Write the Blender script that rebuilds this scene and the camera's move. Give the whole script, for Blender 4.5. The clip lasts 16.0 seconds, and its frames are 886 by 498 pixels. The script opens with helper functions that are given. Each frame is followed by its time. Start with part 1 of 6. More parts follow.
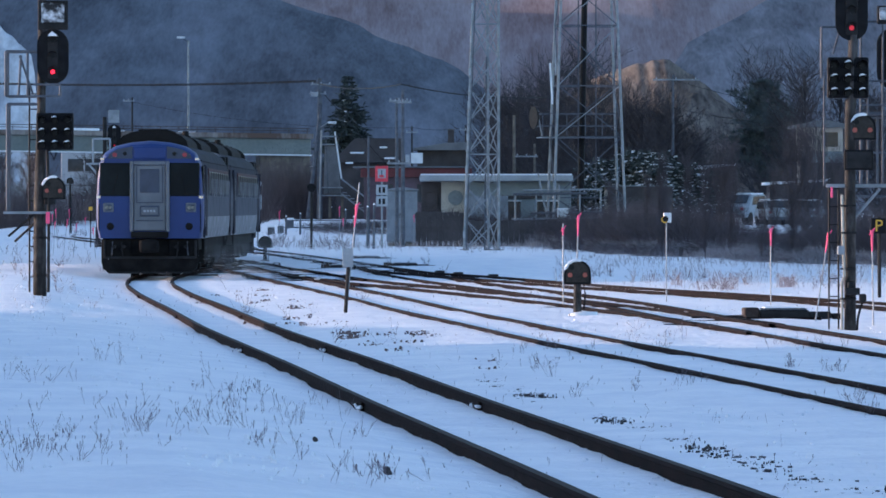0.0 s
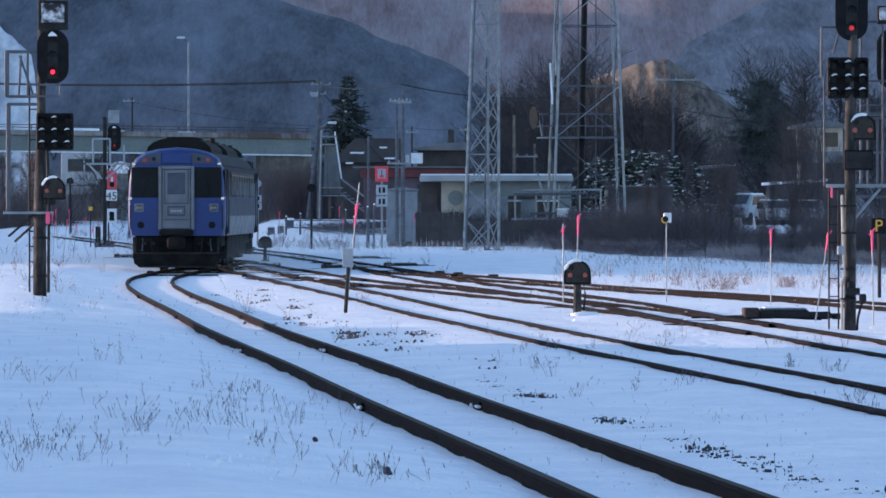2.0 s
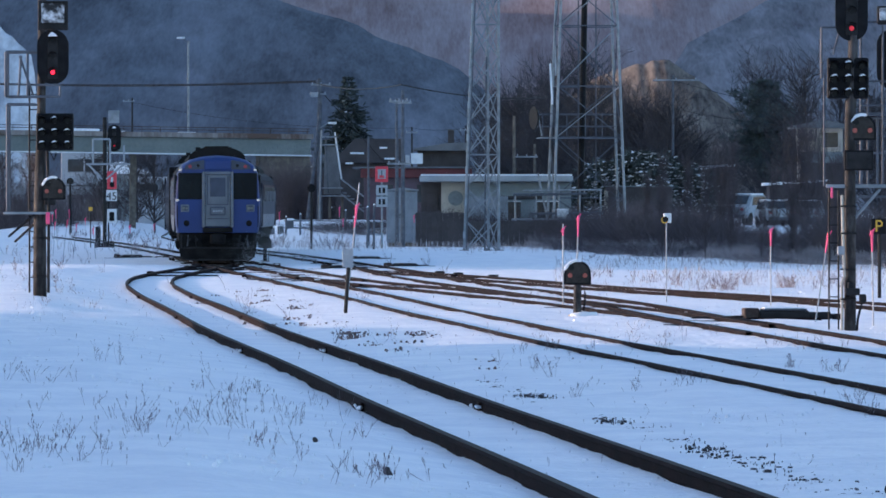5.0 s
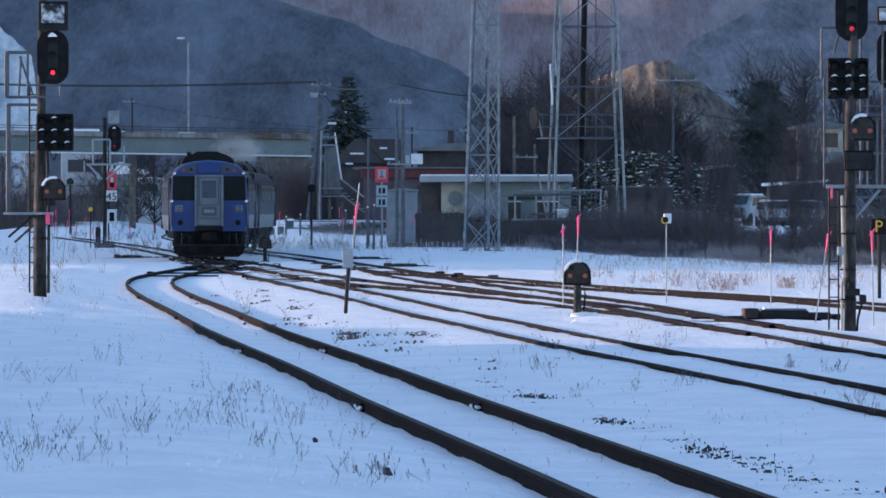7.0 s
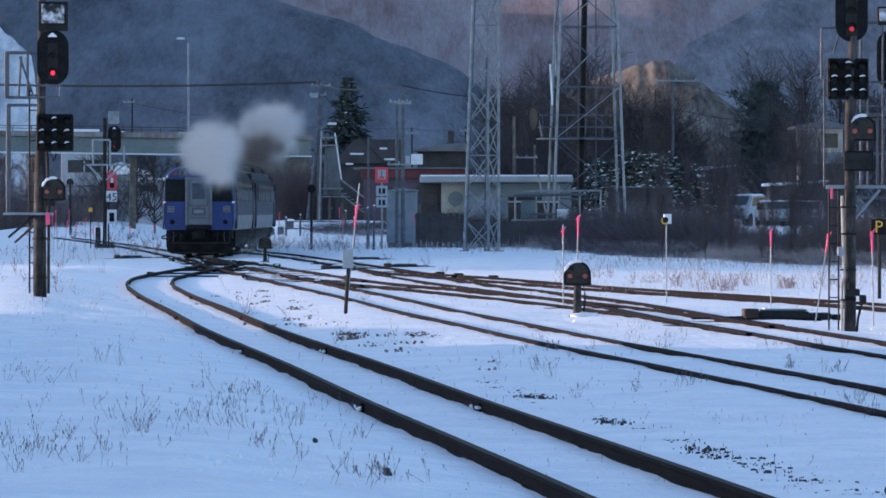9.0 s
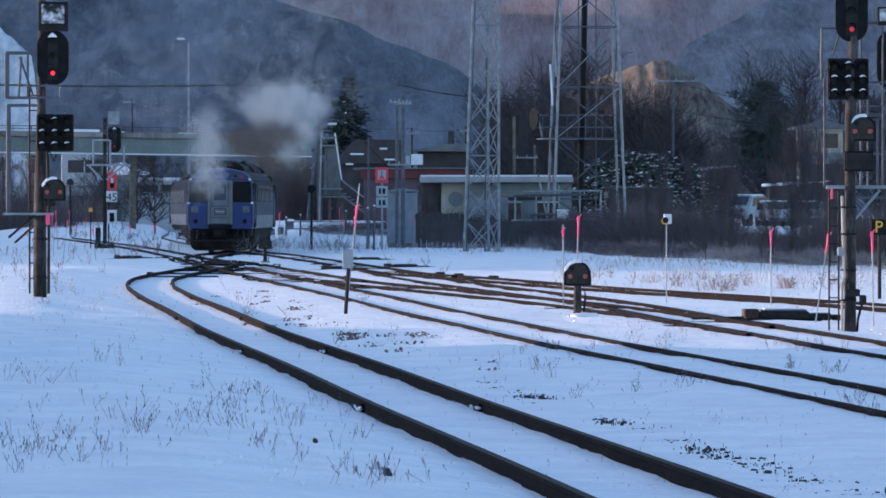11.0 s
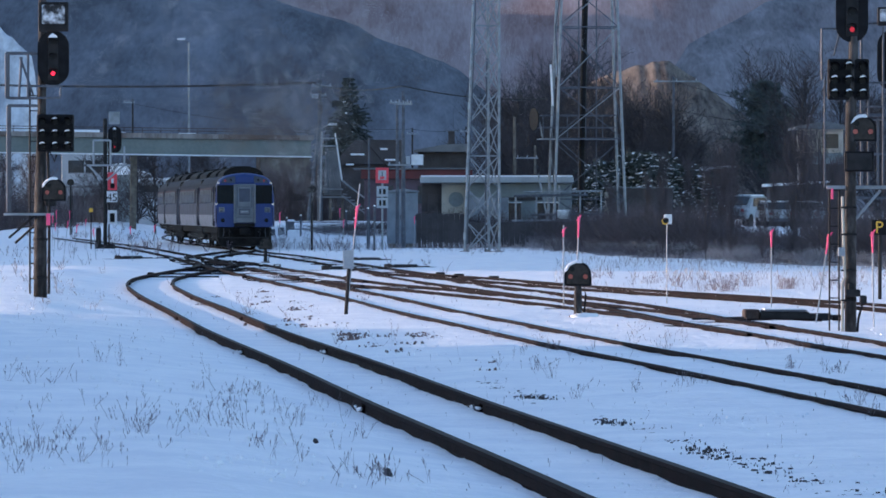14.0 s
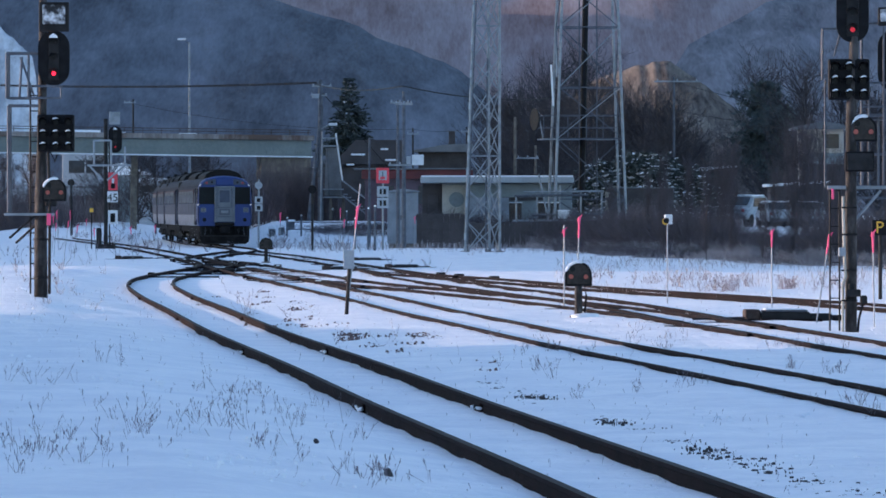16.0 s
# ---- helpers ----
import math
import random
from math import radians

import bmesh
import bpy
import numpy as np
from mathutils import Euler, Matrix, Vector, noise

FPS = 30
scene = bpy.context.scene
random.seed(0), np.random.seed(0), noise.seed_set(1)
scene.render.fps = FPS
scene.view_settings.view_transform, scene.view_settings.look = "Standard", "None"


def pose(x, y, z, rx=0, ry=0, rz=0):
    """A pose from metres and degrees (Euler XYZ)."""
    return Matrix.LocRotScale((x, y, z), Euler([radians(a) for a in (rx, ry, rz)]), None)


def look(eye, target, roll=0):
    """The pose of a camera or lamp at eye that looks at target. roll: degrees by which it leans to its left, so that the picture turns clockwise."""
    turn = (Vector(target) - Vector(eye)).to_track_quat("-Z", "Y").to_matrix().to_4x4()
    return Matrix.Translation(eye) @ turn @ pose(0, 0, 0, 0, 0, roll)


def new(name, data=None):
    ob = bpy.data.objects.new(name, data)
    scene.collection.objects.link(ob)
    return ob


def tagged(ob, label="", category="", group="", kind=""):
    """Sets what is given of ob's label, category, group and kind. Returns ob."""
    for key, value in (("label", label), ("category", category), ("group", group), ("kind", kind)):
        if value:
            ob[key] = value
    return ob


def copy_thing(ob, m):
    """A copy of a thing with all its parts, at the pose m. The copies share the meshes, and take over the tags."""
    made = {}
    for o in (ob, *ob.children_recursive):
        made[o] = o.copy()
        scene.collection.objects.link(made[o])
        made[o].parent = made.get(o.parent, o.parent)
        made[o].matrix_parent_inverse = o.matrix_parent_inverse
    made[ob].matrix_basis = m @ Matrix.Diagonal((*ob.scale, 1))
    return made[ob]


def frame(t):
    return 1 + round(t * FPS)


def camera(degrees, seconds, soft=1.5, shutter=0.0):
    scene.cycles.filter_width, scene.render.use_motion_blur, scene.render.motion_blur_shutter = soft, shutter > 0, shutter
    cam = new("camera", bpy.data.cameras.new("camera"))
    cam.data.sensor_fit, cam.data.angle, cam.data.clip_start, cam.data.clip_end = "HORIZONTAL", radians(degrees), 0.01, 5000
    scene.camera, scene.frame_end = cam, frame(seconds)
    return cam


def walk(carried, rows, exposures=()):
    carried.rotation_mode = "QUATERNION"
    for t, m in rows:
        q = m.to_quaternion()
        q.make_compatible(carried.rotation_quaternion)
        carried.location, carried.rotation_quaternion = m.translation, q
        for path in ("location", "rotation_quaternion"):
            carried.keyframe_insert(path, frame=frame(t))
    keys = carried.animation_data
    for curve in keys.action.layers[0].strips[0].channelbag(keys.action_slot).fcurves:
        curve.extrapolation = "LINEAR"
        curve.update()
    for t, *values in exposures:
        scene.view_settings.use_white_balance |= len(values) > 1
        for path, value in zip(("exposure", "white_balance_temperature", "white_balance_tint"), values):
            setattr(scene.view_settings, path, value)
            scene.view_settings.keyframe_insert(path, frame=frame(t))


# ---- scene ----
# The camera stands still on its tripod and sags by a hair's breadth.
cam = camera(8.155, 16.0, soft=1.65)
EYE = (0.0, 0.0, 1.97)
walk(cam, [(t, pose(*EYE, 89.6328 + dy * 0.00521, 0, dx * 0.00521)) for t, dx, dy in (
    (0, 0, 0), (4.0, 0, 0.5), (7.0, 0, 1.3), (9.0, 0, 1.9), (12.0, 0.3, 2.4), (14.0, 0.8, 2.8), (15.3, 1.6, 3.0), (16.0, 1.7, 3.0))],
    exposures=((0, 1.35, 5200, 18), (4.0, 1.35, 5200, 18), (6.5, 1.31, 5200, 18), (9.0, 1.325, 5200, 18), (16.0, 1.315, 5200, 18)))

# ---- light: low winter sun from the left, clear sky ----
SUN_EL, SUN_AZ = 7.0, -76.0      # degrees; azimuth from +Y towards +X
world = bpy.data.worlds.new("sky")
scene.world = world
world.use_nodes = True
wn = world.node_tree
sky = wn.nodes.new("ShaderNodeTexSky")
sky.sky_type, sky.sun_disc = 'NISHITA', False
sky.sun_elevation, sky.sun_rotation = radians(SUN_EL), radians(SUN_AZ)
wn.nodes["Background"].inputs[1].default_value = 0.15
wn.links.new(sky.outputs[0], wn.nodes["Background"].inputs[0])
sun_data = bpy.data.lights.new("sun", 'SUN')
sun_data.energy, sun_data.angle, sun_data.color = 2.75, radians(0.5), (1.0, 0.68, 0.44)
sun = new("sun", sun_data)
sun_dir = Vector((math.sin(radians(SUN_AZ)) * math.cos(radians(SUN_EL)), math.cos(radians(SUN_AZ)) * math.cos(radians(SUN_EL)), math.sin(radians(SUN_EL))))
sun.matrix_world = look(sun_dir * 300, (0, 0, 0))


# ---- materials ----
def mat(name, a, b=None, rough=0.7, metal=0.0, scale=3.0, fine=40.0, bump=0.2, spread=0.15, emit=0.0, dist=0.02, island=0.0, spec=0.5):
    """A surface between the colours a and b by two scales of noise, with a fine relief."""
    m = bpy.data.materials.new(name)
    m.use_nodes = True
    n, l = m.node_tree.nodes, m.node_tree.links
    p = n["Principled BSDF"]
    b = b or tuple(c * (1 - spread) for c in a)
    co = n.new("ShaderNodeTexCoord")
    big, small = n.new("ShaderNodeTexNoise"), n.new("ShaderNodeTexNoise")
    big.inputs["Scale"].default_value, big.inputs["Detail"].default_value = scale, 5
    small.inputs["Scale"].default_value, small.inputs["Detail"].default_value = fine, 4
    for t in (big, small):
        l.new(co.outputs["Object"], t.inputs["Vector"])
    add = n.new("ShaderNodeMath")
    add.operation = 'MULTIPLY_ADD'
    add.inputs[1].default_value, add.inputs[2].default_value = 0.45, -0.22
    l.new(small.outputs[0], add.inputs[0])
    tot = n.new("ShaderNodeMath")
    l.new(big.outputs[0], tot.inputs[0])
    l.new(add.outputs[0], tot.inputs[1])
    ramp = n.new("ShaderNodeValToRGB")
    ramp.color_ramp.elements[0].position, ramp.color_ramp.elements[1].position = 0.36, 0.64
    ramp.color_ramp.elements[0].color, ramp.color_ramp.elements[1].color = (*b, 1), (*a, 1)
    l.new(tot.outputs[0], ramp.inputs[0])
    col = ramp.outputs[0]
    if island:
        geo, hsv, rnd = n.new("ShaderNodeNewGeometry"), n.new("ShaderNodeHueSaturation"), n.new("ShaderNodeMapRange")
        l.new(geo.outputs["Random Per Island"], rnd.inputs[0])
        rnd.inputs[3].default_value, rnd.inputs[4].default_value = 1 - island, 1 + island
        l.new(rnd.outputs[0], hsv.inputs["Value"])
        l.new(col, hsv.inputs["Color"])
        col = hsv.outputs[0]
    l.new(col, p.inputs["Base Color"])
    p.inputs["Roughness"].default_value, p.inputs["Metallic"].default_value, p.inputs["Specular IOR Level"].default_value = rough, metal, spec
    if bump:
        bn = n.new("ShaderNodeBump")
        bn.inputs["Strength"].default_value, bn.inputs["Distance"].default_value = bump, dist
        l.new(small.outputs[0], bn.inputs["Height"])
        l.new(bn.outputs[0], p.inputs["Normal"])
    if emit:
        p.inputs["Emission Color"].default_value, p.inputs["Emission Strength"].default_value = (*a, 1), emit
    return m


def two_tone(name, a, b, scale, lo, hi, rough=0.9, detail=8, stretch=(1, 1, 1)):
    """Patches of the colour b on a."""
    m = bpy.data.materials.new(name)
    m.use_nodes = True
    n, l = m.node_tree.nodes, m.node_tree.links
    p, co, mp, t, ramp = n["Principled BSDF"], n.new("ShaderNodeTexCoord"), n.new("ShaderNodeMapping"), n.new("ShaderNodeTexNoise"), n.new("ShaderNodeValToRGB")
    mp.inputs["Scale"].default_value = stretch
    t.inputs["Scale"].default_value, t.inputs["Detail"].default_value, t.inputs["Roughness"].default_value = scale, detail, 0.65
    l.new(co.outputs["Object"], mp.inputs[0])
    l.new(mp.outputs[0], t.inputs["Vector"])
    wide, avg = n.new("ShaderNodeTexNoise"), n.new("ShaderNodeMath")
    wide.inputs["Scale"].default_value, wide.inputs["Detail"].default_value = scale * 0.13, 4
    l.new(mp.outputs[0], wide.inputs["Vector"])
    avg.operation = 'MULTIPLY_ADD'
    avg.inputs[1].default_value = 0.5
    half = n.new("ShaderNodeMath")
    half.operation, half.inputs[1].default_value = 'MULTIPLY', 0.5
    l.new(t.outputs[0], half.inputs[0])
    l.new(wide.outputs[0], avg.inputs[0])
    l.new(half.outputs[0], avg.inputs[2])
    l.new(avg.outputs[0], ramp.inputs[0])
    e = ramp.color_ramp.elements
    e[0].position, e[1].position, e[0].color, e[1].color = lo, hi, (*a, 1), (*b, 1)
    l.new(ramp.outputs[0], p.inputs["Base Color"])
    p.inputs["Roughness"].default_value = rough
    return m


def forest(name, wood, snow, patch, tree):
    """A far slope of bare woods: snowy clearings, stands of trees and single crowns."""
    m = bpy.data.materials.new(name)
    m.use_nodes = True
    n, l = m.node_tree.nodes, m.node_tree.links
    p, co, mp, ramp = n["Principled BSDF"], n.new("ShaderNodeTexCoord"), n.new("ShaderNodeMapping"), n.new("ShaderNodeValToRGB")
    mp.inputs["Scale"].default_value = (1, 0.12, 0.6)
    l.new(co.outputs["Object"], mp.inputs[0])
    tall = n.new("ShaderNodeMapping")
    tall.inputs["Scale"].default_value = (1, 0.07, 0.35)
    l.new(co.outputs["Object"], tall.inputs[0])
    total = None
    for scale, weight, detail, way in ((patch, 0.42, 4, mp), (patch * 4, 0.3, 6, mp), (tree, 0.2, 4, tall)):
        t, w = n.new("ShaderNodeTexNoise"), n.new("ShaderNodeMath")
        t.inputs["Scale"].default_value, t.inputs["Detail"].default_value, t.inputs["Roughness"].default_value = scale, detail, 0.6
        l.new(way.outputs[0], t.inputs["Vector"])
        w.operation, w.inputs[1].default_value = 'MULTIPLY_ADD', weight
        l.new(t.outputs[0], w.inputs[0])
        w.inputs[2].default_value = 0.0
        if total:
            l.new(total, w.inputs[2])
        total = w.outputs[0]
    v, w = n.new("ShaderNodeTexVoronoi"), n.new("ShaderNodeMath")
    v.inputs["Scale"].default_value = tree * 1.6
    l.new(tall.outputs[0], v.inputs["Vector"])
    w.operation, w.inputs[1].default_value = 'MULTIPLY_ADD', 0.06
    l.new(v.outputs["Distance"], w.inputs[0])
    l.new(total, w.inputs[2])
    l.new(w.outputs[0], ramp.inputs[0])
    e = ramp.color_ramp.elements
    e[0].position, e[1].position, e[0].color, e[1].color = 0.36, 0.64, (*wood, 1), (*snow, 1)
    l.new(ramp.outputs[0], p.inputs["Base Color"])
    p.inputs["Roughness"].default_value, p.inputs["Specular IOR Level"].default_value = 0.95, 0.1
    return m


SNOW = mat("snow", (0.87, 0.88, 0.9), (0.77, 0.79, 0.835), 0.7, scale=0.9, fine=7.0, bump=0.7, dist=0.08, spec=0.25)
SNOWCAP = mat("snow_cap", (0.87, 0.88, 0.9), (0.8, 0.82, 0.86), 0.7, scale=4, fine=30, bump=0.3)
RAIL = mat("rusty_rail", (0.0165, 0.0096, 0.0093), (0.0075, 0.0052, 0.0055), 0.9, 0.0, scale=2, fine=60, bump=0.5, spec=0.08)
RAILTOP = mat("worn_rail_head", (0.021, 0.0135, 0.0128), (0.0105, 0.0078, 0.0078), 0.65, 0.0, scale=1.5, fine=50, bump=0.25, spec=0.07)
SIDERAIL = mat("rusted_siding_rail", (0.0165, 0.0113, 0.0118), (0.0085, 0.0066, 0.007), 0.9, 0.0, scale=2, fine=60, bump=0.5, spec=0.08)
IRON = mat("dark_iron", (0.03, 0.029, 0.03), (0.015, 0.015, 0.016), 0.65, 0.0, scale=5, fine=60, spec=0.15)
BLACK = mat("black_paint", (0.007, 0.007, 0.009), (0.013, 0.013, 0.015), 0.55, scale=6, fine=60, spec=0.12)
UNDER = mat("underframe_grime", (0.018, 0.017, 0.017), (0.007, 0.007, 0.008), 0.9, scale=3, fine=40, spec=0.1)
BLUE = mat("blue_train_paint", (0.0115, 0.034, 0.158), (0.008, 0.025, 0.122), 0.5, scale=1.2, fine=25, bump=0.05)
DOORGREY = mat("grey_door_paint", (0.142, 0.155, 0.178), (0.1, 0.112, 0.13), 0.5, scale=2, fine=30, bump=0.05)
LAMPGREY = mat("dark_grey_panel", (0.042, 0.054, 0.088), (0.03, 0.039, 0.064), 0.45, scale=3, fine=30, bump=0.05)
# Side paints hold shade above and snow light below; the lowest also frost.
SIDE_TOP = mat("shade_grey_train_paint", (0.032, 0.035, 0.048), (0.019, 0.021, 0.03), 0.75, scale=0.8, fine=14, bump=0.05, spec=0.12)
SIDE_BAND = mat("shaded_lilac_train_paint", (0.036, 0.037, 0.053), (0.022, 0.023, 0.034), 0.75, scale=0.8, fine=14, bump=0.05, spec=0.12)
SIDE_LOW = mat("half_shaded_lilac_train_paint", (0.085, 0.088, 0.115), (0.05, 0.052, 0.07), 0.7, scale=1.2, fine=10, bump=0.08, spec=0.15)
SIDE_WHITE = mat("snow_lit_frosted_train_paint", (0.25, 0.255, 0.29), (0.12, 0.123, 0.145), 0.65, scale=1.5, fine=14, bump=0.1, spec=0.3)
ROOFBLACK = mat("sooty_roof", (0.011, 0.011, 0.012), (0.02, 0.019, 0.019), 0.8, scale=1.5, fine=20, spec=0.12)
CURTAIN = mat("dull_maroon_window_band", (0.075, 0.028, 0.036), (0.04, 0.02, 0.027), 0.6, scale=2, fine=9, bump=0.03, spec=0.15)
SHUNTFACE = mat("weathered_signal_plate", (0.05, 0.044, 0.038), (0.026, 0.024, 0.022), 0.7, scale=6, fine=30, spec=0.15)
GLASS = mat("dark_train_glass", (0.012, 0.016, 0.018), (0.008, 0.01, 0.012), 0.35, scale=1, fine=10, bump=0.0, spec=0.1)
CONC = mat("weathered_concrete", (0.17, 0.15, 0.125), (0.09, 0.078, 0.066), 0.85, scale=3, fine=40)
GUARD = mat("dull_pipe_paint", (0.12, 0.13, 0.152), (0.075, 0.082, 0.097), 0.7, scale=4, fine=40, spec=0.2)
MASTBROWN = two_tone("sooty_mast_concrete", (0.014, 0.0128, 0.0125), (0.082, 0.075, 0.073), 9.0, 0.44, 0.6, detail=9, stretch=(1, 1, 0.4))
STEEL = mat("galvanised_steel", (0.29, 0.31, 0.335), (0.19, 0.21, 0.225), 0.6, 0.2, scale=3, fine=40)
GREYPAINT = mat("grey_cabinet_paint", (0.34, 0.37, 0.4), (0.27, 0.29, 0.32), 0.55, scale=2, fine=25)
CABINET = mat("dull_blue_grey_cabinet_paint", (0.24, 0.265, 0.3), (0.18, 0.2, 0.225), 0.6, scale=1.5, fine=20, spec=0.25)
GIRDER = mat("pale_green_girder_paint", (0.175, 0.2, 0.19), (0.125, 0.147, 0.14), 0.6, scale=0.3, fine=4)
RUST = two_tone("rust_streaked_concrete", (0.26, 0.24, 0.225), (0.1, 0.066, 0.05), 1.3, 0.45, 0.58, detail=6, stretch=(1, 1, 0.25))
RUSTRAIL = mat("rusty_railing_paint", (0.09, 0.075, 0.07), (0.05, 0.035, 0.03), 0.85, scale=2, fine=20, spec=0.2)
RED = mat("red_board_paint", (0.68, 0.06, 0.085), (0.55, 0.045, 0.07), 0.5, scale=5, fine=30)
PINK = mat("fluorescent_pink_tape", (0.95, 0.11, 0.26), (0.8, 0.08, 0.2), 0.6, scale=6, fine=30)
YELLOW = mat("yellow_letter_paint", (0.75, 0.45, 0.04), (0.6, 0.35, 0.03), 0.5, scale=8, fine=40)
WHITE = mat("white_board_paint", (0.72, 0.74, 0.76), (0.6, 0.62, 0.64), 0.55, scale=3, fine=25)
GLOWRED = mat("lit_red_lens", (1.0, 0.012, 0.03), rough=0.3, emit=1.1)
FAINTRED = mat("faint_red_lens", (0.6, 0.012, 0.025), rough=0.3, emit=0.22)
DIMRED = mat("red_tail_lens", (0.24, 0.03, 0.045), rough=0.3, emit=0.04)
AMBER = mat("dim_amber_lens", (0.28, 0.07, 0.05), rough=0.3, emit=0.06)
LENS = mat("dark_lens", (0.008, 0.01, 0.012), rough=0.3, bump=0, spec=0.2)
FROSTBOARD = two_tone("snow_crusted_board", (0.02, 0.02, 0.022), (0.72, 0.74, 0.78), 5.0, 0.47, 0.57, detail=6)
LAMPGLASS = mat("headlamp_glass", (0.22, 0.22, 0.2), (0.12, 0.12, 0.11), 0.15, scale=20, fine=60)
GLINT = mat("polished_chrome", (0.9, 0.9, 0.92), rough=0.12, metal=1.0, bump=0)
BARK = mat("bare_bark", (0.056, 0.049, 0.054), (0.033, 0.029, 0.032), 0.9, scale=1.5, fine=20)
BRUSH = mat("brown_twigs", (0.09, 0.074, 0.081), (0.053, 0.044, 0.049), 0.9, scale=0.6, fine=8)
GREYBRUSH = mat("grey_twigs", (0.2, 0.175, 0.188), (0.12, 0.104, 0.112), 0.9, scale=0.6, fine=8)
# Lighter copy of the brown twigs: low sun is put into the colour.
TANBRUSH = mat("sun_tinted_tan_twigs", (0.2, 0.15, 0.115), (0.12, 0.09, 0.075), 0.9, scale=0.8, fine=8)
STRAW = mat("dry_weed_stalk", (0.19, 0.165, 0.19), (0.11, 0.096, 0.11), 0.9, scale=5, fine=30)
FROST = mat("frosted_grass_blade", (0.34, 0.32, 0.335), (0.19, 0.175, 0.185), 0.9, scale=3, fine=20)
NEEDLE = mat("dark_conifer_needles", (0.068, 0.085, 0.078), (0.035, 0.046, 0.045), 0.8, scale=1.0, fine=9)
SOIL = mat("frozen_brown_soil", (0.19, 0.14, 0.13), (0.085, 0.065, 0.064), 0.95, scale=3, fine=30, island=0.3, spec=0.1)
STONE = mat("dark_ballast", (0.042, 0.039, 0.043), (0.019, 0.018, 0.02), 0.9, scale=8, fine=50)
# Shade is put into these two slopes' colours: dark blue-grey even for snow.
HILL_NEAR = forest("shade_blue_snowy_hill", (0.057, 0.061, 0.074), (0.188, 0.2, 0.234), 0.022, 0.7)
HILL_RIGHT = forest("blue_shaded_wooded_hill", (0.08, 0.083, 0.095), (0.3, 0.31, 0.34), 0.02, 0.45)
# Low sun's warmth is put into the ridge's and far mountainside's colours.
RIDGE = forest("sun_tinted_snowy_ridge", (0.04, 0.032, 0.03), (0.25, 0.21, 0.175), 0.075, 0.6)
HILL_FAR = forest("sun_tinted_brown_hill", (0.19, 0.13, 0.125), (0.42, 0.36, 0.355), 0.016, 0.5)
MAUVE = mat("dull_mauve_siding", (0.1, 0.066, 0.085), (0.065, 0.046, 0.058), 0.75, scale=1, fine=12)
RED_WALL = mat("dark_red_siding", (0.13, 0.026, 0.028), (0.085, 0.02, 0.022), 0.7, scale=1, fine=12)
CREAM = mat("cream_plaster", (0.5, 0.475, 0.41), (0.38, 0.36, 0.31), 0.8, scale=1.2, fine=15)
SLOPE = two_tone("open_snow_slope", (0.34, 0.355, 0.39), (0.74, 0.76, 0.8), 0.5, 0.4, 0.62, detail=10, stretch=(1, 0.1, 0.6))
PALEWALL = mat("pale_plaster", (0.4, 0.43, 0.465), (0.31, 0.335, 0.36), 0.8, scale=0.8, fine=10)
TANWALL = mat("tan_plaster", (0.52, 0.46, 0.4), (0.4, 0.35, 0.3), 0.85, scale=1.2, fine=12)
GREYWALL = mat("grey_green_siding", (0.23, 0.26, 0.27), (0.17, 0.195, 0.205), 0.75, scale=0.8, fine=10)
DARKWALL = mat("dark_timber_wall", (0.07, 0.062, 0.064), (0.04, 0.036, 0.038), 0.85, scale=1, fine=12)
ROOFGREY = mat("grey_sheet_roof", (0.16, 0.165, 0.175), (0.1, 0.105, 0.115), 0.6, scale=1, fine=12)
PANE = mat("window_glass", (0.05, 0.06, 0.07), (0.03, 0.035, 0.04), 0.08, scale=1, fine=10, bump=0)
SMOKE_W = mat("pale_exhaust", (0.66, 0.63, 0.62), (0.54, 0.515, 0.5), 1.0, scale=0.7, fine=3, bump=0)
DUST = mat("blown_snow", (0.8, 0.81, 0.83), (0.7, 0.71, 0.74), 1.0, scale=0.7, fine=3, bump=0)
SMOKE_D = mat("sooty_exhaust", (0.19, 0.155, 0.135), (0.11, 0.09, 0.08), 1.0, scale=0.7, fine=3, bump=0)


# ---- mesh helpers ----
def to_object(name, bm, material, parent=None, label="", smooth=False):
    me = bpy.data.meshes.new(name)
    bm.to_mesh(me)
    bm.free()
    for m in material if isinstance(material, (list, tuple)) else (material,):
        me.materials.append(m)
    if smooth:
        for p in me.polygons:
            p.use_smooth = True
    ob = new(name, me)
    if parent:
        ob.parent = parent
    if label:
        ob["label"] = label
    return ob


def part(name, bm, material, parent, label="", smooth=False):
    return to_object(name, bm, material, parent, label, smooth)


def thing(name, x, y, z, label, category, group="", kind="", rz=0):
    ob = new(name)
    ob.matrix_basis = pose(x, y, z, 0, 0, rz)
    return tagged(ob, label, category, group, kind)


def box(x0, x1, y0, y1, z0, z1, bevel=0.0, bm=None):
    own = bmesh.new()
    v = [own.verts.new(c) for c in ((x0, y0, z0), (x1, y0, z0), (x1, y1, z0), (x0, y1, z0), (x0, y0, z1), (x1, y0, z1), (x1, y1, z1), (x0, y1, z1))]
    for f in ((3, 2, 1, 0), (4, 5, 6, 7), (0, 1, 5, 4), (1, 2, 6, 5), (2, 3, 7, 6), (3, 0, 4, 7)):
        own.faces.new([v[i] for i in f])
    if bevel:
        bmesh.ops.bevel(own, geom=own.edges[:], offset=bevel, segments=2, affect='EDGES', profile=0.5)
    return own if bm is None else merge(bm, own)


def merge(bm, other):
    me = bpy.data.meshes.new("tmp")
    other.to_mesh(me)
    other.free()
    bm.from_mesh(me)
    bpy.data.meshes.remove(me)
    return bm


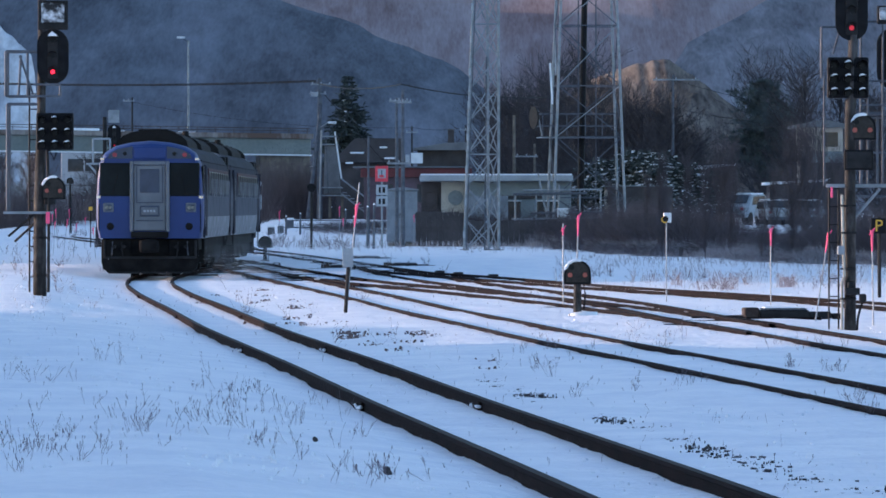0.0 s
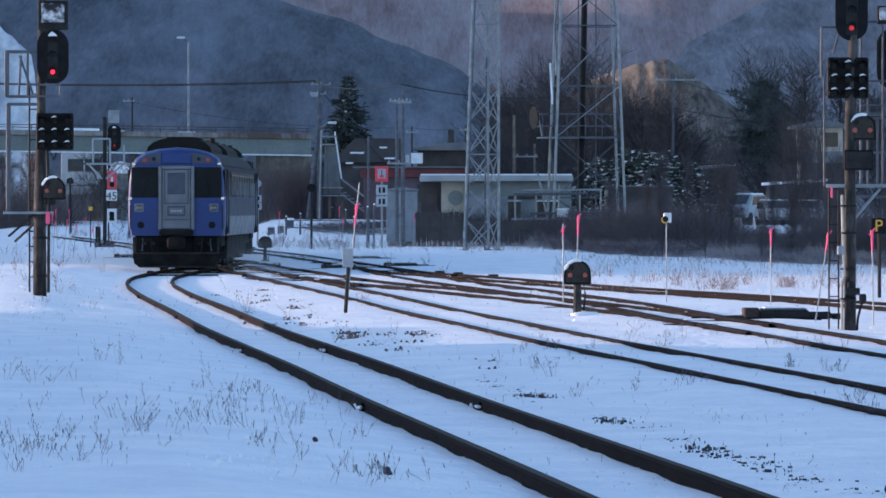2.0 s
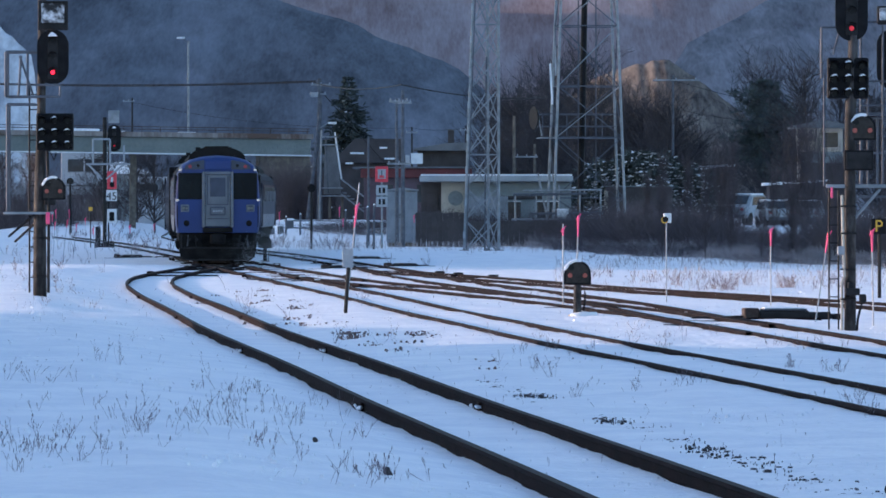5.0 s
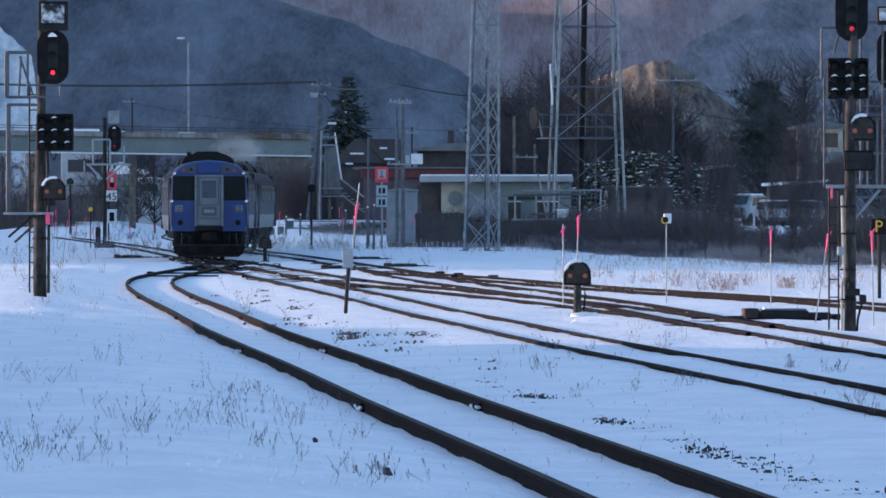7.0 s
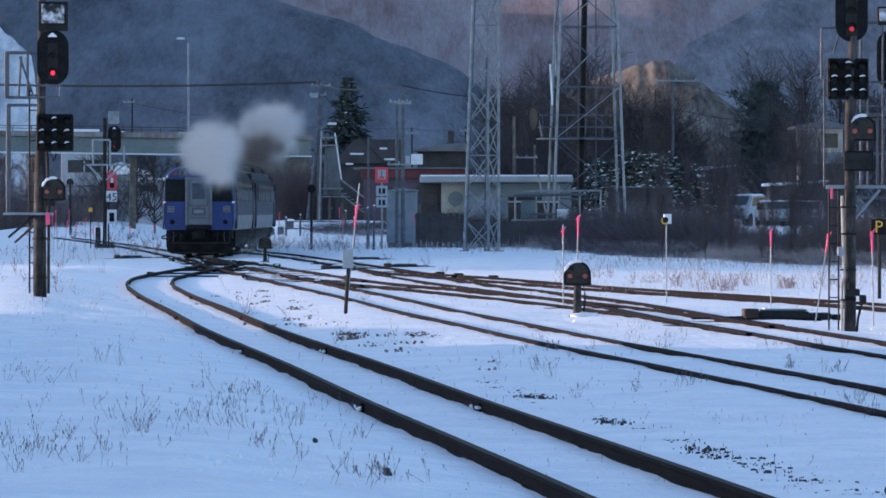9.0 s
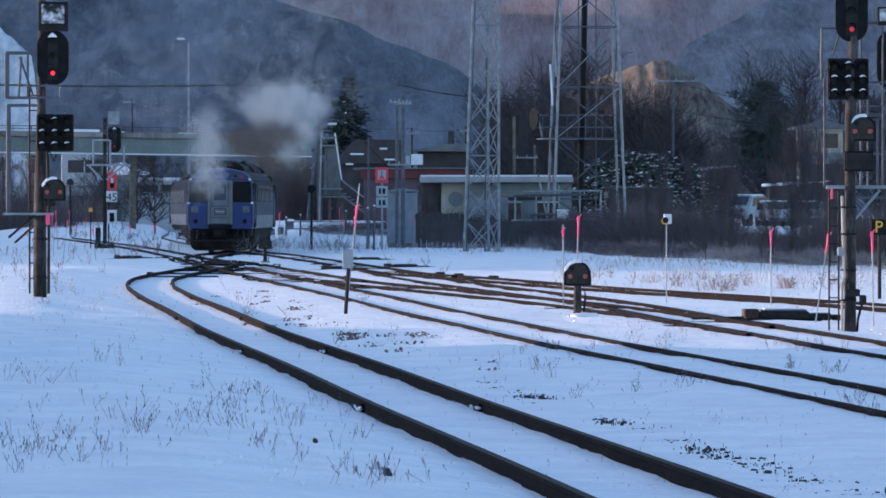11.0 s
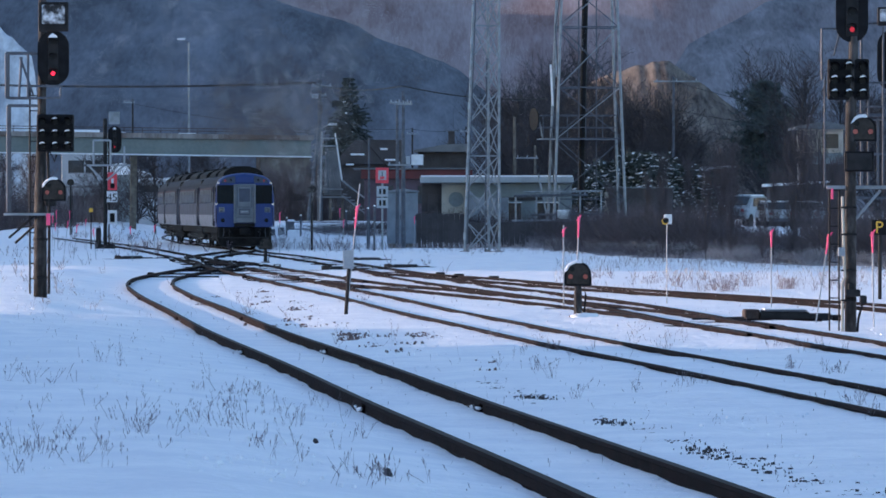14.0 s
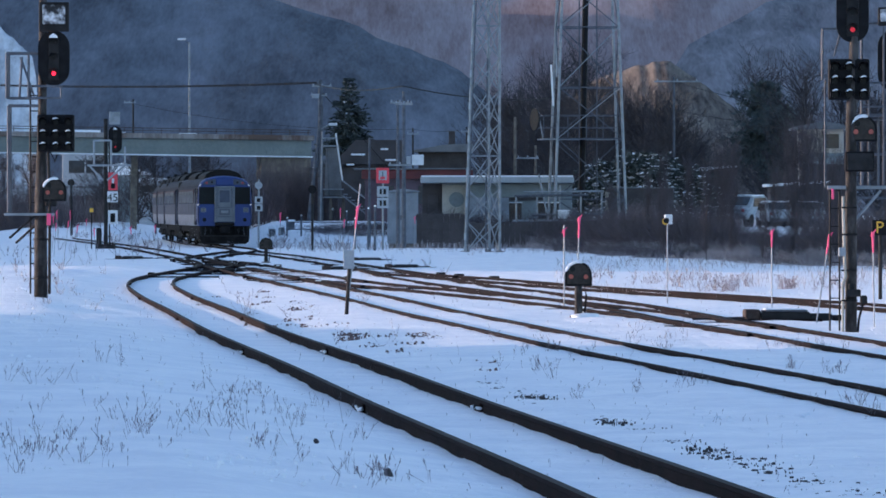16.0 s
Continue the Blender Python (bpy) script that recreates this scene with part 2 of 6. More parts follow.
def tube(points, radii, sides=6, bm=None, caps=True):
    """A tapered tube through the points."""
    bm = bm if bm is not None else bmesh.new()
    rings = []
    for i, p in enumerate(points):
        p = Vector(p)
        d = (Vector(points[min(i + 1, len(points) - 1)]) - Vector(points[max(i - 1, 0)])).normalized()
        u = d.orthogonal().normalized() if abs(d.z) < 0.99 else Vector((1, 0, 0))
        w = d.cross(u).normalized()
        u = w.cross(d)
        r = radii[i] if isinstance(radii, (list, tuple)) else radii
        rings.append([bm.verts.new(p + (u * math.cos(a) + w * math.sin(a)) * r) for a in (2 * math.pi * k / sides for k in range(sides))])
    for a, b in zip(rings, rings[1:]):
        for k in range(sides):
            bm.faces.new((a[k], a[(k + 1) % sides], b[(k + 1) % sides], b[k]))
    if caps:
        bm.faces.new(rings[0][::-1])
        bm.faces.new(rings[-1])
    return bm


def prism(outline, y0, y1, bm=None):
    """An outline in x, z drawn out along y."""
    bm = bm if bm is not None else bmesh.new()
    a = [bm.verts.new((x, y0, z)) for x, z in outline]
    b = [bm.verts.new((x, y1, z)) for x, z in outline]
    bm.faces.new(a)
    bm.faces.new(b[::-1])
    n = len(a)
    for i in range(n):
        bm.faces.new((a[(i + 1) % n], a[i], b[i], b[(i + 1) % n]))
    bmesh.ops.recalc_face_normals(bm, faces=bm.faces[:])
    return bm


def spline(points, step):
    """Points at even steps along a smooth curve through the plan points (x, y)."""
    pts = [Vector((*p, 0)) for p in points]
    pts = [pts[0] * 2 - pts[1], *pts, pts[-1] * 2 - pts[-2]]
    out = []
    for i in range(1, len(pts) - 2):
        a, b, c, d = pts[i - 1:i + 3]
        n = max(2, int((c - b).length / step))
        for k in range(n):
            t = k / n
            out.append(0.5 * (2 * b + (c - a) * t + (2 * a - 5 * b + 4 * c - d) * t * t + (3 * b - a - 3 * c + d) * t ** 3))
    out.append(pts[-2])
    return out


def smooth(a, b, x):
    t = min(1.0, max(0.0, (x - a) / (b - a)))
    return t * t * (3 - 2 * t)


# ---- plan of the tracks: centre lines (x, y) ----
RAIL_TOP = 0.15
MAIN = [(6.5, -25), (4.2, 5), (2.55, 26), (1.38, 41), (0.55, 51), (-0.2, 60), (-1.22, 73), (-2.22, 85), (-3.2, 97), (-4.6, 116), (-5.75, 131),
        (-6.72, 145), (-7.32, 155), (-7.8, 168), (-7.86, 180), (-7.72, 192), (-7.62, 202), (-7.8, 214), (-8.42, 226), (-9.16, 236), (-9.6, 245),
        (-9.66, 260), (-9.42, 275), (-9.32, 288), (-9.7, 300), (-10.55, 312), (-11.55, 324), (-12.1, 330), (-13.0, 340), (-13.9, 350), (-14.85, 363), (-16.5, 388), (-17.7, 408), (-18.9, 430), (-22.4, 520), (-35, 800)]
CROSS = [(11.0, -20), (8.3, 12), (5.9, 41), (4.42, 58), (3.2, 72), (1.75, 88), (0.72, 101), (-0.35, 114), (-1.63, 132), (-4.5, 169), (-8.0, 215), (-11.0, 257), (-18.5, 345), (-39, 555), (-64, 800)]
THIRD = [(12.3, 0), (9.0, 42), (6.12, 78), (4.8, 98), (3.4, 113.4), (2.5, 122.5), (1.35, 132), (-0.57, 146.7), (-2.1, 158), (-4.1, 179.6), (-5.4, 195), (-7.0, 216), (-8.3, 228)]
FOURTH = [(19, 30), (13.5, 78), (8.8, 116), (6.3, 132), (4.6, 141.5), (3.0, 152), (0.8, 169), (-0.8, 179.6), (-1.8, 191.6), (-4.3, 226), (-6.5, 255), (-8.4, 276), (-9.3, 290)]
LINK = [(4.6, 99), (3.9, 113), (3.05, 126), (2.0, 138), (0.9, 150), (-0.3, 164), (-1.5, 182), (-2.1, 195)]
main_line = spline(MAIN, 1.0)


def main_x(y):
    lo = min(range(len(main_line)), key=lambda i: abs(main_line[i].y - y))
    return main_line[lo].x


CROSS_YS, CROSS_XS = [p[1] for p in CROSS], [p[0] for p in CROSS]
MAIN_YS, MAIN_XS = [p.y for p in main_line], [p.x for p in main_line]


def ground_z(x, y):
    """The snow's height: flat, with a low bank beside the main line and a raised lot behind the yard."""
    right = x - float(np.interp(y, MAIN_YS, MAIN_XS))
    bank = 0.24 * min(1.0, max(0.0, (-0.75 - right) / 2.3)) * smooth(230, 175, y)
    bank -= 0.026 * smooth(1.0, 0.72, abs(right)) * smooth(130, 90, y)
    yard = 0.022 * smooth(0.9, 2.2, right) * smooth(330, 300, y)
    lot = 1.25 * smooth(322, 376, y) * smooth(3, -1, x) * smooth(2.2, 7.0, right) * smooth(520, 440, y)
    lot += 0.95 * smooth(14, 17, x) * smooth(338, 352, y) * smooth(430, 405, y)
    lot += 1.05 * smooth(375, 440, y) * smooth(-2.2, -4.5, right) * smooth(1.5, 4.0, x - float(np.interp(y, CROSS_YS, CROSS_XS))) * smooth(600, 520, y)
    return bank + 0.055 + yard + lot


# ---- ground ----
def snow_ground():
    xs = sorted(set([-3000, -1800, -1000, -600, -350, -200, -120, -80, -60, -45, -36, -30, -26] + [-24 + 0.3 * i for i in range(120)]
                    + [12 + 1.5 * i for i in range(14)] + [36, 45, 60, 80, 120, 200, 350, 600, 1000, 1800, 3000]))
    ys = [-3000, -1500, -600, -200, -80, -30, 0, 20, 30]
    y = 36.0
    while y < 420:
        ys.append(y)
        y += 0.35 + max(0.0, y - 60) * 0.006
    ys += [450, 500, 600, 800, 1200, 2000, 3200, 4800]
    n = len(xs)
    verts = []
    lines = [np.interp(ys, [p[1] for p in track_line], [p[0] for p in track_line]) for track_line in ([(p.x, p.y) for p in main_line], CROSS, THIRD, FOURTH)]
    for j, y in enumerate(ys):
        for x in xs:
            z = ground_z(x, y)
            if -30 < x < 40 and 30 < y < 450:
                z += 0.02 * smooth(2.0, 1.1, abs(x - lines[1][j])) * smooth(150, 120, y) + 0.014 * smooth(1.8, 1.0, abs(x - lines[2][j])) * smooth(150, 120, y)
                amp = 0.3 + 0.7 * smooth(0.85, 1.4, abs(x - lines[0][j]))
                for other in lines[1:]:
                    amp = min(amp, 0.55 + 0.45 * smooth(0.7, 1.2, abs(x - other[j])))
                z += amp * (0.045 * noise.noise((x * 0.55, y * 0.22, 0)) + 0.03 * noise.noise((x * 1.7, y * 0.7, 5)) + 0.022 * noise.noise((x * 3.1, y * 1.5, 9)))
            verts.append((x, y, z))
    faces = [(j * n + i, j * n + i + 1, (j + 1) * n + i + 1, (j + 1) * n + i) for j in range(len(ys) - 1) for i in range(n - 1)]
    me = bpy.data.meshes.new("ground")
    me.from_pydata(verts, [], faces)
    me.materials.append(SNOW)
    for p in me.polygons:
        p.use_smooth = True
    tagged(new("ground", me), "snow-covered railway yard ground with low humps", "ground", kind="structure")


snow_ground()


# ---- tracks ----
def rail_mesh(line, side, y0, y1):
    """One rail with foot, web and head along the line, side metres off its centre."""
    prof = ((-0.06, 0.0), (-0.06, 0.015), (-0.012, 0.035), (-0.012, 0.105), (-0.034, 0.118), (-0.034, 0.15), (0.034, 0.15), (0.034, 0.118), (0.012, 0.105), (0.012, 0.035), (0.06, 0.015), (0.06, 0.0))
    bm = bmesh.new()
    rings = []
    for i, p in enumerate(line):
        if not y0 <= p.y <= y1:
            continue
        d = (line[min(i + 1, len(line) - 1)] - line[max(i - 1, 0)]).normalized()
        s = Vector((d.y, -d.x, 0))
        rings.append([bm.verts.new(p + s * (side + a) + Vector((0, 0, b))) for a, b in prof])
    for a, b in zip(rings, rings[1:]):
        for k in range(len(prof) - 1):
            f = bm.faces.new((a[k], a[k + 1], b[k + 1], b[k]))
            f.material_index = 1 if k == 5 else 0
    return bm


def track(points, label, y0=-25, y1=800, step=1.5, paint=(SIDERAIL, SIDERAIL)):
    line = spline(points, step)
    t = thing("railway_track", 0, 0, 0, label, "track", "tracks of the yard")
    for side in (-0.5665, 0.5665):
        part("rail", rail_mesh(line, side, y0, y1), paint, t)
    return t, line


main_track, _ = track(MAIN, "rusty main line rails curving away through snow", step=1.0, paint=(RAIL, RAILTOP))


def rail_joints():
    """Fishplates every 25 m, with bolts and a little snow on them."""
    for y in (34.5, 59.5, 84.5, 109.5, 134.5, 159.5):
        i = min(range(len(main_line)), key=lambda k: abs(main_line[k].y - y))
        p, d = main_line[i], (main_line[i + 1] - main_line[i - 1]).normalized()
        turn = math.degrees(math.atan2(-d.x, d.y))
        for side in (-0.5665, 0.5665):
            for off in (-0.03, 0.03):
                j = part("joint_bar", box(-0.016, 0.016, -0.28, 0.28, -0.045, 0.045, 0.008), RAIL, main_track)
                j.matrix_basis = pose(p.x, p.y, 0.075, 0, 0, turn) @ Matrix.Translation((side + off, 0, 0))
                for b in (-0.2, -0.07, 0.07, 0.2):
                    part("bolt", tube([(math.copysign(0.014, off), b, 0), (math.copysign(0.034, off), b, 0)], 0.016, 6), IRON, j)
            for k in range(2 if y < 100 else 0):
                bm = bmesh.new()
                bmesh.ops.create_icosphere(bm, subdivisions=2, radius=0.034)
                for v in bm.verts:
                    v.co = Vector((v.co.x, v.co.y * 1.8, v.co.z * 0.6)) * (0.9 + 0.7 * noise.noise(v.co * 22 + Vector((y, side, k))))
                l = part("snow_lump", bm, SNOWCAP, main_track)
                l.matrix_basis = pose(p.x, p.y, 0.07, 0, 0, turn) @ Matrix.Translation((side - 0.06, -0.3 + 0.55 * k, 0))


rail_joints()
track(CROSS, "rusty rails of a straight track crossing the main line in snow")
track(THIRD, "rusty rails of a siding that joins the main line in snow")
track(FOURTH, "rusty rails of the outermost siding in snow")
track(LINK, "rusty rails of a crossover between two sidings")


def turnout(name_line, y0, y1, label, seed, check=True):
    """Exposed switch timbers, plates, check rails and rods between the rails."""
    rng = random.Random(seed)
    line = spline(name_line, 0.6)
    t = thing("turnout", 0, 0, 0, label, "turnout", "turnouts of the yard")
    if check:
        for side in (-0.46, 0.46, -0.66, 0.66):
            a = y0 + rng.uniform(0, (y1 - y0) * 0.4)
            part("check_rail", rail_mesh(line, side, a, a + rng.uniform(6, 12)), (RAIL, RAILTOP), t)
    y = y0
    while y < y1:
        i = min(range(1, len(line) - 1), key=lambda k: abs(line[k].y - y))
        p, d = line[i], (line[i + 1] - line[i - 1]).normalized()
        m = pose(p.x, p.y, 0, 0, 0, math.degrees(math.atan2(-d.x, d.y)))
        a = rng.uniform(-1.3, 0.5)
        b = a + rng.uniform(0.3, 0.9)
        z = ground_z(p.x, p.y)
        w = part("timber", box(a, b, -0.1, 0.1, z - 0.06, z + rng.uniform(-0.012, 0.016), 0.004), UNDER, t)
        w.matrix_basis = m
        if rng.random() < 0.5:
            s = part("slide_plate", box(-0.7, -0.42, -0.1, 0.1, z - 0.03, z + 0.014, 0.005), IRON, t)
            s.matrix_basis = m
        if rng.random() < 0.3:
            s = part("rod", tube([(-0.9, 0.2, z + 0.006), (0.6, 0.2, z + 0.006)], 0.014, 6), IRON, t)
            s.matrix_basis = m
        if rng.random() < 0.02:
            s = part("lock_box", box(0.8, 1.05, -0.15, 0.15, z, z + 0.1, 0.02), IRON, t)
            s.matrix_basis = m
        y += rng.choice((1.0, 1.6, 2.4, 3.6))


turnout(MAIN, 196, 250, "dark timbers and check rails of a crossing in snow", 1)
turnout(CROSS, 165, 255, "dark timbers and check rails of a slip crossing", 2)
turnout(MAIN, 262, 296, "dark timbers of a junction farther along the line", 3)
turnout(THIRD, 150, 225, "dark timbers and plates of a siding turnout", 4)
turnout(FOURTH, 165, 262, "dark timbers of the outer turnout", 5, False)
turnout(THIRD, 92, 124, "dark plates and rods of the near siding turnout", 6)


# ---- the train ----
SECTION = [(-1.37, 1.04), (-1.42, 1.3), (-1.44, 1.62), (-1.44, 2.2), (-1.42, 2.7), (-1.36, 3.06), (-1.22, 3.33), (-0.95, 3.5), (-0.55, 3.6), (0, 3.65),
           (0.55, 3.6), (0.95, 3.5), (1.22, 3.33), (1.36, 3.06), (1.42, 2.7), (1.44, 2.2), (1.44, 1.62), (1.42, 1.3), (1.37, 1.04)]


def loft(stations, bm=None):
    """A skin over cross sections: (y, width factor, top factor) each."""
    bm = bm if bm is not None else bmesh.new()
    rings = []
    for y, fw, ft in stations:
        rings.append([bm.verts.new((x * fw, y, 1.04 + (z - 1.04) * ft)) for x, z in SECTION])
    for a, b in zip(rings, rings[1:]):
        for k in range(len(SECTION) - 1):
            f = bm.faces.new((a[k], a[k + 1], b[k + 1], b[k]))
            z = (SECTION[k][1] + SECTION[k + 1][1]) / 2
            # Height bands: shade and reflected snow light are put into the paint.
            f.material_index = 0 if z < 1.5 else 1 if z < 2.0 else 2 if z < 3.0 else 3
        bm.faces.new((a[-1], a[0], b[0], b[-1]))
    bm.faces.new(rings[0])
    bm.faces.new(rings[-1][::-1])
    bmesh.ops.recalc_face_normals(bm, faces=bm.faces[:])
    return bm


def wheel_bm(r=0.43, w=0.12, sides=20):
    bm = tube([(-w / 2, 0, 0), (-w / 2 + 0.03, 0, 0), (w / 2, 0, 0)], [r + 0.03, r, r - 0.01], sides)
    return bm


def bogie(car, y):
    b = part("bogie", merge(box(-1.05, -0.9, y - 1.5, y + 1.5, 0.4, 0.62, 0.03), merge(box(0.9, 1.05, y - 1.5, y + 1.5, 0.4, 0.62, 0.03), box(-0.9, 0.9, y - 0.25, y + 0.25, 0.4, 0.7, 0.03))), UNDER, car)
    for sy in (-1.05, 1.05):
        for sx in (-0.56, 0.56):
            w = part("wheel", wheel_bm(), UNDER, b)
            w.matrix_basis = pose(sx, y + sy, 0.43)
        part("axle", tube([(-0.56, y + sy, 0.43), (0.56, y + sy, 0.43)], 0.07, 10), IRON, b)


def car_shell(name, label, cab):
    car = thing(name, 0, 0, RAIL_TOP, label, "train car", "cars of the train")
    tail = -10.1 if cab else -10.25
    part("body", loft([(tail, 1, 1), (10.25, 1, 1)]), (SIDE_WHITE, SIDE_LOW, SIDE_BAND, SIDE_TOP), car, "silver and lilac car body, shade painted above, snow-lit frost below")
    for y in ((10.5,) if cab else (-10.5, 10.5)):
        part("gangway", box(-1.3, 1.3, y - 0.28, y + 0.14, 0.85, 3.4, 0.06), BLACK, car)
    # windows along both sides, door at one end
    for s in (-1, 1):
        part("window_band", box(s * 1.42 - 0.014, s * 1.42 + 0.014, -6.85, 9.0, 2.16, 2.94, 0.01), CURTAIN, car)
        for k in range(9):
            y = -6.6 + k * 1.75
            part("window", box(s * 1.425 - 0.02, s * 1.425 + 0.02, y, y + 1.45, 2.24, 2.86, 0.03), GLASS, car)
            part("pillar", box(s * 1.45 - 0.02, s * 1.45 + 0.02, y + 1.5, y + 1.7, 2.18, 2.66, 0.01), SIDE_WHITE, car, "pale pillar between windows")
        for y in ((-8.9,) if cab else (-9.6, 9.0)):
            d = part("side_door", box(s * 1.425 - 0.025, s * 1.425 + 0.025, y, y + 0.8, 1.1, 3.0, 0.02), SIDE_BAND, car)
            part("door_window", box(s * 1.44 - 0.02, s * 1.44 + 0.02, y + 0.2, y + 0.6, 2.1, 2.75, 0.02), GLASS, d)
        for y in (tail + 0.12, 10.14):
            part("end_strip", box(s * 1.43 - 0.03, s * 1.43 + 0.03, y - 0.05, y + 0.05, 1.06, 3.0, 0.01), SIDE_BAND, car)
        part("gutter", box(s * 1.335 - 0.03, s * 1.335 + 0.03, tail + 0.1, 10.2, 3.1, 3.14, 0.01), SIDE_TOP, car)
        for k, (a, b, z) in enumerate(((-6.3, -4.0, 0.35), (-3.6, -1.2, 0.3), (-0.9, 1.4, 0.42), (1.8, 4.2, 0.3), (4.5, 6.0, 0.4))):
            part("equipment_box", box(s * 0.55 - 0.45, s * 0.55 + 0.45 + s * 0.3, a, b, z, 1.03, 0.04), UNDER, car)
    part("underframe", box(-1.22, 1.22, tail + 0.3, 10.2, 0.72, 1.03, 0.03), UNDER, car)
    for a, b in ((-9.3, -2.6), (0.6, 7.8)):
        bm = bmesh.new()
        n = 10
        outs = [(0.98 * math.cos(math.pi * i / n), 3.44 + 0.52 * math.sin(math.pi * i / n) ** 0.75) for i in range(n + 1)]
        prism(outs, a, b, bm)
        u = part("roof_cooler", bm, ROOFBLACK, car, "sooty black roof cooling unit")
        for k in range(4):
            y = a + 1.0 + k * (b - a - 2) / 3
            part("grille", box(-0.4, 0.4, y - 0.3, y + 0.3, 3.92, 3.975, 0.01), UNDER, u)
    part("exhaust_pipe", tube([(0.55, -0.6, 3.5), (0.55, -0.6, 4.02)], 0.09, 10), ROOFBLACK, car)
    part("exhaust_pipe", tube([(-0.55, -0.6, 3.5), (-0.55, -0.6, 4.02)], 0.09, 10), ROOFBLACK, car)
    for y in (-7.15, 7.15):
        bogie(car, y)
    return car


def cab_end(car):
    """The blue end with gangway door, windscreens and lamps."""
    part("cab", loft([(-10.1, 1.0, 1.0), (-10.42, 0.995, 0.99), (-10.56, 0.98, 0.97), (-10.64, 0.95, 0.945)]), BLUE, car, "blue painted driving end")
    yf = -10.64
    for s in (-1, 1):
        w = part("windscreen", box(min(s * 0.52, s * 1.33), max(s * 0.52, s * 1.33), yf - 0.02, yf + 0.1, 2.16, 3.06, 0.03), GLASS, car, "dark windscreen pane")
        part("wiper", tube([(s * 1.0, yf - 0.04, 2.18), (s * 0.85, yf - 0.04, 2.75)], 0.012, 5), BLACK, w)
        part("corner_window", box(s * 1.405 - 0.035, s * 1.405 + 0.035, -10.52, -10.2, 2.2, 2.98, 0.03), GLASS, car)
        p = part("lamp_panel", prism([(s * 0.46, 3.17), (s * 1.12, 3.17), (s * 1.08, 3.3), (s * 0.86, 3.42), (s * 0.46, 3.5)], yf - 0.025, yf + 0.2), LAMPGREY, car)
        part("tail_lamp", tube([(s * 0.93, yf - 0.05, 3.27), (s * 0.93, yf, 3.27)], 0.06, 14), DIMRED, p)
        part("tail_lamp", tube([(s * 0.66, yf - 0.05, 3.3), (s * 0.66, yf, 3.3)], 0.055, 14), LENS, p)
        h = part("headlamp_frame", box(s * 1.1 - 0.14, s * 1.1 + 0.14, yf - 0.03, yf + 0.05, 1.74, 1.99, 0.03), DOORGREY, car)
        part("headlamp", box(s * 1.1 - 0.1, s * 1.1 + 0.1, yf - 0.05, yf, 1.78, 1.95, 0.03), LAMPGREY, h)
        part("lamp_glass", tube([(s * 1.1 - 0.045, yf - 0.055, 1.865), (s * 1.1 - 0.045, yf - 0.04, 1.865)], 0.05, 12), LAMPGLASS, h)
        part("lamp_glass", tube([(s * 1.1 + 0.05, yf - 0.055, 1.865), (s * 1.1 + 0.05, yf - 0.04, 1.865)], 0.04, 12), LAMPGLASS, h)
        part("horn_grille", tube([(s * 1.05, yf - 0.02, 1.36), (s * 1.05, yf + 0.03, 1.36)], 0.1, 16), UNDER, car)
        part("handrail", tube([(s * 1.34, yf + 0.04, 1.2), (s * 1.36, yf - 0.03, 1.3), (s * 1.36, yf - 0.03, 1.9), (s * 1.34, yf + 0.04, 2.0)], 0.014, 6), BLACK, car)
        # Chrome blocks added for the glints at the cab's corners; no lamps.
        part("corner_glint", box(s * 1.36 - 0.05, s * 1.36 + 0.05, yf - 0.02, yf + 0.08, 2.1, 2.19, 0.02), GLINT, car)
        part("corner_glint", box(s * 1.26 - 0.05, s * 1.26 + 0.05, yf - 0.02, yf + 0.08, 3.12, 3.2, 0.02), GLINT, car)
        part("skirt", box(min(s * 0.5, s * 1.3), max(s * 0.5, s * 1.3), -10.5, -10.42, 0.35, 1.02, 0.03), UNDER, car)
        part("buffer_hose", tube([(s * 0.75, -10.55, 0.95), (s * 0.75, -10.62, 0.75), (s * 0.7, -10.56, 0.5)], 0.03, 8), IRON, car)
        part("buffer_hose", tube([(s * 1.0, -10.52, 0.95), (s * 1.0, -10.6, 0.78), (s * 1.02, -10.52, 0.6)], 0.025, 8), GUARD, car)
        part("step_iron", box(s * 1.22 - 0.03, s * 1.22 + 0.03, -10.58, -10.5, 0.2, 1.0, 0.01), IRON, car)
    f = part("gangway_frame", merge(merge(box(-0.53, -0.43, yf - 0.1, yf + 0.05, 1.22, 3.1, 0.03), box(0.43, 0.53, yf - 0.1, yf + 0.05, 1.22, 3.1, 0.03)), box(-0.43, 0.43, yf - 0.1, yf + 0.05, 3.0, 3.1, 0.03)), DOORGREY, car)
    d = part("gangway_door", box(-0.42, 0.42, yf - 0.06, yf + 0.05, 1.25, 2.99, 0.02), DOORGREY, car, "grey gangway door in the train's end")
    part("door_window", box(-0.27, 0.27, yf - 0.075, yf - 0.03, 2.25, 2.9, 0.03), LAMPGREY, d)
    part("destination_frame", box(-0.27, 0.27, yf - 0.08, yf - 0.03, 1.62, 1.92, 0.03), LAMPGREY, d)
    part("destination_plate", box(-0.22, 0.22, yf - 0.088, yf - 0.06, 1.67, 1.87, 0.01), DOORGREY, d)
    for k in range(4):
        part("bar", box(-0.16 + k * 0.085, -0.1 + k * 0.085, yf - 0.093, yf - 0.08, 1.74, 1.8), GREYPAINT, d)
    part("brow", box(-0.45, 0.45, yf - 0.03, yf + 0.3, 3.14, 3.5, 0.05), BLUE, car)
    c = part("coupler", merge(box(-0.16, 0.16, -11.0, -10.2, 0.72, 1.02, 0.05), box(-0.26, 0.26, -11.05, -10.8, 0.66, 1.0, 0.08)), UNDER, car)
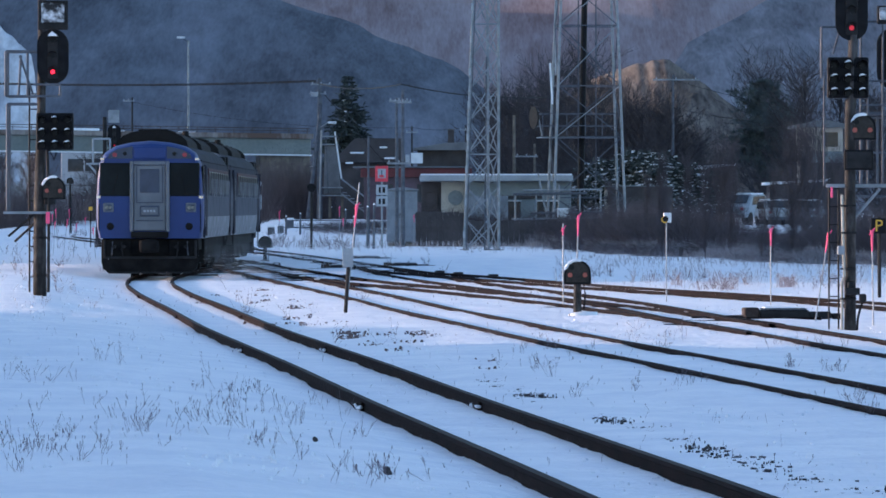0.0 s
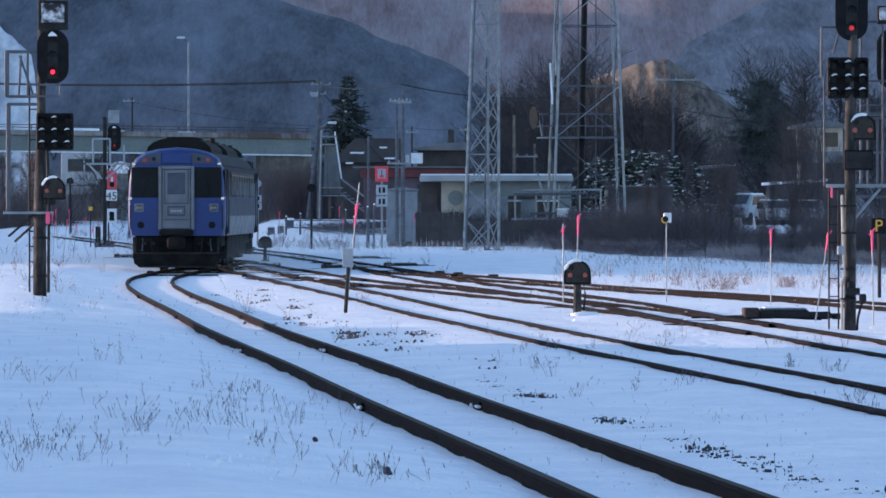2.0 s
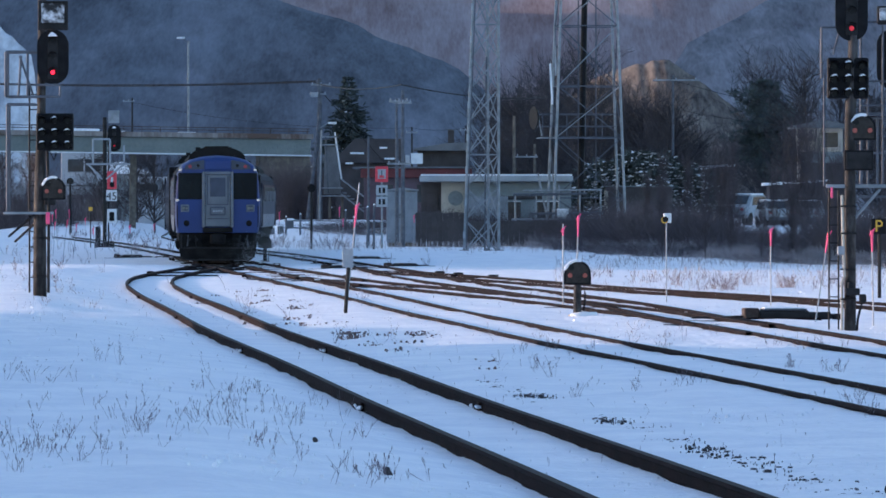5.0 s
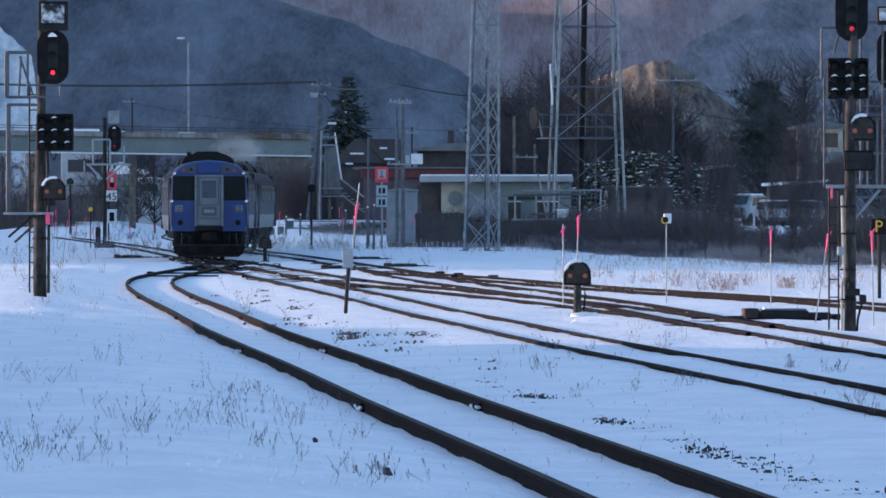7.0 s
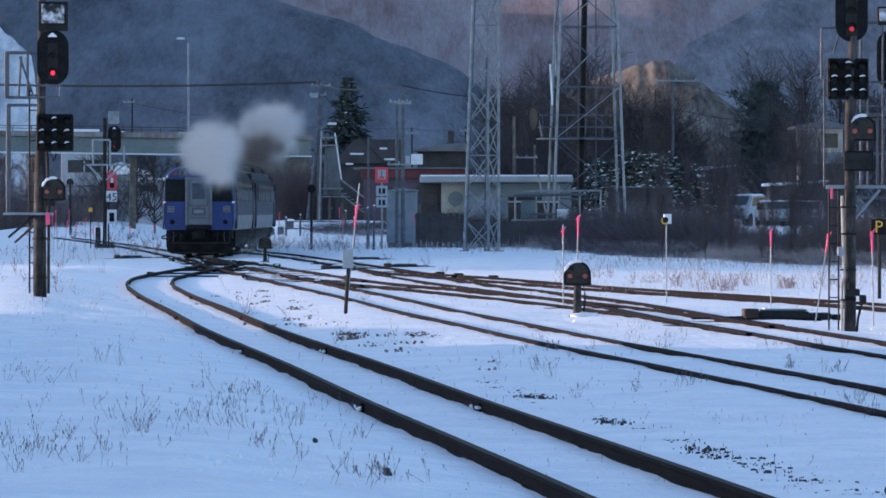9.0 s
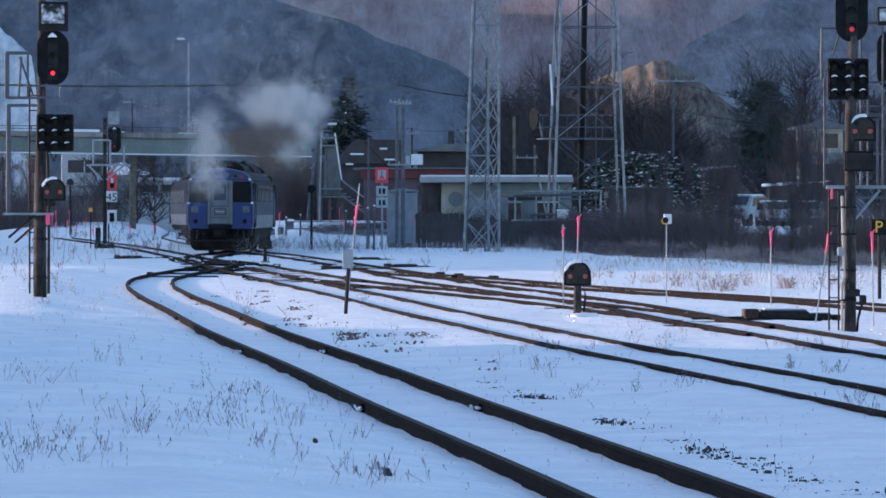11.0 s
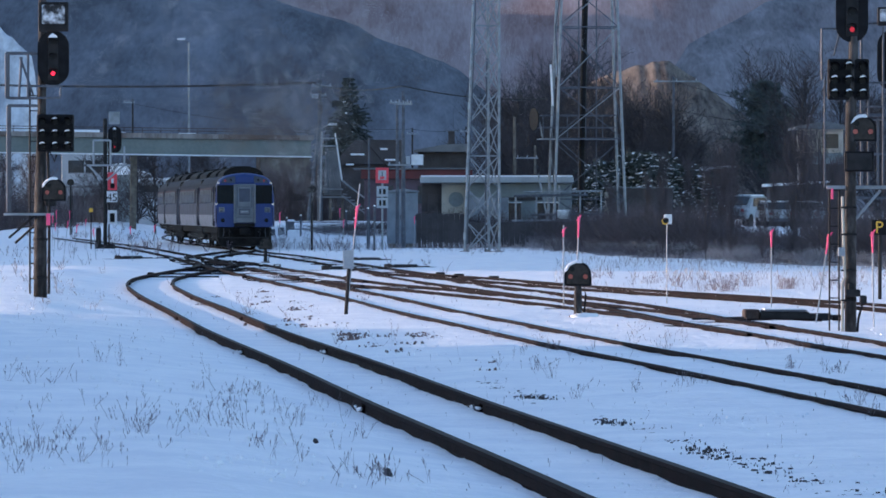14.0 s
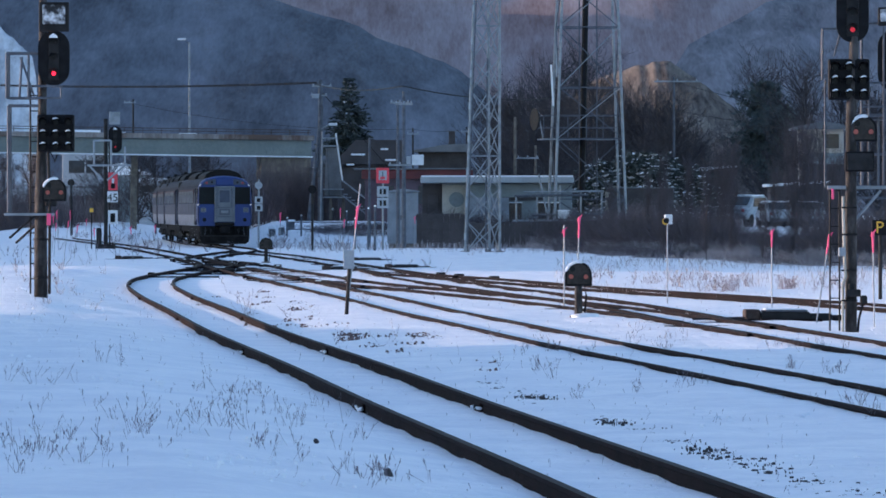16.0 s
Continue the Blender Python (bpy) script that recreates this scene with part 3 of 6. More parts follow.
    part("gangway_sill", box(-0.5, 0.5, -10.76, -10.5, 1.05, 1.22, 0.04), UNDER, car)
    part("snow_plough", prism([(-1.28, 0.5), (-1.26, 0.26), (-1.12, 0.12), (1.12, 0.12), (1.26, 0.26), (1.28, 0.5)], -10.6, -10.3), UNDER, car)
    for x0, x1, z0, z1 in ((-0.36, -0.33, 1.98, 2.96), (0.33, 0.36, 1.98, 2.96), (-0.36, 0.36, 1.98, 2.01), (-0.36, 0.36, 1.5, 1.53)):
        part("door_moulding", box(x0, x1, yf - 0.072, yf - 0.05, z0, z1, 0.004), LAMPGREY, d)
    part("beam_edge", box(-1.22, 1.22, -10.64, -10.58, 0.5, 0.56, 0.015), IRON, car, "worn grey edge of the end beam")
    part("plough_lip", box(-1.1, 1.1, -10.66, -10.6, 0.1, 0.15, 0.015), IRON, car)
    for x in (-0.95, -0.7, 0.7, 0.95):
        part("hose_cock", tube([(x, -10.68, 0.82), (x, -10.5, 0.82)], 0.05, 10), IRON, car)
    part("end_beam", box(-1.25, 1.25, -10.42, -10.2, 0.5, 1.04, 0.04), UNDER, car)


cars = [car_shell("train_car", "blue-ended diesel train car in silver and lilac, sooty roof", True)]
cab_end(cars[0])
plain_car = car_shell("train_car", "silver and lilac diesel train car with sooty roof", False)
cars.append(plain_car)
for _ in range(2):
    cars.append(copy_thing(plain_car, pose(0, 0, 0)))


# ---- signals ----
def letters(text, x, y, z, size, material, parent):
    """Raised characters that face the camera's side."""
    cu = bpy.data.curves.new("letters", 'FONT')
    cu.body, cu.size, cu.extrude, cu.align_x = text, size, 0.004, 'CENTER'
    tmp = new("tmp", cu)
    me = bpy.data.meshes.new_from_object(tmp.evaluated_get(bpy.context.evaluated_depsgraph_get()))
    bpy.data.objects.remove(tmp)
    me.materials.clear()
    me.materials.append(material)
    ob = new("letters", me)
    ob.parent = parent
    ob.matrix_basis = pose(x, y, z, 90, 0, 0)
    return ob


def hood(x, z, r, y=-0.12):
    """A lens hood open below."""
    bm = bmesh.new()
    n = 10
    for y0 in (0,):
        a = [bm.verts.new((x + r * math.cos(t), -0.06, z + r * math.sin(t))) for t in (radians(-30 + 240 * k / n) for k in range(n + 1))]
        b = [bm.verts.new((x + r * math.cos(t), y - 0.14, z + r * math.sin(t) + 0.02)) for t in (radians(-10 + 200 * k / n) for k in range(n + 1))]
        for k in range(n):
            bm.faces.new((a[k], a[k + 1], b[k + 1], b[k]))
    return bm


def three_lamp_head(par, x, z, w=0.55, h=0.95, lit=2, glow=None):
    """Oval black signal head with hooded lamps."""
    n, r = 12, w / 2
    out = [(x + r * math.cos(a), z + (h / 2 - r) + r * math.sin(a)) for a in (math.pi * k / n for k in range(n + 1))]
    out += [(x + r * math.cos(a), z - (h / 2 - r) + r * math.sin(a)) for a in (math.pi + math.pi * k / n for k in range(n + 1))]
    b = part("backboard", prism(out, -0.06, 0.0), BLACK, par, "black oval signal backboard")
    part("face_plate", box(x - 0.1, x + 0.1, -0.085, -0.055, z - h * 0.4, z + h * 0.4, 0.01), IRON, b)
    part("housing", box(x - 0.12, x + 0.12, 0.0, 0.22, z - h * 0.38, z + h * 0.38, 0.03), BLACK, par)
    for k in range(3):
        zz = z + (1 - k) * h * 0.28
        part("lens", tube([(x, -0.095, zz), (x, -0.07, zz)], 0.042 if k == lit else 0.035, 14), (glow or GLOWRED) if k == lit else LENS, b, "glowing red lens" if k == lit else "")
        part("lamp_hood", hood(x, zz, 0.085, -0.02), BLACK, b)
    part("snow_cap", prism([(x - 0.09, z + h * 0.37), (x + 0.09, z + h * 0.37), (x + 0.06, z + h * 0.41), (x, z + h * 0.45), (x - 0.05, z + h * 0.42)], -0.24, -0.06), SNOWCAP, b)


def nine_lamp_board(par, x, z, w=0.66):
    b = part("route_board", box(x - w / 2, x + w / 2, -0.08, 0.06, z - w / 2, z + w / 2, 0.03), BLACK, par, "black nine-lamp route indicator")
    for i in (-1, 0, 1):
        for k in (-1, 0, 1):
            xx, zz = x + i * w * 0.34, z + k * w * 0.33
            part("lens", tube([(xx, -0.1, zz - 0.03), (xx, -0.07, zz - 0.03)], 0.05, 10), LENS, b)
            part("lamp_hood", hood(xx, zz - 0.03, 0.085), BLACK, b)
            if k < 1 or i == 0:
                part("snow_cap", prism([(xx - 0.06, zz + 0.025), (xx + 0.02, zz + 0.045), (xx + 0.05, zz + 0.036), (xx + 0.03, zz + 0.062), (xx, zz + 0.07), (xx - 0.042, zz + 0.052)], -0.245, -0.2), SNOWCAP, b)


def dwarf_head(par, x, z, w=0.46, h=0.42, lit=None, capped=True):
    """Black shunting signal with a rounded top and two lamps."""
    lit = lit or AMBER
    n, r = 10, w / 2
    out = [(x - r, z - h / 2)] + [(x - r * math.cos(a), z + h / 2 - r + r * math.sin(a)) for a in (math.pi * k / n for k in range(n + 1))] + [(x + r, z - h / 2)]
    b = part("shunt_head", prism(out, -0.07, 0.08), BLACK, par, "black shunting signal head capped with snow")
    part("face_plate", prism([(x + (a - x) * 0.84, z + (c - z) * 0.84) for a, c in out], -0.078, -0.06), SHUNTFACE, b)
    part("lens", tube([(x - r * 0.55, -0.09, z - h * 0.12), (x - r * 0.55, -0.06, z - h * 0.12)], 0.042, 12), lit, b)
    part("lens", tube([(x + r * 0.55, -0.09, z - h * 0.12), (x + r * 0.55, -0.06, z - h * 0.12)], 0.042, 12), lit, b)
    part("lens", tube([(x - r * 0.45, -0.09, z + h * 0.2), (x - r * 0.45, -0.06, z + h * 0.2)], 0.05, 12), LENS, b)
    if not capped:
        return
    arc = [(x - (r - 0.01) * math.cos(a), -0.06, z + h / 2 - r + (r - 0.005) * math.sin(a)) for a in (radians(15 + 95 * k / n) for k in range(n + 1))]
    part("snow_cap", tube(arc, [0.012] + [0.03] * (n - 1) + [0.012], 6), SNOWCAP, b)


def bars(par, name, segs, r=0.02, material=STEEL, sides=6):
    for a, b in segs:
        part(name, tube([a, b], r, sides), material, par)


def ladder(par, x, y, z0, z1, w=0.3, r=0.02):
    for s in (-w / 2, w / 2):
        part("ladder_rail", tube([(x + s, y, z0), (x + s, y, z1)], r, 6), IRON, par)
    k = z0 + 0.3
    while k < z1:
        part("rung", tube([(x - w / 2, y, k), (x + w / 2, y, k)], r * 0.7, 5), IRON, par)
        k += 0.3


def left_signal():
    x, y = -7.925, 122
    s = thing("signal_mast", x, y, ground_z(x, y) - 0.14, "concrete signal mast with red light, route board and ladder", "railway signal", "signals of the yard")
    part("mast", tube([(0, 0.15, 0), (0, 0.15, 2.0), (0.03, 0.15, 3.6), (0.05, 0.15, 6.6)], [0.135, 0.12, 0.085, 0.075], 16), MASTBROWN, s, "stained concrete mast", True)
    for z in (1.75, 1.25, 0.5):
        part("band", tube([(0, 0.15, z), (0, 0.15, z + 0.05)], 0.145, 16), IRON, s)
    three_lamp_head(s, 0.27, 4.83, 0.62, 1.08)
    part("sign_board", box(-0.02, 0.57, -0.1, -0.05, 5.35, 5.93, 0.02), IRON, s)
    part("snow_crust", box(0.05, 0.5, -0.115, -0.1, 5.5, 5.88, 0.02), FROSTBOARD, s)
    nine_lamp_board(s, 0.31, 3.36, 0.73)
    dwarf_head(s, 0.28, 2.25, 0.47, 0.45)
    part("service_box", box(0.1, 0.32, -0.06, 0.1, 1.92, 2.05, 0.02), IRON, s)
    ladder(s, -0.1, 0.25, 0.2, 4.3, 0.22, 0.018)
    part("conduit", tube([(0.18, -0.05, 0.2), (0.19, -0.05, 2.0), (0.16, -0.05, 3.0)], 0.03, 8), IRON, s)
    part("cable", tube([(0.2, -0.1, 3.0), (0.3, -0.12, 2.8), (0.34, -0.12, 2.95)], 0.02, 6), BLACK, s)
    # maintenance platforms of pipe
    for z0, z1, x0, x1 in ((4.05, 4.93, -0.65, -0.06), (1.8, 3.9, -0.62, -0.06)):
        bars(s, "guard_rail", [((x0, -0.1, z0), (x0, -0.1, z1)), ((x0, 0.5, z0), (x0, 0.5, z1)), ((x0, -0.1, z1), (x1, -0.1, z1)), ((x0, 0.5, z1), (x1, 0.5, z1))], 0.026, GUARD)
    bars(s, "guard_rail", [((-0.4, -0.1, 4.05), (-0.35, -0.1, 4.85)), ((-0.38, -0.1, 4.85), (-0.12, -0.1, 4.1)), ((-0.65, -0.1, 4.05), (0.42, -0.1, 4.05)), ((-0.65, 0.5, 4.05), (0.0, 0.5, 4.05)), ((-0.22, -0.1, 4.05), (-0.22, -0.1, 4.93)), ((0.42, -0.1, 4.05), (0.42, -0.1, 4.28)), ((-0.1, -0.1, 4.28), (0.42, -0.1, 4.28))], 0.024, GUARD)
    part("platform", box(-0.7, 0.25, -0.15, 0.55, 1.74, 1.79, 0.01), STEEL, s)
    bars(s, "brace", [((-0.6, -0.1, 1.3), (-0.1, 0, 1.74)), ((-0.5, 0.3, 1.2), (-0.05, 0.1, 1.6))], 0.025, IRON)
    part("ribbon", box(0.14, 0.22, -0.2, -0.17, 1.55, 1.78, 0.01), PINK, s)


def right_signal():
    x, y = 6.42, 98.0
    s = thing("signal_mast", x, y, ground_z(x, y) - 0.1, "weathered signal mast with red light and route board", "railway signal", "signals of the yard")
    s.scale = (0.945, 0.945, 0.945)
    part("mast", tube([(0, 0, 0), (0, 0, 3.6), (0.1, 0, 6.2)], [0.1, 0.09, 0.075], 16), MASTBROWN, s, "rust-stained mast", True)
    part("pipe", tube([(-0.14, -0.06, 0.0), (-0.14, -0.06, 0.9), (-0.1, -0.1, 1.0), (-0.12, -0.08, 1.5), (-0.14, -0.06, 2.35)], 0.024, 8), CREAM, s, "cream cable pipe")
    for z in (0.6, 1.1, 1.7, 2.15):
        part("pipe_clamp", box(-0.17, 0.1, -0.11, 0.02, z, z + 0.03, 0.008), IRON, s)
    part("junction_box", box(-0.22, -0.1, -0.2, -0.1, 1.35, 1.5, 0.02), GREYPAINT, s)
    part("cable_box", merge(box(-0.1, 0.15, -0.25, -0.1, 0.68, 0.8, 0.02), merge(box(0.14, 0.26, -0.2, -0.1, 0.55, 0.7, 0.03), box(-0.05, 0.05, -0.2, -0.05, 0.78, 0.9, 0.02))), IRON, s)
    part("cable", tube([(0.2, -0.15, 0.6), (0.12, -0.15, 0.3), (0.1, -0.1, 0.0)], 0.02, 6), BLACK, s)
    three_lamp_head(s, 0.02, 5.4, 0.54, 0.96, glow=FAINTRED)
    nine_lamp_board(s, -0.04, 4.3, 0.69)
    dwarf_head(s, 0.2, 3.48, 0.46, 0.43)
    part("number_board", box(-0.11, 0.38, -0.14, -0.08, 2.76, 3.1, 0.02), BLACK, s)
    part("number_board_rim", box(-0.08, 0.35, -0.15, -0.13, 2.79, 3.07, 0.01), IRON, s)
    part("platform_arm", box(-0.4, 0.75, -0.03, 0.03, 2.47, 2.53, 0.01), STEEL, s)
    part("ribbon", box(-0.33, -0.29, -0.08, -0.05, 2.3, 2.48, 0.01), PINK, s)
    bars(s, "guard_rail", [((-0.47, 0.1, 4.3), (-0.47, 0.1, 5.15)), ((-0.47, 0.3, 4.3), (-0.47, 0.3, 5.15)), ((-0.47, 0.1, 5.15), (-0.1, 0.1, 5.15)), ((-0.27, 0.2, 4.7), (-0.15, 0.2, 5.15)),
                              ((0.3, 0.1, 2.5), (0.3, 0.1, 4.2)), ((0.55, 0.1, 2.5), (0.55, 0.1, 5.2)), ((0.2, 0.1, 4.25), (0.75, 0.1, 4.25)), ((0.2, 0.1, 3.85), (0.75, 0.1, 3.85)), ((0.7, 0.1, 2.5), (0.7, 0.1, 5.2)), ((-0.42, 0.2, 2.5), (-0.42, 0.2, 4.3))], 0.017, GUARD)
    bars(s, "brace", [((0.02, 0, 1.9), (0.5, 0, 2.45))], 0.025)
    ladder(s, -0.26, 0.2, 0.05, 2.5, 0.16, 0.015)


def outer_signal():
    """The next mast, of which only the near edge shows."""
    x, y = 7.2, 99.5
    s = thing("signal_mast", x, y, ground_z(x, y) - 0.1, "signal mast with a sign board and dark round-ended head", "railway signal", "signals of the yard")
    part("mast", tube([(0.15, 0.1, 0), (0.15, 0.1, 5.6)], [0.1, 0.08], 14), MASTBROWN, s, "stained mast", True)
    three_lamp_head(s, 0.0, 4.4, 0.52, 0.98, glow=FAINTRED)
    part("sign_board", box(-0.26, 0.3, -0.1, -0.05, 4.95, 5.25, 0.02), IRON, s)
    part("snow_crust", box(-0.22, 0.26, -0.115, -0.1, 5.02, 5.22, 0.02), FROSTBOARD, s)
    bars(s, "guard_rail", [((-0.24, 0.1, 2.4), (-0.24, 0.1, 3.5)), ((-0.5, 0.15, 2.4), (-0.5, 0.15, 5.0)), ((-0.62, 0.1, 3.46), (0.3, 0.1, 3.46)), ((-0.62, 0.1, 2.9), (0.3, 0.1, 2.9)), ((-0.55, 0.1, 2.2), (0.3, 0.1, 2.2)), ((-0.5, 0.15, 5.0), (0.2, 0.15, 5.0))], 0.022, GUARD)
    part("platform", box(-0.6, 0.4, -0.1, 0.5, 3.5, 3.55, 0.01), GUARD, s)


def mid_signal():
    """The smaller mast beyond the main line, with its boards."""
    x, y = -17.0, 312
    s = thing("signal_mast", x, y, 0, "thin signal mast with red light beyond the curve", "railway signal", "signals of the yard")
    part("mast", tube([(0.02, 0, 0), (0.02, 0, 6.6)], 0.1, 12), IRON, s)
    part("ladder_rail", tube([(0.2, 0.1, 0), (0.2, 0.1, 5.0)], 0.04, 8), IRON, s)
    part("cabinet", box(-0.45, -0.2, -0.1, 0.2, 0.2, 1.1, 0.03), IRON, s)
    part("cabinet", box(-0.5, 0.5, -0.15, 0.2, -0.1, 0.3, 0.03), IRON, s)
    three_lamp_head(s, 0.5, 5.55, 0.68, 1.35, glow=FAINTRED)
    part("sign_board", box(0.2, 0.75, -0.1, 0.0, 6.3, 6.95, 0.03), STEEL, s)
    rb = part("red_board", box(0.15, 0.62, -0.12, -0.08, 3.0, 3.9, 0.02), RED, s, "red board with a dark mark")
    part("mark", box(0.28, 0.5, -0.135, -0.118, 3.1, 3.35, 0.03), BLACK, rb)
    part("mark", box(0.33, 0.45, -0.135, -0.118, 3.35, 3.6, 0.03), WHITE, rb)
    wb = part("white_board", box(0.1, 0.64, -0.12, -0.08, 2.4, 2.95, 0.02), WHITE, s, "white speed board")
    letters("45", 0.37, -0.125, 2.46, 0.55, BLACK, wb)
    wb = part("white_board", box(0.14, 0.62, -0.12, -0.08, 1.3, 2.0, 0.02), WHITE, s)
    part("mark", box(0.26, 0.5, -0.135, -0.118, 1.4, 1.85, 0.03), BLACK, wb)
    bars(s, "guard_rail", [((-0.9, -0.3, 4.25), (1.3, -0.3, 4.25)), ((-0.55, -0.3, 4.25), (-0.55, -0.3, 5.5)), ((0.3, -0.3, 4.25), (0.3, -0.3, 5.5)), ((-0.55, -0.3, 5.5), (0.3, -0.3, 5.5)), ((1.0, -0.3, 4.25), (1.0, -0.3, 5.2)), ((0.1, -0.2, 3.5), (1.0, -0.3, 4.25)), ((-0.1, -0.2, 3.5), (-0.8, -0.3, 4.25))], 0.05, GREYPAINT)


left_signal(), right_signal(), outer_signal(), mid_signal()
tag = thing("yellow_tag", -17.75, 313, 0, "small yellow plate on a thin stake", "sign", "trackside boards")
part("stake", tube([(0, 0, -0.2), (0, 0, 2.0)], 0.03, 6), IRON, tag)
part("plate", box(-0.1, 0.1, -0.06, -0.03, 1.9, 2.1, 0.01), YELLOW, tag)


# ---- steel towers ----
def slender_mast():
    """A three-legged mast whose left side leans in, with a cable run up one leg."""
    t = thing("lattice_tower", 1.9, 286, 0, "slender galvanised lattice mast among dry shrubs", "steel tower", "steel towers")
    h, foot, top = 16.0, ((-0.93, 0, 0), (0.67, 0.1, 0), (0.2, 1.15, 0)), ((-0.36, 0.2, 16), (0.65, 0.25, 16), (0.12, 0.95, 16))
    def corner(k, z):
        return Vector(foot[k]).lerp(Vector(top[k]), z / h)
    for k in range(3):
        part("leg", tube([corner(k, -0.2), corner(k, h)], 0.062, 8), STEEL, t)
    z, n = 0.0, 0
    while z < h - 0.2:
        z1 = min(h, z + 1.5)
        for k in range(3):
            a = (k + 1) % 3
            part("brace", tube([corner(k, z), corner(a, z1)], 0.032, 5), STEEL, t)
            part("brace", tube([corner(a, z), corner(k, z1)], 0.032, 5), STEEL, t)
            if n % 4 == 2:
                part("girt", tube([corner(k, z1), corner(a, z1)], 0.034, 5), STEEL, t)
        part("clamp", box(-0.05, 0.05, -0.05, 0.05, -0.16, 0.16, 0.01), GREYPAINT, t).location = corner(0, z + 0.8) + Vector((-0.03, -0.06, 0))
        z, n = z1, n + 1
    part("cable", tube([corner(0, 0.1) + Vector((0.1, -0.03, 0)), corner(0, h) + Vector((0.1, -0.03, 0))], 0.022, 6), GUARD, t)
    part("cable", tube([Vector((0.02, 0.5, 0)), Vector((0.1, 0.5, 9.0))], 0.035, 6), GUARD, t, "grey cable run inside the mast")
    for k in range(3):
        part("footing", box(-0.22, 0.22, -0.22, 0.22, -0.2, 0.12, 0.03), CONC, t).location = Vector(foot[k])


def broad_tower():
    t = thing("lattice_tower", 7.72, 335, 0, "broad galvanised lattice tower with platforms and dish", "steel tower", "steel towers", rz=4)
    h, w0, w1 = 22.0, 3.96, 2.37
    def corner(k, z, f=1.0):
        w = (w0 + (w1 - w0) * z / h) / 2 * f
        return Vector(((-w, w, w, -w)[k], (-w, -w, w, w)[k], z))
    for k in range(4):
        part("leg", tube([corner(k, -0.2), corner(k, h)], 0.075, 8), STEEL, t)
        part("footing", box(-0.4, 0.4, -0.4, 0.4, -0.3, 0.3, 0.05), CONC, t).location = corner(k, 0)
    levels = (0.1, 2.6, 5.85, 8.6, 11.84, 14.4, 17.0, 19.5, 22.0)
    for n, (z, z1) in enumerate(zip(levels, levels[1:])):
        for k in range(4):
            a = (k + 1) % 4
            if k == 0 or (n + k) % 2:
                part("brace", tube([corner(k, z), corner(a, z1)], 0.03, 5), STEEL if k == 0 and n > 1 else GUARD, t)
            if k == 0 or not (n + k) % 2:
                part("brace", tube([corner(a, z), corner(k, z1)], 0.03, 5), GUARD, t)
            part("girt", tube([corner(k, z1), corner(a, z1)], 0.034, 5), GUARD, t)
    part("mast_tube", tube([(-0.36, -0.3, 1.0), (-0.1, -0.3, 14), (0.05, -0.3, 22)], 0.165, 12), BLACK, t, "dark centre tube")
    for x in (0.55, -0.4):
        part("cable", tube([(x, 0.3, 0.2), (x, 0.3, 22)], 0.035, 6), GUARD, t)
    # work platform with rails, and the dish on its outrigger
    part("platform", box(-2.55, 1.5, -1.75, 1.75, 5.8, 5.86, 0.02), STEEL, t)
    for z in (6.45, 7.1):
        for a, b in (((-2.5, -1.7), (1.45, -1.7)), ((-2.5, 1.7), (1.45, 1.7)), ((-2.5, -1.7), (-2.5, 1.7)), ((1.45, -1.7), (1.45, 1.7))):
            part("rail", tube([(*a, z), (*b, z)], 0.026, 5), GUARD, t)
    for x in (-2.5, -1.85, -1.2, -0.2, 0.7, 1.45):
        part("post", tube([(x, -1.7, 5.85), (x, -1.7, 7.12)], 0.024, 5), GUARD, t)
    part("bracket", tube([(-2.5, -1.2, 5.9), (-2.75, -1.2, 7.3)], 0.04, 6), STEEL, t)
    part("dish", tube([(-2.98, -1.42, 6.88), (-2.92, -1.4, 6.88), (-2.8, -1.35, 6.88), (-2.68, -1.3, 6.88)], [0.6, 0.56, 0.34, 0.1], 20), IRON, t, "grey microwave dish")
    part("whip_aerial", tube([(-2.0, -1.9, 7.6), (-2.12, -1.9, 9.8)], 0.055, 8), WHITE, t, "white whip aerial")
    part("whip_aerial", tube([(-1.6, 0.5, 9.2), (-1.6, 0.5, 10.6)], 0.04, 8), GREYPAINT, t)


slender_mast(), broad_tower()


# ---- road bridge ----
def road_bridge():
    b = thing("road_bridge", -24, 490, 0, "pale green girder road bridge crossing over the tracks", "bridge", rz=5)
    b.matrix_basis = pose(-24, 490, 0.1, 0, 0.75, 5)
    part("girder", box(-75, 13.5, 0, 6.5, 6.3, 7.6, 0.05), GIRDER, b, "pale green steel girder")
    part("flange", box(-75, 13.6, -0.25, 0, 6.25, 6.36, 0.02), WHITE, b)
    part("deck_edge", box(-75, 13.7, -0.35, 6.8, 7.6, 8.0, 0.03), RUST, b, "rust-streaked concrete deck edge")
    for x0, x1, h in ((-75, -11, 0.12), (-7.6, -3.2, 0.2), (-2.2, -1.2, 0.06), (3, 4.4, 0.04)):
        part("snow_strip", box(x0, x1, -0.3, 0.2, 8.0, 8.0 + h, 0.03), SNOWCAP, b)
    for k in range(60):
        x = 13.2 - k * 1.45
        part("post", box(x - 0.03, x + 0.03, -0.2, -0.1, 8.0, 8.42), RUSTRAIL, b)
    for z in (8.18, 8.38):
        part("railing", box(-75, 13.4, -0.19, -0.13, z, z + 0.06), RUSTRAIL, b)
    for x in (-0.4, -30):
        part("pier", box(x - 0.25, x + 0.25, 2.0, 3.2, -0.5, 6.3, 0.08), CONC, b)
    part("abutment", box(9.5, 13.5, 0.5, 6.0, -0.5, 6.3, 0.1), CONC, b)


road_bridge()


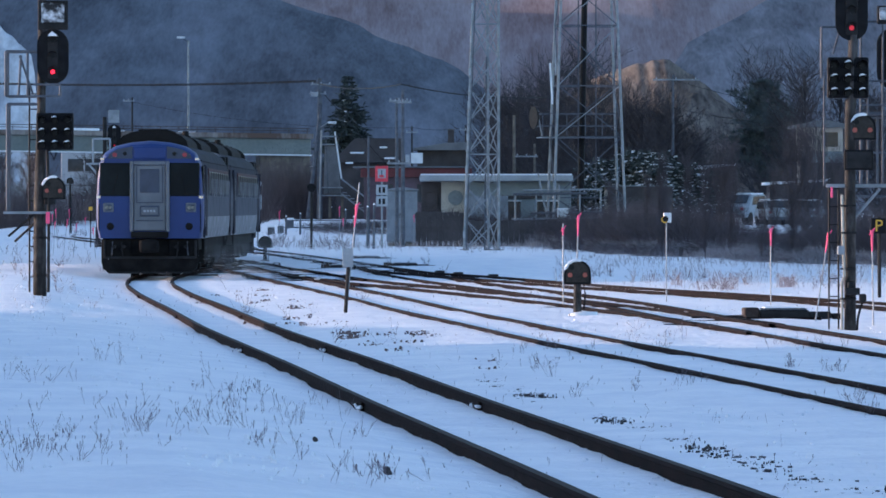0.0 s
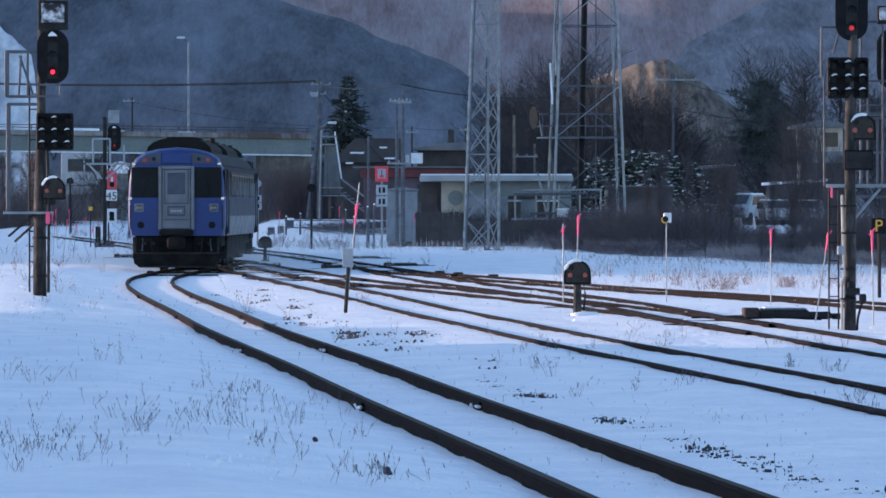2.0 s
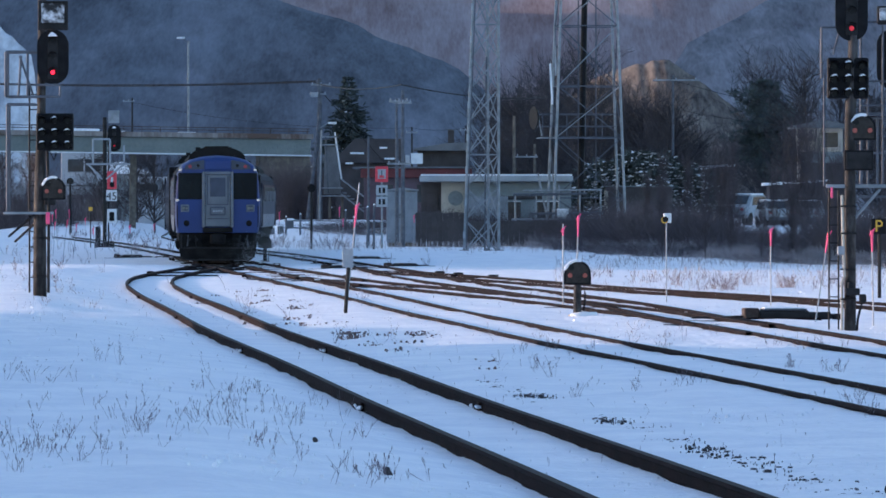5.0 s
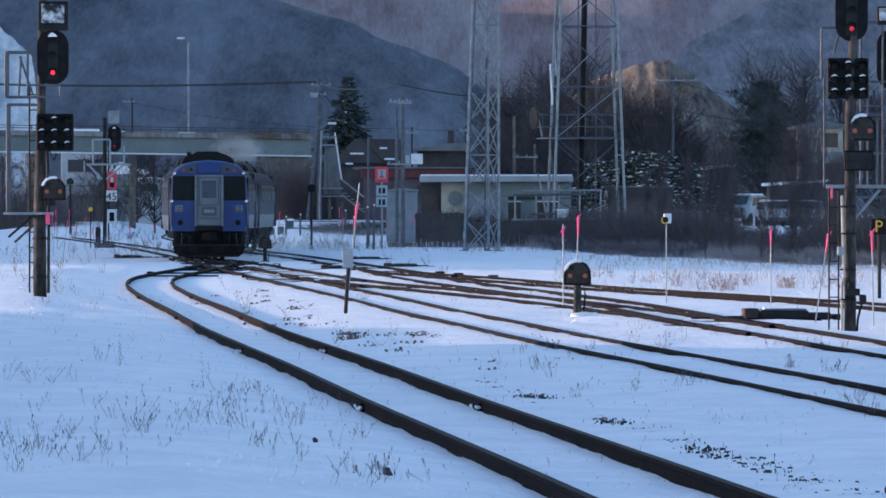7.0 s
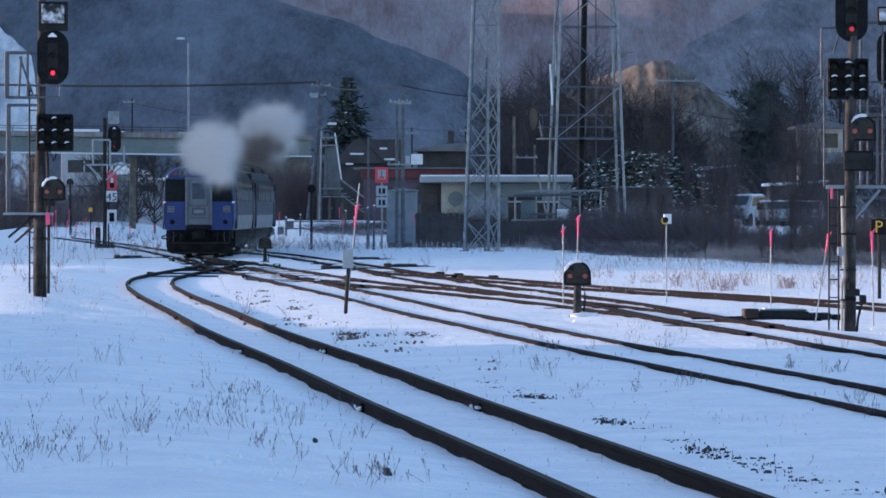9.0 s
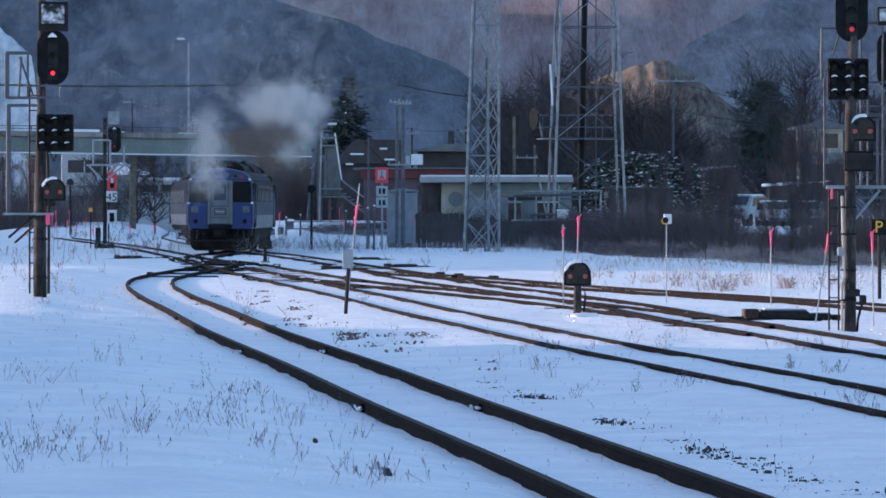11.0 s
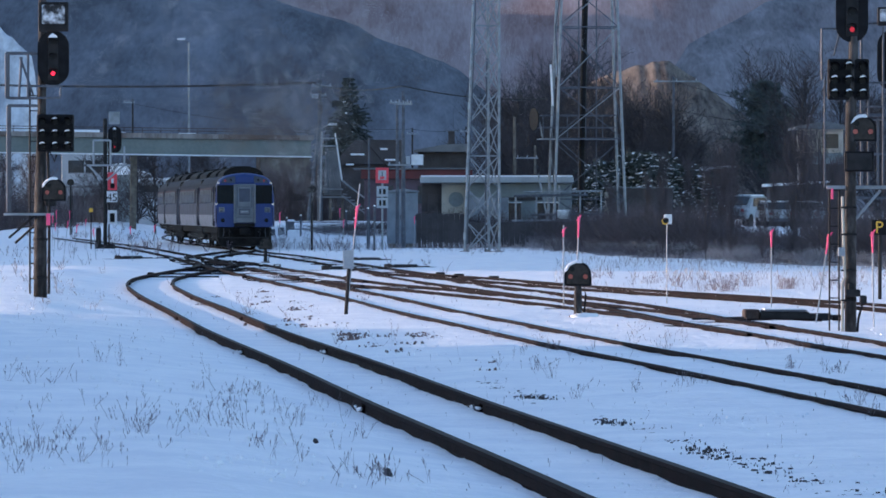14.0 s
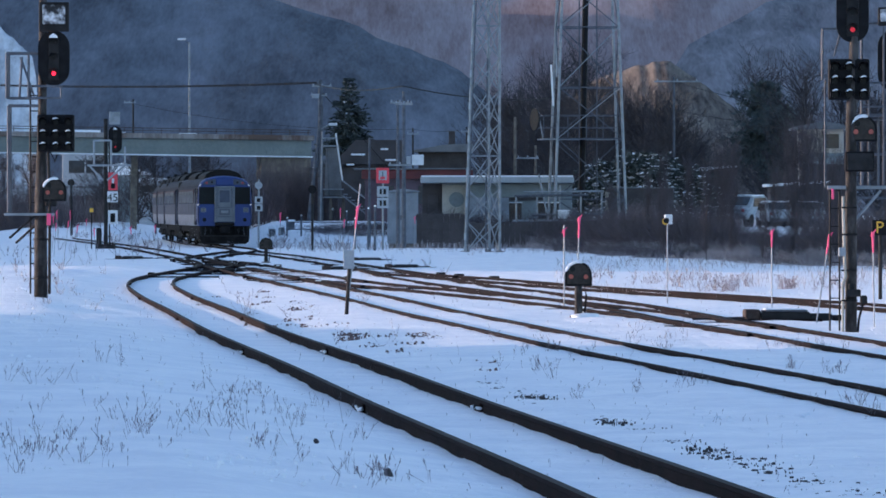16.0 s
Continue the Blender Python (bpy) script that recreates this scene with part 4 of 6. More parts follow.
# ---- hills ----
def hill(name, label, material, y, depth, ridge, x0, x1, step, rough):
    """A wooded hillside: rises from its foot to the ridge line ridge(x), with folds."""
    bm = bmesh.new()
    rows = 26
    grid = []
    n = int((x1 - x0) / step)
    for j in range(rows + 1):
        v = j / rows
        line = []
        for i in range(n + 1):
            x = x0 + i * step
            h = ridge(x)
            z = h * (v ** 0.85) + rough * v * (noise.fractal((x / 90.0, v * 3, y / 500), 0.9, 2.0, 5) * 0.6 + 0.5 * noise.noise((x / 25.0, v * 9, 3)))
            line.append(bm.verts.new((x, y + depth * v, z - 3)))
        grid.append(line)
    back = [bm.verts.new((v.co.x, y + depth * 1.6, -3)) for v in grid[-1]]
    grid.append(back)
    for a, b in zip(grid, grid[1:]):
        for i in range(n):
            bm.faces.new((a[i], a[i + 1], b[i + 1], b[i]))
    return tagged(to_object(name, bm, material, smooth=True), label, "hill", kind="structure")


def ridge_near(x):
    return float(np.interp(x, (-700, -300, -71, -33, -14, 0, 9, 19, 43, 59, 80), (190, 140, 80, 72, 63, 58, 53, 45, 26, 8, -8))) + 1.2 * noise.noise((x / 9, 0, 0))


def ridge_far(x):
    return 260 + 40 * noise.noise((x / 220, 4, 0))


def ridge_right(x):
    return float(np.interp(x, (60, 95, 110, 117, 125, 140, 160, 180, 235, 600, 1400), (-8, 10, 50, 80, 92, 102, 109, 116, 134, 250, 270))) + 1.5 * noise.noise((x / 12, 7, 0))


hill("backdrop_hill_near", "snowy wooded hill painted in blue-grey shade", HILL_NEAR, 1700, 500, ridge_near, -900, 90, 6, 6)
hill("backdrop_hill_far", "brown wooded mountainside with low sun painted into its colour", HILL_FAR, 3200, 900, ridge_far, -1800, 1800, 20, 24)
hill("backdrop_ridge", "low ridge with snow painted in warm sun tint", RIDGE, 2330, 200, lambda x: float(np.interp(x, (30, 46, 55, 63, 76, 86, 92, 99, 115, 140, 170), (16, 45, 53, 58, 64, 67, 67, 62, 50, 30, -4))) + 0.8 * noise.noise((x / 4, 2, 0)) + 0.3 * noise.noise((x / 1.3, 9, 0)), 30, 170, 1.0, 3.5)
# Added out of view on the left to keep the right mountain shaded.
hill("shade_hill_left", "unseen hill that shades the right-hand mountain", HILL_NEAR, 2450, 950, lambda x: 330 * smooth(-280, -420, x), -1500, -290, 30, 10)
hill("backdrop_snow_slope", "open white snow slope in the distance", SLOPE, 1450, 60, lambda x: float(np.interp(x, (-400, -108.5, -104.5, -99.5, -97.9), (95, 50, 46.5, 42, 22))) + 0.7 * noise.noise((x / 1.7, 1, 0)), -400, -97.8, 0.8, 2)
# One mountain's shaded part, built as a spur with shade in its colour.
hill("backdrop_hill_right", "shaded part of the wooded mountain, painted blue-grey", HILL_RIGHT, 2600, 600, ridge_right, 56, 1400, 10, 8)


# ---- unseen shade makers added beside the view: a long building and a wooded knoll ----
def shade_building():
    # Stands out of view; its block and lower end shape the foreground's shadow.
    s = thing("shade_building", -28, 42, 0, "unseen long plain building that shades the foreground", "building", "buildings round the yard")
    part("wall", box(-6, 6, -70, 50, -0.3, 5.6, 0.05), CREAM, s)
    part("low_shade_block", box(-5.5, 5.5, 50, 63, -0.3, 2.9, 0.05), CREAM, s, "low block that steps the end of the shadow")
    part("roof", prism([(-6.8, 5.6), (6.8, 5.6), (6.8, 5.8), (0, 7.6), (-6.8, 5.8)], -70.5, 50.5), ROOFGREY, s)
    for k in range(14):
        part("window", box(6.0, 6.06, -66 + k * 8.2, -63 + k * 8.2, 1.6, 3.4, 0.02), PANE, s)


shade_building()


def knoll():
    # Out of view on the left; added to shade the yard's far end.
    bm = bmesh.new()
    rows = [[bm.verts.new((-450 + 8.5 * i, 288 + 18.5 * j, (66 + 4 * noise.noise((i * 0.7, j * 0.5, 2))) * smooth(0, 3, i) * smooth(12, 8, i) * smooth(-0.5, 1, j) - 0.5 + 0.0)) for i in range(13)] for j in range(19)]
    for a, b in zip(rows, rows[1:]):
        for i in range(12):
            bm.faces.new((a[i], a[i + 1], b[i + 1], b[i]))
    tagged(to_object("shade_knoll", bm, HILL_NEAR, smooth=True), "unseen wooded knoll that shades the far yard", "hill", kind="structure")


knoll()


# ---- plants ----
def sticks(name, segs, material, parent=None, label=""):
    """Many tapered three-sided twigs in one mesh: (from, to, thick, thin) each."""
    verts, faces = [], []
    for a, b, ra, rb in segs:
        a, b = Vector(a), Vector(b)
        d = (b - a)
        u = d.orthogonal().normalized()
        w = d.cross(u).normalized()
        k = len(verts)
        for p, r in ((a, ra), (b, rb)):
            for t in (0, 2.094, 4.189):
                verts.append(p + (u * math.cos(t) + w * math.sin(t)) * r)
        for i in range(3):
            j = (i + 1) % 3
            faces.append((k + i, k + j, k + 3 + j, k + 3 + i))
    me = bpy.data.meshes.new(name)
    me.from_pydata(verts, [], faces)
    me.materials.append(material)
    ob = new(name, me)
    if parent:
        ob.parent = parent
    if label:
        ob["label"] = label
    return ob


def grow(rng, base, way, length, r, depth, out, droop=0.0):
    """A limb that bends and forks."""
    p, d = Vector(base), Vector(way).normalized()
    n = 3
    for i in range(n):
        d = (d + Vector((rng.gauss(0, 0.12), rng.gauss(0, 0.12), rng.gauss(0.05, 0.08) - droop))).normalized()
        q = p + d * length / n
        r1 = r * (0.78 if i < n - 1 else 0.55)
        out.append((p, q, r, r1))
        if depth > 0:
            for _ in range(rng.choice((1, 2, 2, 3))):
                side = Vector((rng.gauss(0, 1), rng.gauss(0, 1), rng.gauss(0.15, 0.5))).normalized()
                grow(rng, p.lerp(q, rng.random()), (d * 0.9 + side * 0.75), length * rng.uniform(0.45, 0.68), max(r1 * 0.55, 0.013), depth - 1, out, droop)
        p, r = q, r1


def bare_tree_parts(seed, h, spread=0.75):
    rng = random.Random(seed)
    trunk, crown = [], []
    p, r = Vector((0, 0, -0.3)), h * 0.016
    for i in range(7):
        q = p + Vector((rng.gauss(0, 0.02), rng.gauss(0, 0.02), 1)) * h * 0.125
        trunk.append((p, q, r, r * 0.82))
        if i >= 1:
            for _ in range(6):
                a = rng.uniform(0, 2 * math.pi)
                grow(rng, p.lerp(q, rng.random()), (math.cos(a) * spread, math.sin(a) * spread, rng.uniform(0.45, 1.0)), h * rng.uniform(0.26, 0.44) * (1.1 - i * 0.09), r * 0.62, 2, crown)
        p, r = q, r * 0.82
    return trunk, crown


def bare_tree(seed, x, y, h, label, material=BARK, z=0.0):
    t = thing("bare_tree", x, y, z, label, "tree", "bare trees behind the yard")
    trunk, crown = bare_tree_parts(seed, h)
    sticks("trunk", trunk, BARK, t)
    sticks("crown", crown, material, t, "leafless crown of fine twigs")
    return t


dark_trees = [bare_tree(s, x, y, h, "leafless deciduous tree with dark fine twigs") for s, x, y, h in
              ((1, 4.6, 405, 10.4), (2, 12.1, 412, 9.8), (3, 23.4, 402, 12.6), (4, 14.9, 430, 9.4))]
for k, (x, y, rz) in enumerate(((5.9, 425, 40), (8.2, 430, 120), (10.4, 425, 200), (13.8, 436, 70), (28.8, 410, 250), (3.6, 440, 300), (22.6, 440, 80), (6.9, 398, 170), (14.6, 402, 330), (5.2, 415, 210), (9.4, 410, 15), (11.2, 420, 95), (13.0, 408, 260), (4.0, 430, 130), (7.6, 440, 280), (29.6, 425, 110), (25.9, 405, 30), (23.9, 422, 100), (15.0, 404, 150), (16.3, 412, 60), (17.3, 418, 290))):
    copy_thing(dark_trees[k % 4], pose(x, y, 0, 0, 0, rz) @ Matrix.Diagonal((1, 1, 0.97 if 10 < x < 15 else 0.72 if 15 <= x < 18 else 1.06, 1)))
sapling = bare_tree(31, 16.6, 292, 6.2, "slender leafless sapling in the thicket", BRUSH)
sapling.matrix_basis = pose(16.6, 292, 0) @ Matrix.Diagonal((0.55, 0.55, 1, 1))
for x, y, rz, k in ((11.4, 290, 60, 0.75), (13.2, 296, 150, 0.9), (17.3, 300, 240, 1.05), (12.9, 285, 20, 0.7), (10.6, 300, 310, 0.8), (9.2, 280, 100, 0.6), (18.6, 288, 200, 0.8), (7.6, 285, 45, 0.55), (14.2, 304, 280, 0.9), (8.4, 238, 35, 0.5), (9.8, 232, 130, 0.62), (10.9, 236, 260, 0.45), (12.0, 226, 80, 0.6), (12.9, 230, 190, 0.5), (13.6, 216, 300, 0.66), (14.4, 222, 55, 0.5), (15.2, 212, 145, 0.62), (15.9, 206, 235, 0.55), (16.6, 210, 325, 0.68), (11.4, 222, 15, 0.4), (13.1, 210, 95, 0.42), (14.9, 198, 175, 0.45), (17.6, 300, 60, 1.0), (19.2, 318, 150, 1.1)):
    copy_thing(sapling, pose(x, y, 0, 0, 0, rz) @ Matrix.Diagonal((0.6 * k, 0.6 * k, k, 1)))
gold_tree = bare_tree(9, 15.2, 500, 11.8, "leafless tree with low sun painted into its tan twigs", TANBRUSH)
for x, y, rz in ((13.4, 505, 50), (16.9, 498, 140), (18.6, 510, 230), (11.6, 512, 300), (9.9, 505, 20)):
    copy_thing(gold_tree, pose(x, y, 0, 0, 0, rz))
far_tree = bare_tree(12, -23.4, 505, 7.6, "leafless tree beyond the road bridge")
for x, y, rz in ((-25.6, 520, 100), (-21.5, 530, 190), (-19.5, 515, 20), (-38.6, 545, 60), (-40.5, 540, 150), (-36.6, 552, 240), (-28.6, 520, 330)):
    copy_thing(far_tree, pose(x, y, 0, 0, 0, rz))


def conifer(name, seed, x, y, h, w, label, snowy=0.0, ragged=0.15, power=0.8, foot=0.12, dense=1.0):
    """Whorls of drooping boughs, each a spine with many needle tufts."""
    rng = random.Random(seed)
    t = thing(name, x, y, 0, label, "tree")
    sticks("trunk", [((0, 0, -0.3), (0, 0, h * 0.5), h * 0.016, h * 0.01), ((0, 0, h * 0.5), (0, 0, h), h * 0.01, 0.01)], BARK, t)
    verts, faces, caps, capf = [], [], [], []

    def tuft(p, d, ln, wd, vs, fs):
        u = d.cross(Vector((0, 0, 1)))
        u = u.normalized() if u.length > 0.01 else Vector((1, 0, 0))
        k = len(vs)
        vs += [p, p + d * ln * 0.5 + u * wd, p + d * ln, p + d * ln * 0.5 - u * wd, p + d * ln * 0.45 - Vector((0, 0, wd * 0.9))]
        fs += [(k, k + 1, k + 2, k + 3), (k, k + 4, k + 1), (k + 1, k + 4, k + 2), (k + 2, k + 4, k + 3), (k + 3, k + 4, k)]
    z = h * foot
    while z < h * 0.99:
        f = 1 - z / h
        reach = w / 2 * (f ** power) * 1.08 + 0.08
        for k in range(int((7 + 12 * f) * dense)):
            a = rng.uniform(0, 2 * math.pi)
            ln = reach * rng.uniform(max(0.2, 1 - ragged * 3), 1 + ragged)
            d = Vector((math.cos(a), math.sin(a), rng.uniform(-0.35, 0.05)))
            n = max(3, int(ln / 0.16))
            for i in range(n):
                s = (i + 0.5) / n
                p = Vector((0, 0, z)) + d * ln * s + Vector((0, 0, 0.12 * ln * s * s))
                for _ in range(2):
                    dd = (d + Vector((rng.gauss(0, 0.6), rng.gauss(0, 0.6), rng.gauss(-0.1, 0.3)))).normalized()
                    tuft(p, dd, rng.uniform(0.25, 0.52), rng.uniform(0.06, 0.13), verts, faces)
                if rng.random() < snowy:
                    tuft(p + Vector((0, 0, 0.08)), d, rng.uniform(0.25, 0.55), rng.uniform(0.08, 0.17), caps, capf)
        z += h * 0.028
    for nm, vs, fs, m in (("crown", verts, faces, NEEDLE), ("snow_load", caps, capf, SNOWCAP)):
        if vs:
            me = bpy.data.meshes.new(nm)
            me.from_pydata(vs, [], fs)
            me.materials.append(m)
            ob = new(nm, me)
            ob.parent = t
            ob["kind"] = "stuff"
    return t


conifer("spruce_tree", 21, -6.85, 450, 11.7, 7.4, "dark pointed spruce tree behind the houses", 0.004, 0.16, dense=1.6)


def pine(seed, x, y, h, w, foot, label):
    """A bent trunk whose limbs end in separate clumps of needles, with gaps between."""
    rng = random.Random(seed)
    t = thing("pine_tree", x, y, 0, label, "tree")
    limbs = [((0, 0, -0.3), (0.1, 0, h * 0.5), h * 0.018, h * 0.012), ((0.1, 0, h * 0.5), (0.0, 0, h * 0.97), h * 0.012, 0.03)]
    verts, faces = [], []
    z = h * foot
    while z < h:
        f = (z / h - foot) / (1 - foot)
        reach = w / 2 * (0.5 + 1.9 * f) * (1 - f) ** 0.62 + 0.25
        for _ in range(3):
            a = rng.uniform(0, 2 * math.pi)
            ln = reach * rng.uniform(0.5, 1.3)
            tip = Vector((math.cos(a) * ln, math.sin(a) * ln, z + ln * rng.uniform(0.0, 0.45)))
            limbs.append(((0.05, 0, z - 0.2), tip, 0.05, 0.02))
            for c in [tip] + [Vector((0.05, 0, z)).lerp(tip, rng.uniform(0.35, 0.85)) for _ in range(2)]:
                c = c + Vector((rng.gauss(0, 0.12), rng.gauss(0, 0.12), rng.gauss(0, 0.12)))
                size = rng.uniform(0.28, 0.52)
                for _ in range(70):
                    d = Vector((rng.gauss(0, 1), rng.gauss(0, 1), rng.gauss(0.25, 0.7))).normalized()
                    p = c + Vector((d.x, d.y, d.z * 0.6)) * size * rng.random() ** 0.5
                    u = d.orthogonal().normalized() * rng.uniform(0.025, 0.05)
                    e = d * rng.uniform(0.14, 0.3)
                    k = len(verts)
                    verts += [p - u, p + u, p + e + u * 0.4, p + e - u * 0.4]
                    faces.append((k, k + 1, k + 2, k + 3))
        z += h * 0.035
    sticks("trunk", limbs, BARK, t)
    me = bpy.data.meshes.new("crown")
    me.from_pydata(verts, [], faces)
    me.materials.append(NEEDLE)
    ob = new("crown", me)
    ob.parent = t
    ob["kind"] = "stuff"


pine(22, 21.7, 420, 10.4, 4.7, 0.43, "broad dark pine tree beside bare trees")
pine(23, 23.0, 426, 9.0, 3.4, 0.42, "dark pine tree beside bare trees")
bush = conifer("yew_bush", 24, 11.4, 372, 5.6, 6.4, "dark evergreen bush dusted with snow", 0.2, 0.34, 0.42, 0.1, 1.2)
for x, y, rz, k in ((13.0, 376, 90, 0.98), (14.7, 370, 200, 0.84), (9.5, 374, 30, 0.9), (12.3, 369, 140, 0.88)):
    copy_thing(bush, pose(x, y, 0, 0, 0, rz) @ Matrix.Diagonal((0.78, 0.78, k, 1)))


def shrub_mesh(seed, h, w, n, bend=0.25):
    rng = random.Random(seed)
    segs = []
    for _ in range(n):
        a, r0 = rng.uniform(0, 2 * math.pi), rng.random() ** 0.6 * w * 0.4
        p = Vector((r0 * math.cos(a), r0 * math.sin(a), -0.1))
        d = Vector((math.cos(a) * bend, math.sin(a) * bend, 1)) + Vector((rng.gauss(0, 0.15), rng.gauss(0, 0.15), 0))
        ln, r = h * rng.uniform(0.45, 1.05) / 3, rng.uniform(0.008, 0.018)
        for i in range(3):
            d = (d.normalized() + Vector((rng.gauss(0, 0.18), rng.gauss(0, 0.18), 0)))
            q = p + d.normalized() * ln
            segs.append((p, q, r, r * 0.75))
            if i and rng.random() < 0.9:
                for _ in range(2):
                    e = d.normalized() + Vector((rng.gauss(0, 0.6), rng.gauss(0, 0.6), rng.gauss(0.1, 0.2)))
                    segs.append((p.lerp(q, rng.random()), q + e * ln * 0.5, r * 0.6, r * 0.3))
            p, r = q, r * 0.75
    return segs


shrubs = []
for k, (h, w, n) in enumerate(((3.1, 3.0, 150), (2.5, 2.6, 130), (3.6, 2.8, 150))):
    ob = sticks("shrub", shrub_mesh(40 + k, h, w, n), GREYBRUSH if k == 1 else BRUSH)
    tagged(ob, "leafless brown shrub in the thicket behind the tracks", "shrub", "thicket of shrubs")
    shrubs.append(ob)
rng = random.Random(5)
spots = []


def thicket_foot(x):
    """Where the thicket begins: it stands further back towards the hut."""
    return float(np.interp(x, (3.5, 6.0, 7.8, 9.5, 11.6, 14.2, 19), (336, 322, 277, 268, 248, 228, 200)))


for i in range(52):
    x = -0.5 + i * 0.36 + rng.uniform(-0.2, 0.2)
    y = thicket_foot(x)
    low = 0.5
    spots.append((x, y + rng.uniform(0, 7), low * rng.uniform(0.8, 1.1)))
    spots.append((x * 1.07 + 0.2, y + 22 + rng.uniform(0, 10), low * rng.uniform(1.0, 1.25)))
    if x > 5:
        spots.append((x * 1.2 + 0.1, y + 50 + rng.uniform(0, 12), rng.uniform(0.7, 0.95)))
for i in range(12):
    spots.append((-6.6 + i * 0.5, 345 + rng.uniform(0, 14), 0.15))
for i in range(14):
    spots.append((-13.6 + i * 0.42, 402 + rng.uniform(0, 30), 1.15))
for i in range(12):
    spots.append((-41.5 + i * 0.55 + rng.uniform(-0.2, 0.2), 520 + rng.uniform(0, 20), rng.uniform(0.8, 1.4)))
    spots.append((-33.5 + i * 0.6 + rng.uniform(-0.2, 0.2), 478 + rng.uniform(0, 30), rng.uniform(0.7, 1.3)))
for i in range(34):
    x = rng.uniform(5.5, 19)
    spots.append((x, thicket_foot(x) + rng.uniform(-26, 2), rng.uniform(0.1, 0.28)))
for i, (x, y, k) in enumerate(spots):
    m = pose(x, y, ground_z(x, y), 0, 0, rng.uniform(0, 360)) @ Matrix.Diagonal((1, 1, k, 1))
    if 0.045 < x / y < 0.063:
        m = m @ Matrix.Diagonal((1, 1, 0.5, 1))
    ob = shrubs[i % 3] if i < 3 else shrubs[i % 3].copy()
    if i >= 3:
        scene.collection.objects.link(ob)
    ob.matrix_basis = m
frosted = sticks("low_shrub", shrub_mesh(47, 0.75, 2.2, 190, 0.5), FROST)
for i in range(75):
    x = 3.6 + 0.16 * i + rng.uniform(-0.2, 0.2)
    y = thicket_foot(x) - abs(rng.gauss(0, 11)) - 1
    ob = frosted if i == 0 else frosted.copy()
    if i:
        scene.collection.objects.link(ob)
    tagged(ob, "low frosted shrub at the foot of the thicket", "shrub", "frosted low shrubs")
    ob.matrix_basis = pose(x, y, ground_z(x, y), 0, 0, rng.uniform(0, 360)) @ Matrix.Diagonal((0.7, 0.7, rng.uniform(0.35, 1.0), 1))


def weeds():
    """Dry stalks and seed heads that stand out of the snow."""
    rng = random.Random(77)
    segs = []

    def stalk(x, y, h, lean, heads=2):
        z = ground_z(x, y) - 0.03
        p = Vector((x, y, z))
        d = Vector((rng.gauss(0, lean), rng.gauss(0, lean), 1)).normalized()
        r = rng.uniform(0.0008, 0.0015) * (1 + y / 140 + max(0.0, y - 110) / 45)
        for i in range(3):
            q = p + d * h / 3
            segs.append((p, q, r, r * 0.8))
            if i:
                for _ in range(rng.randint(0, heads)):
                    e = d + Vector((rng.gauss(0, 0.5), rng.gauss(0, 0.5), 0.2))
                    b = q + e.normalized() * h * rng.uniform(0.12, 0.28)
                    segs.append((q, b, r * 0.7, r * 0.5))
                    if rng.random() < 0.4:
                        segs.append((b, b + Vector((0, 0, rng.uniform(0.012, 0.03))), r * 2.2, r * 1.6))
            d = (d + Vector((rng.gauss(0, 0.14), rng.gauss(0, 0.14), -0.05))).normalized()
            p = q
    near_clumps = ((-2.62, 52, 0.35, 1.6, 34, 0.2), (-2.15, 48, 0.3, 1.6, 30, 0.2), (-2.75, 44, 0.3, 1.4, 44, 0.16), (-2.5, 42, 0.32, 1.2, 44, 0.15), (-1.75, 50, 0.3, 2.0, 30, 0.2), (-1.5, 54, 0.25, 2.0, 40, 0.19), (-1.85, 56, 0.22, 1.6, 26, 0.17), (-1.2, 47, 0.25, 1.8, 26, 0.17), (-2.95, 45.5, 0.1, 1.0, 8, 0.2), (-0.6, 43, 0.12, 0.9, 14, 0.16), (-0.2, 42, 0.18, 0.9, 16, 0.2), (-0.5, 42.2, 0.05, 0.3, 10, 0.16), (3.85, 57, 0.2, 1, 14, 0.2))
    middle_clumps = ((-2.3, 62, 0.1, 0.9, 12, 0.17), (-1.95, 62, 0.12, 0.9, 14, 0.18), (-4.0, 61, 0.2, 1.5, 18, 0.22), (-3.4, 72, 0.5, 3, 14, 0.3), (1.0, 73, 0.25, 1.5, 14, 0.22), (1.7, 79, 0.3, 2, 14, 0.25), (2.6, 67, 0.12, 1, 12, 0.22), (2.1, 63, 0.25, 1.5, 8, 0.22), (3.9, 61, 0.2, 1.5, 12, 0.22), (4.1, 73.5, 0.03, 0.3, 16, 0.22), (4.52, 72, 0.05, 0.4, 24, 0.24), (2.6, 88, 0.8, 3, 34, 0.22), (-0.8, 92, 0.5, 4, 14, 0.3))
    left_clumps = ((-20.5, 395, 1.6, 14, 60, 0.6), (-22.5, 425, 1.8, 14, 60, 0.7), (-19.5, 372, 0.9, 8, 30, 0.5), (-15.5, 300, 1.2, 14, 40, 0.5), (-9.5, 150, 0.9, 8, 30, 0.3), (-7.6, 133, 0.8, 6, 24, 0.26), (-11.5, 172, 1.2, 10, 36, 0.35), (-14.0, 205, 1.5, 12, 40, 0.4), (-6.6, 108, 0.5, 4, 14, 0.22), (-17.5, 262, 2.0, 14, 44, 0.5), (-13.2, 290, 1.4, 12, 50, 0.5), (-4.4, 300, 1.2, 8, 60, 0.7), (-7.6, 330, 1.6, 8, 60, 0.8), (-1.2, 200, 1.0, 8, 20, 0.4), (-2.9, 118, 0.7, 6, 22, 0.35), (-4.6, 137, 0.6, 6, 14, 0.35))
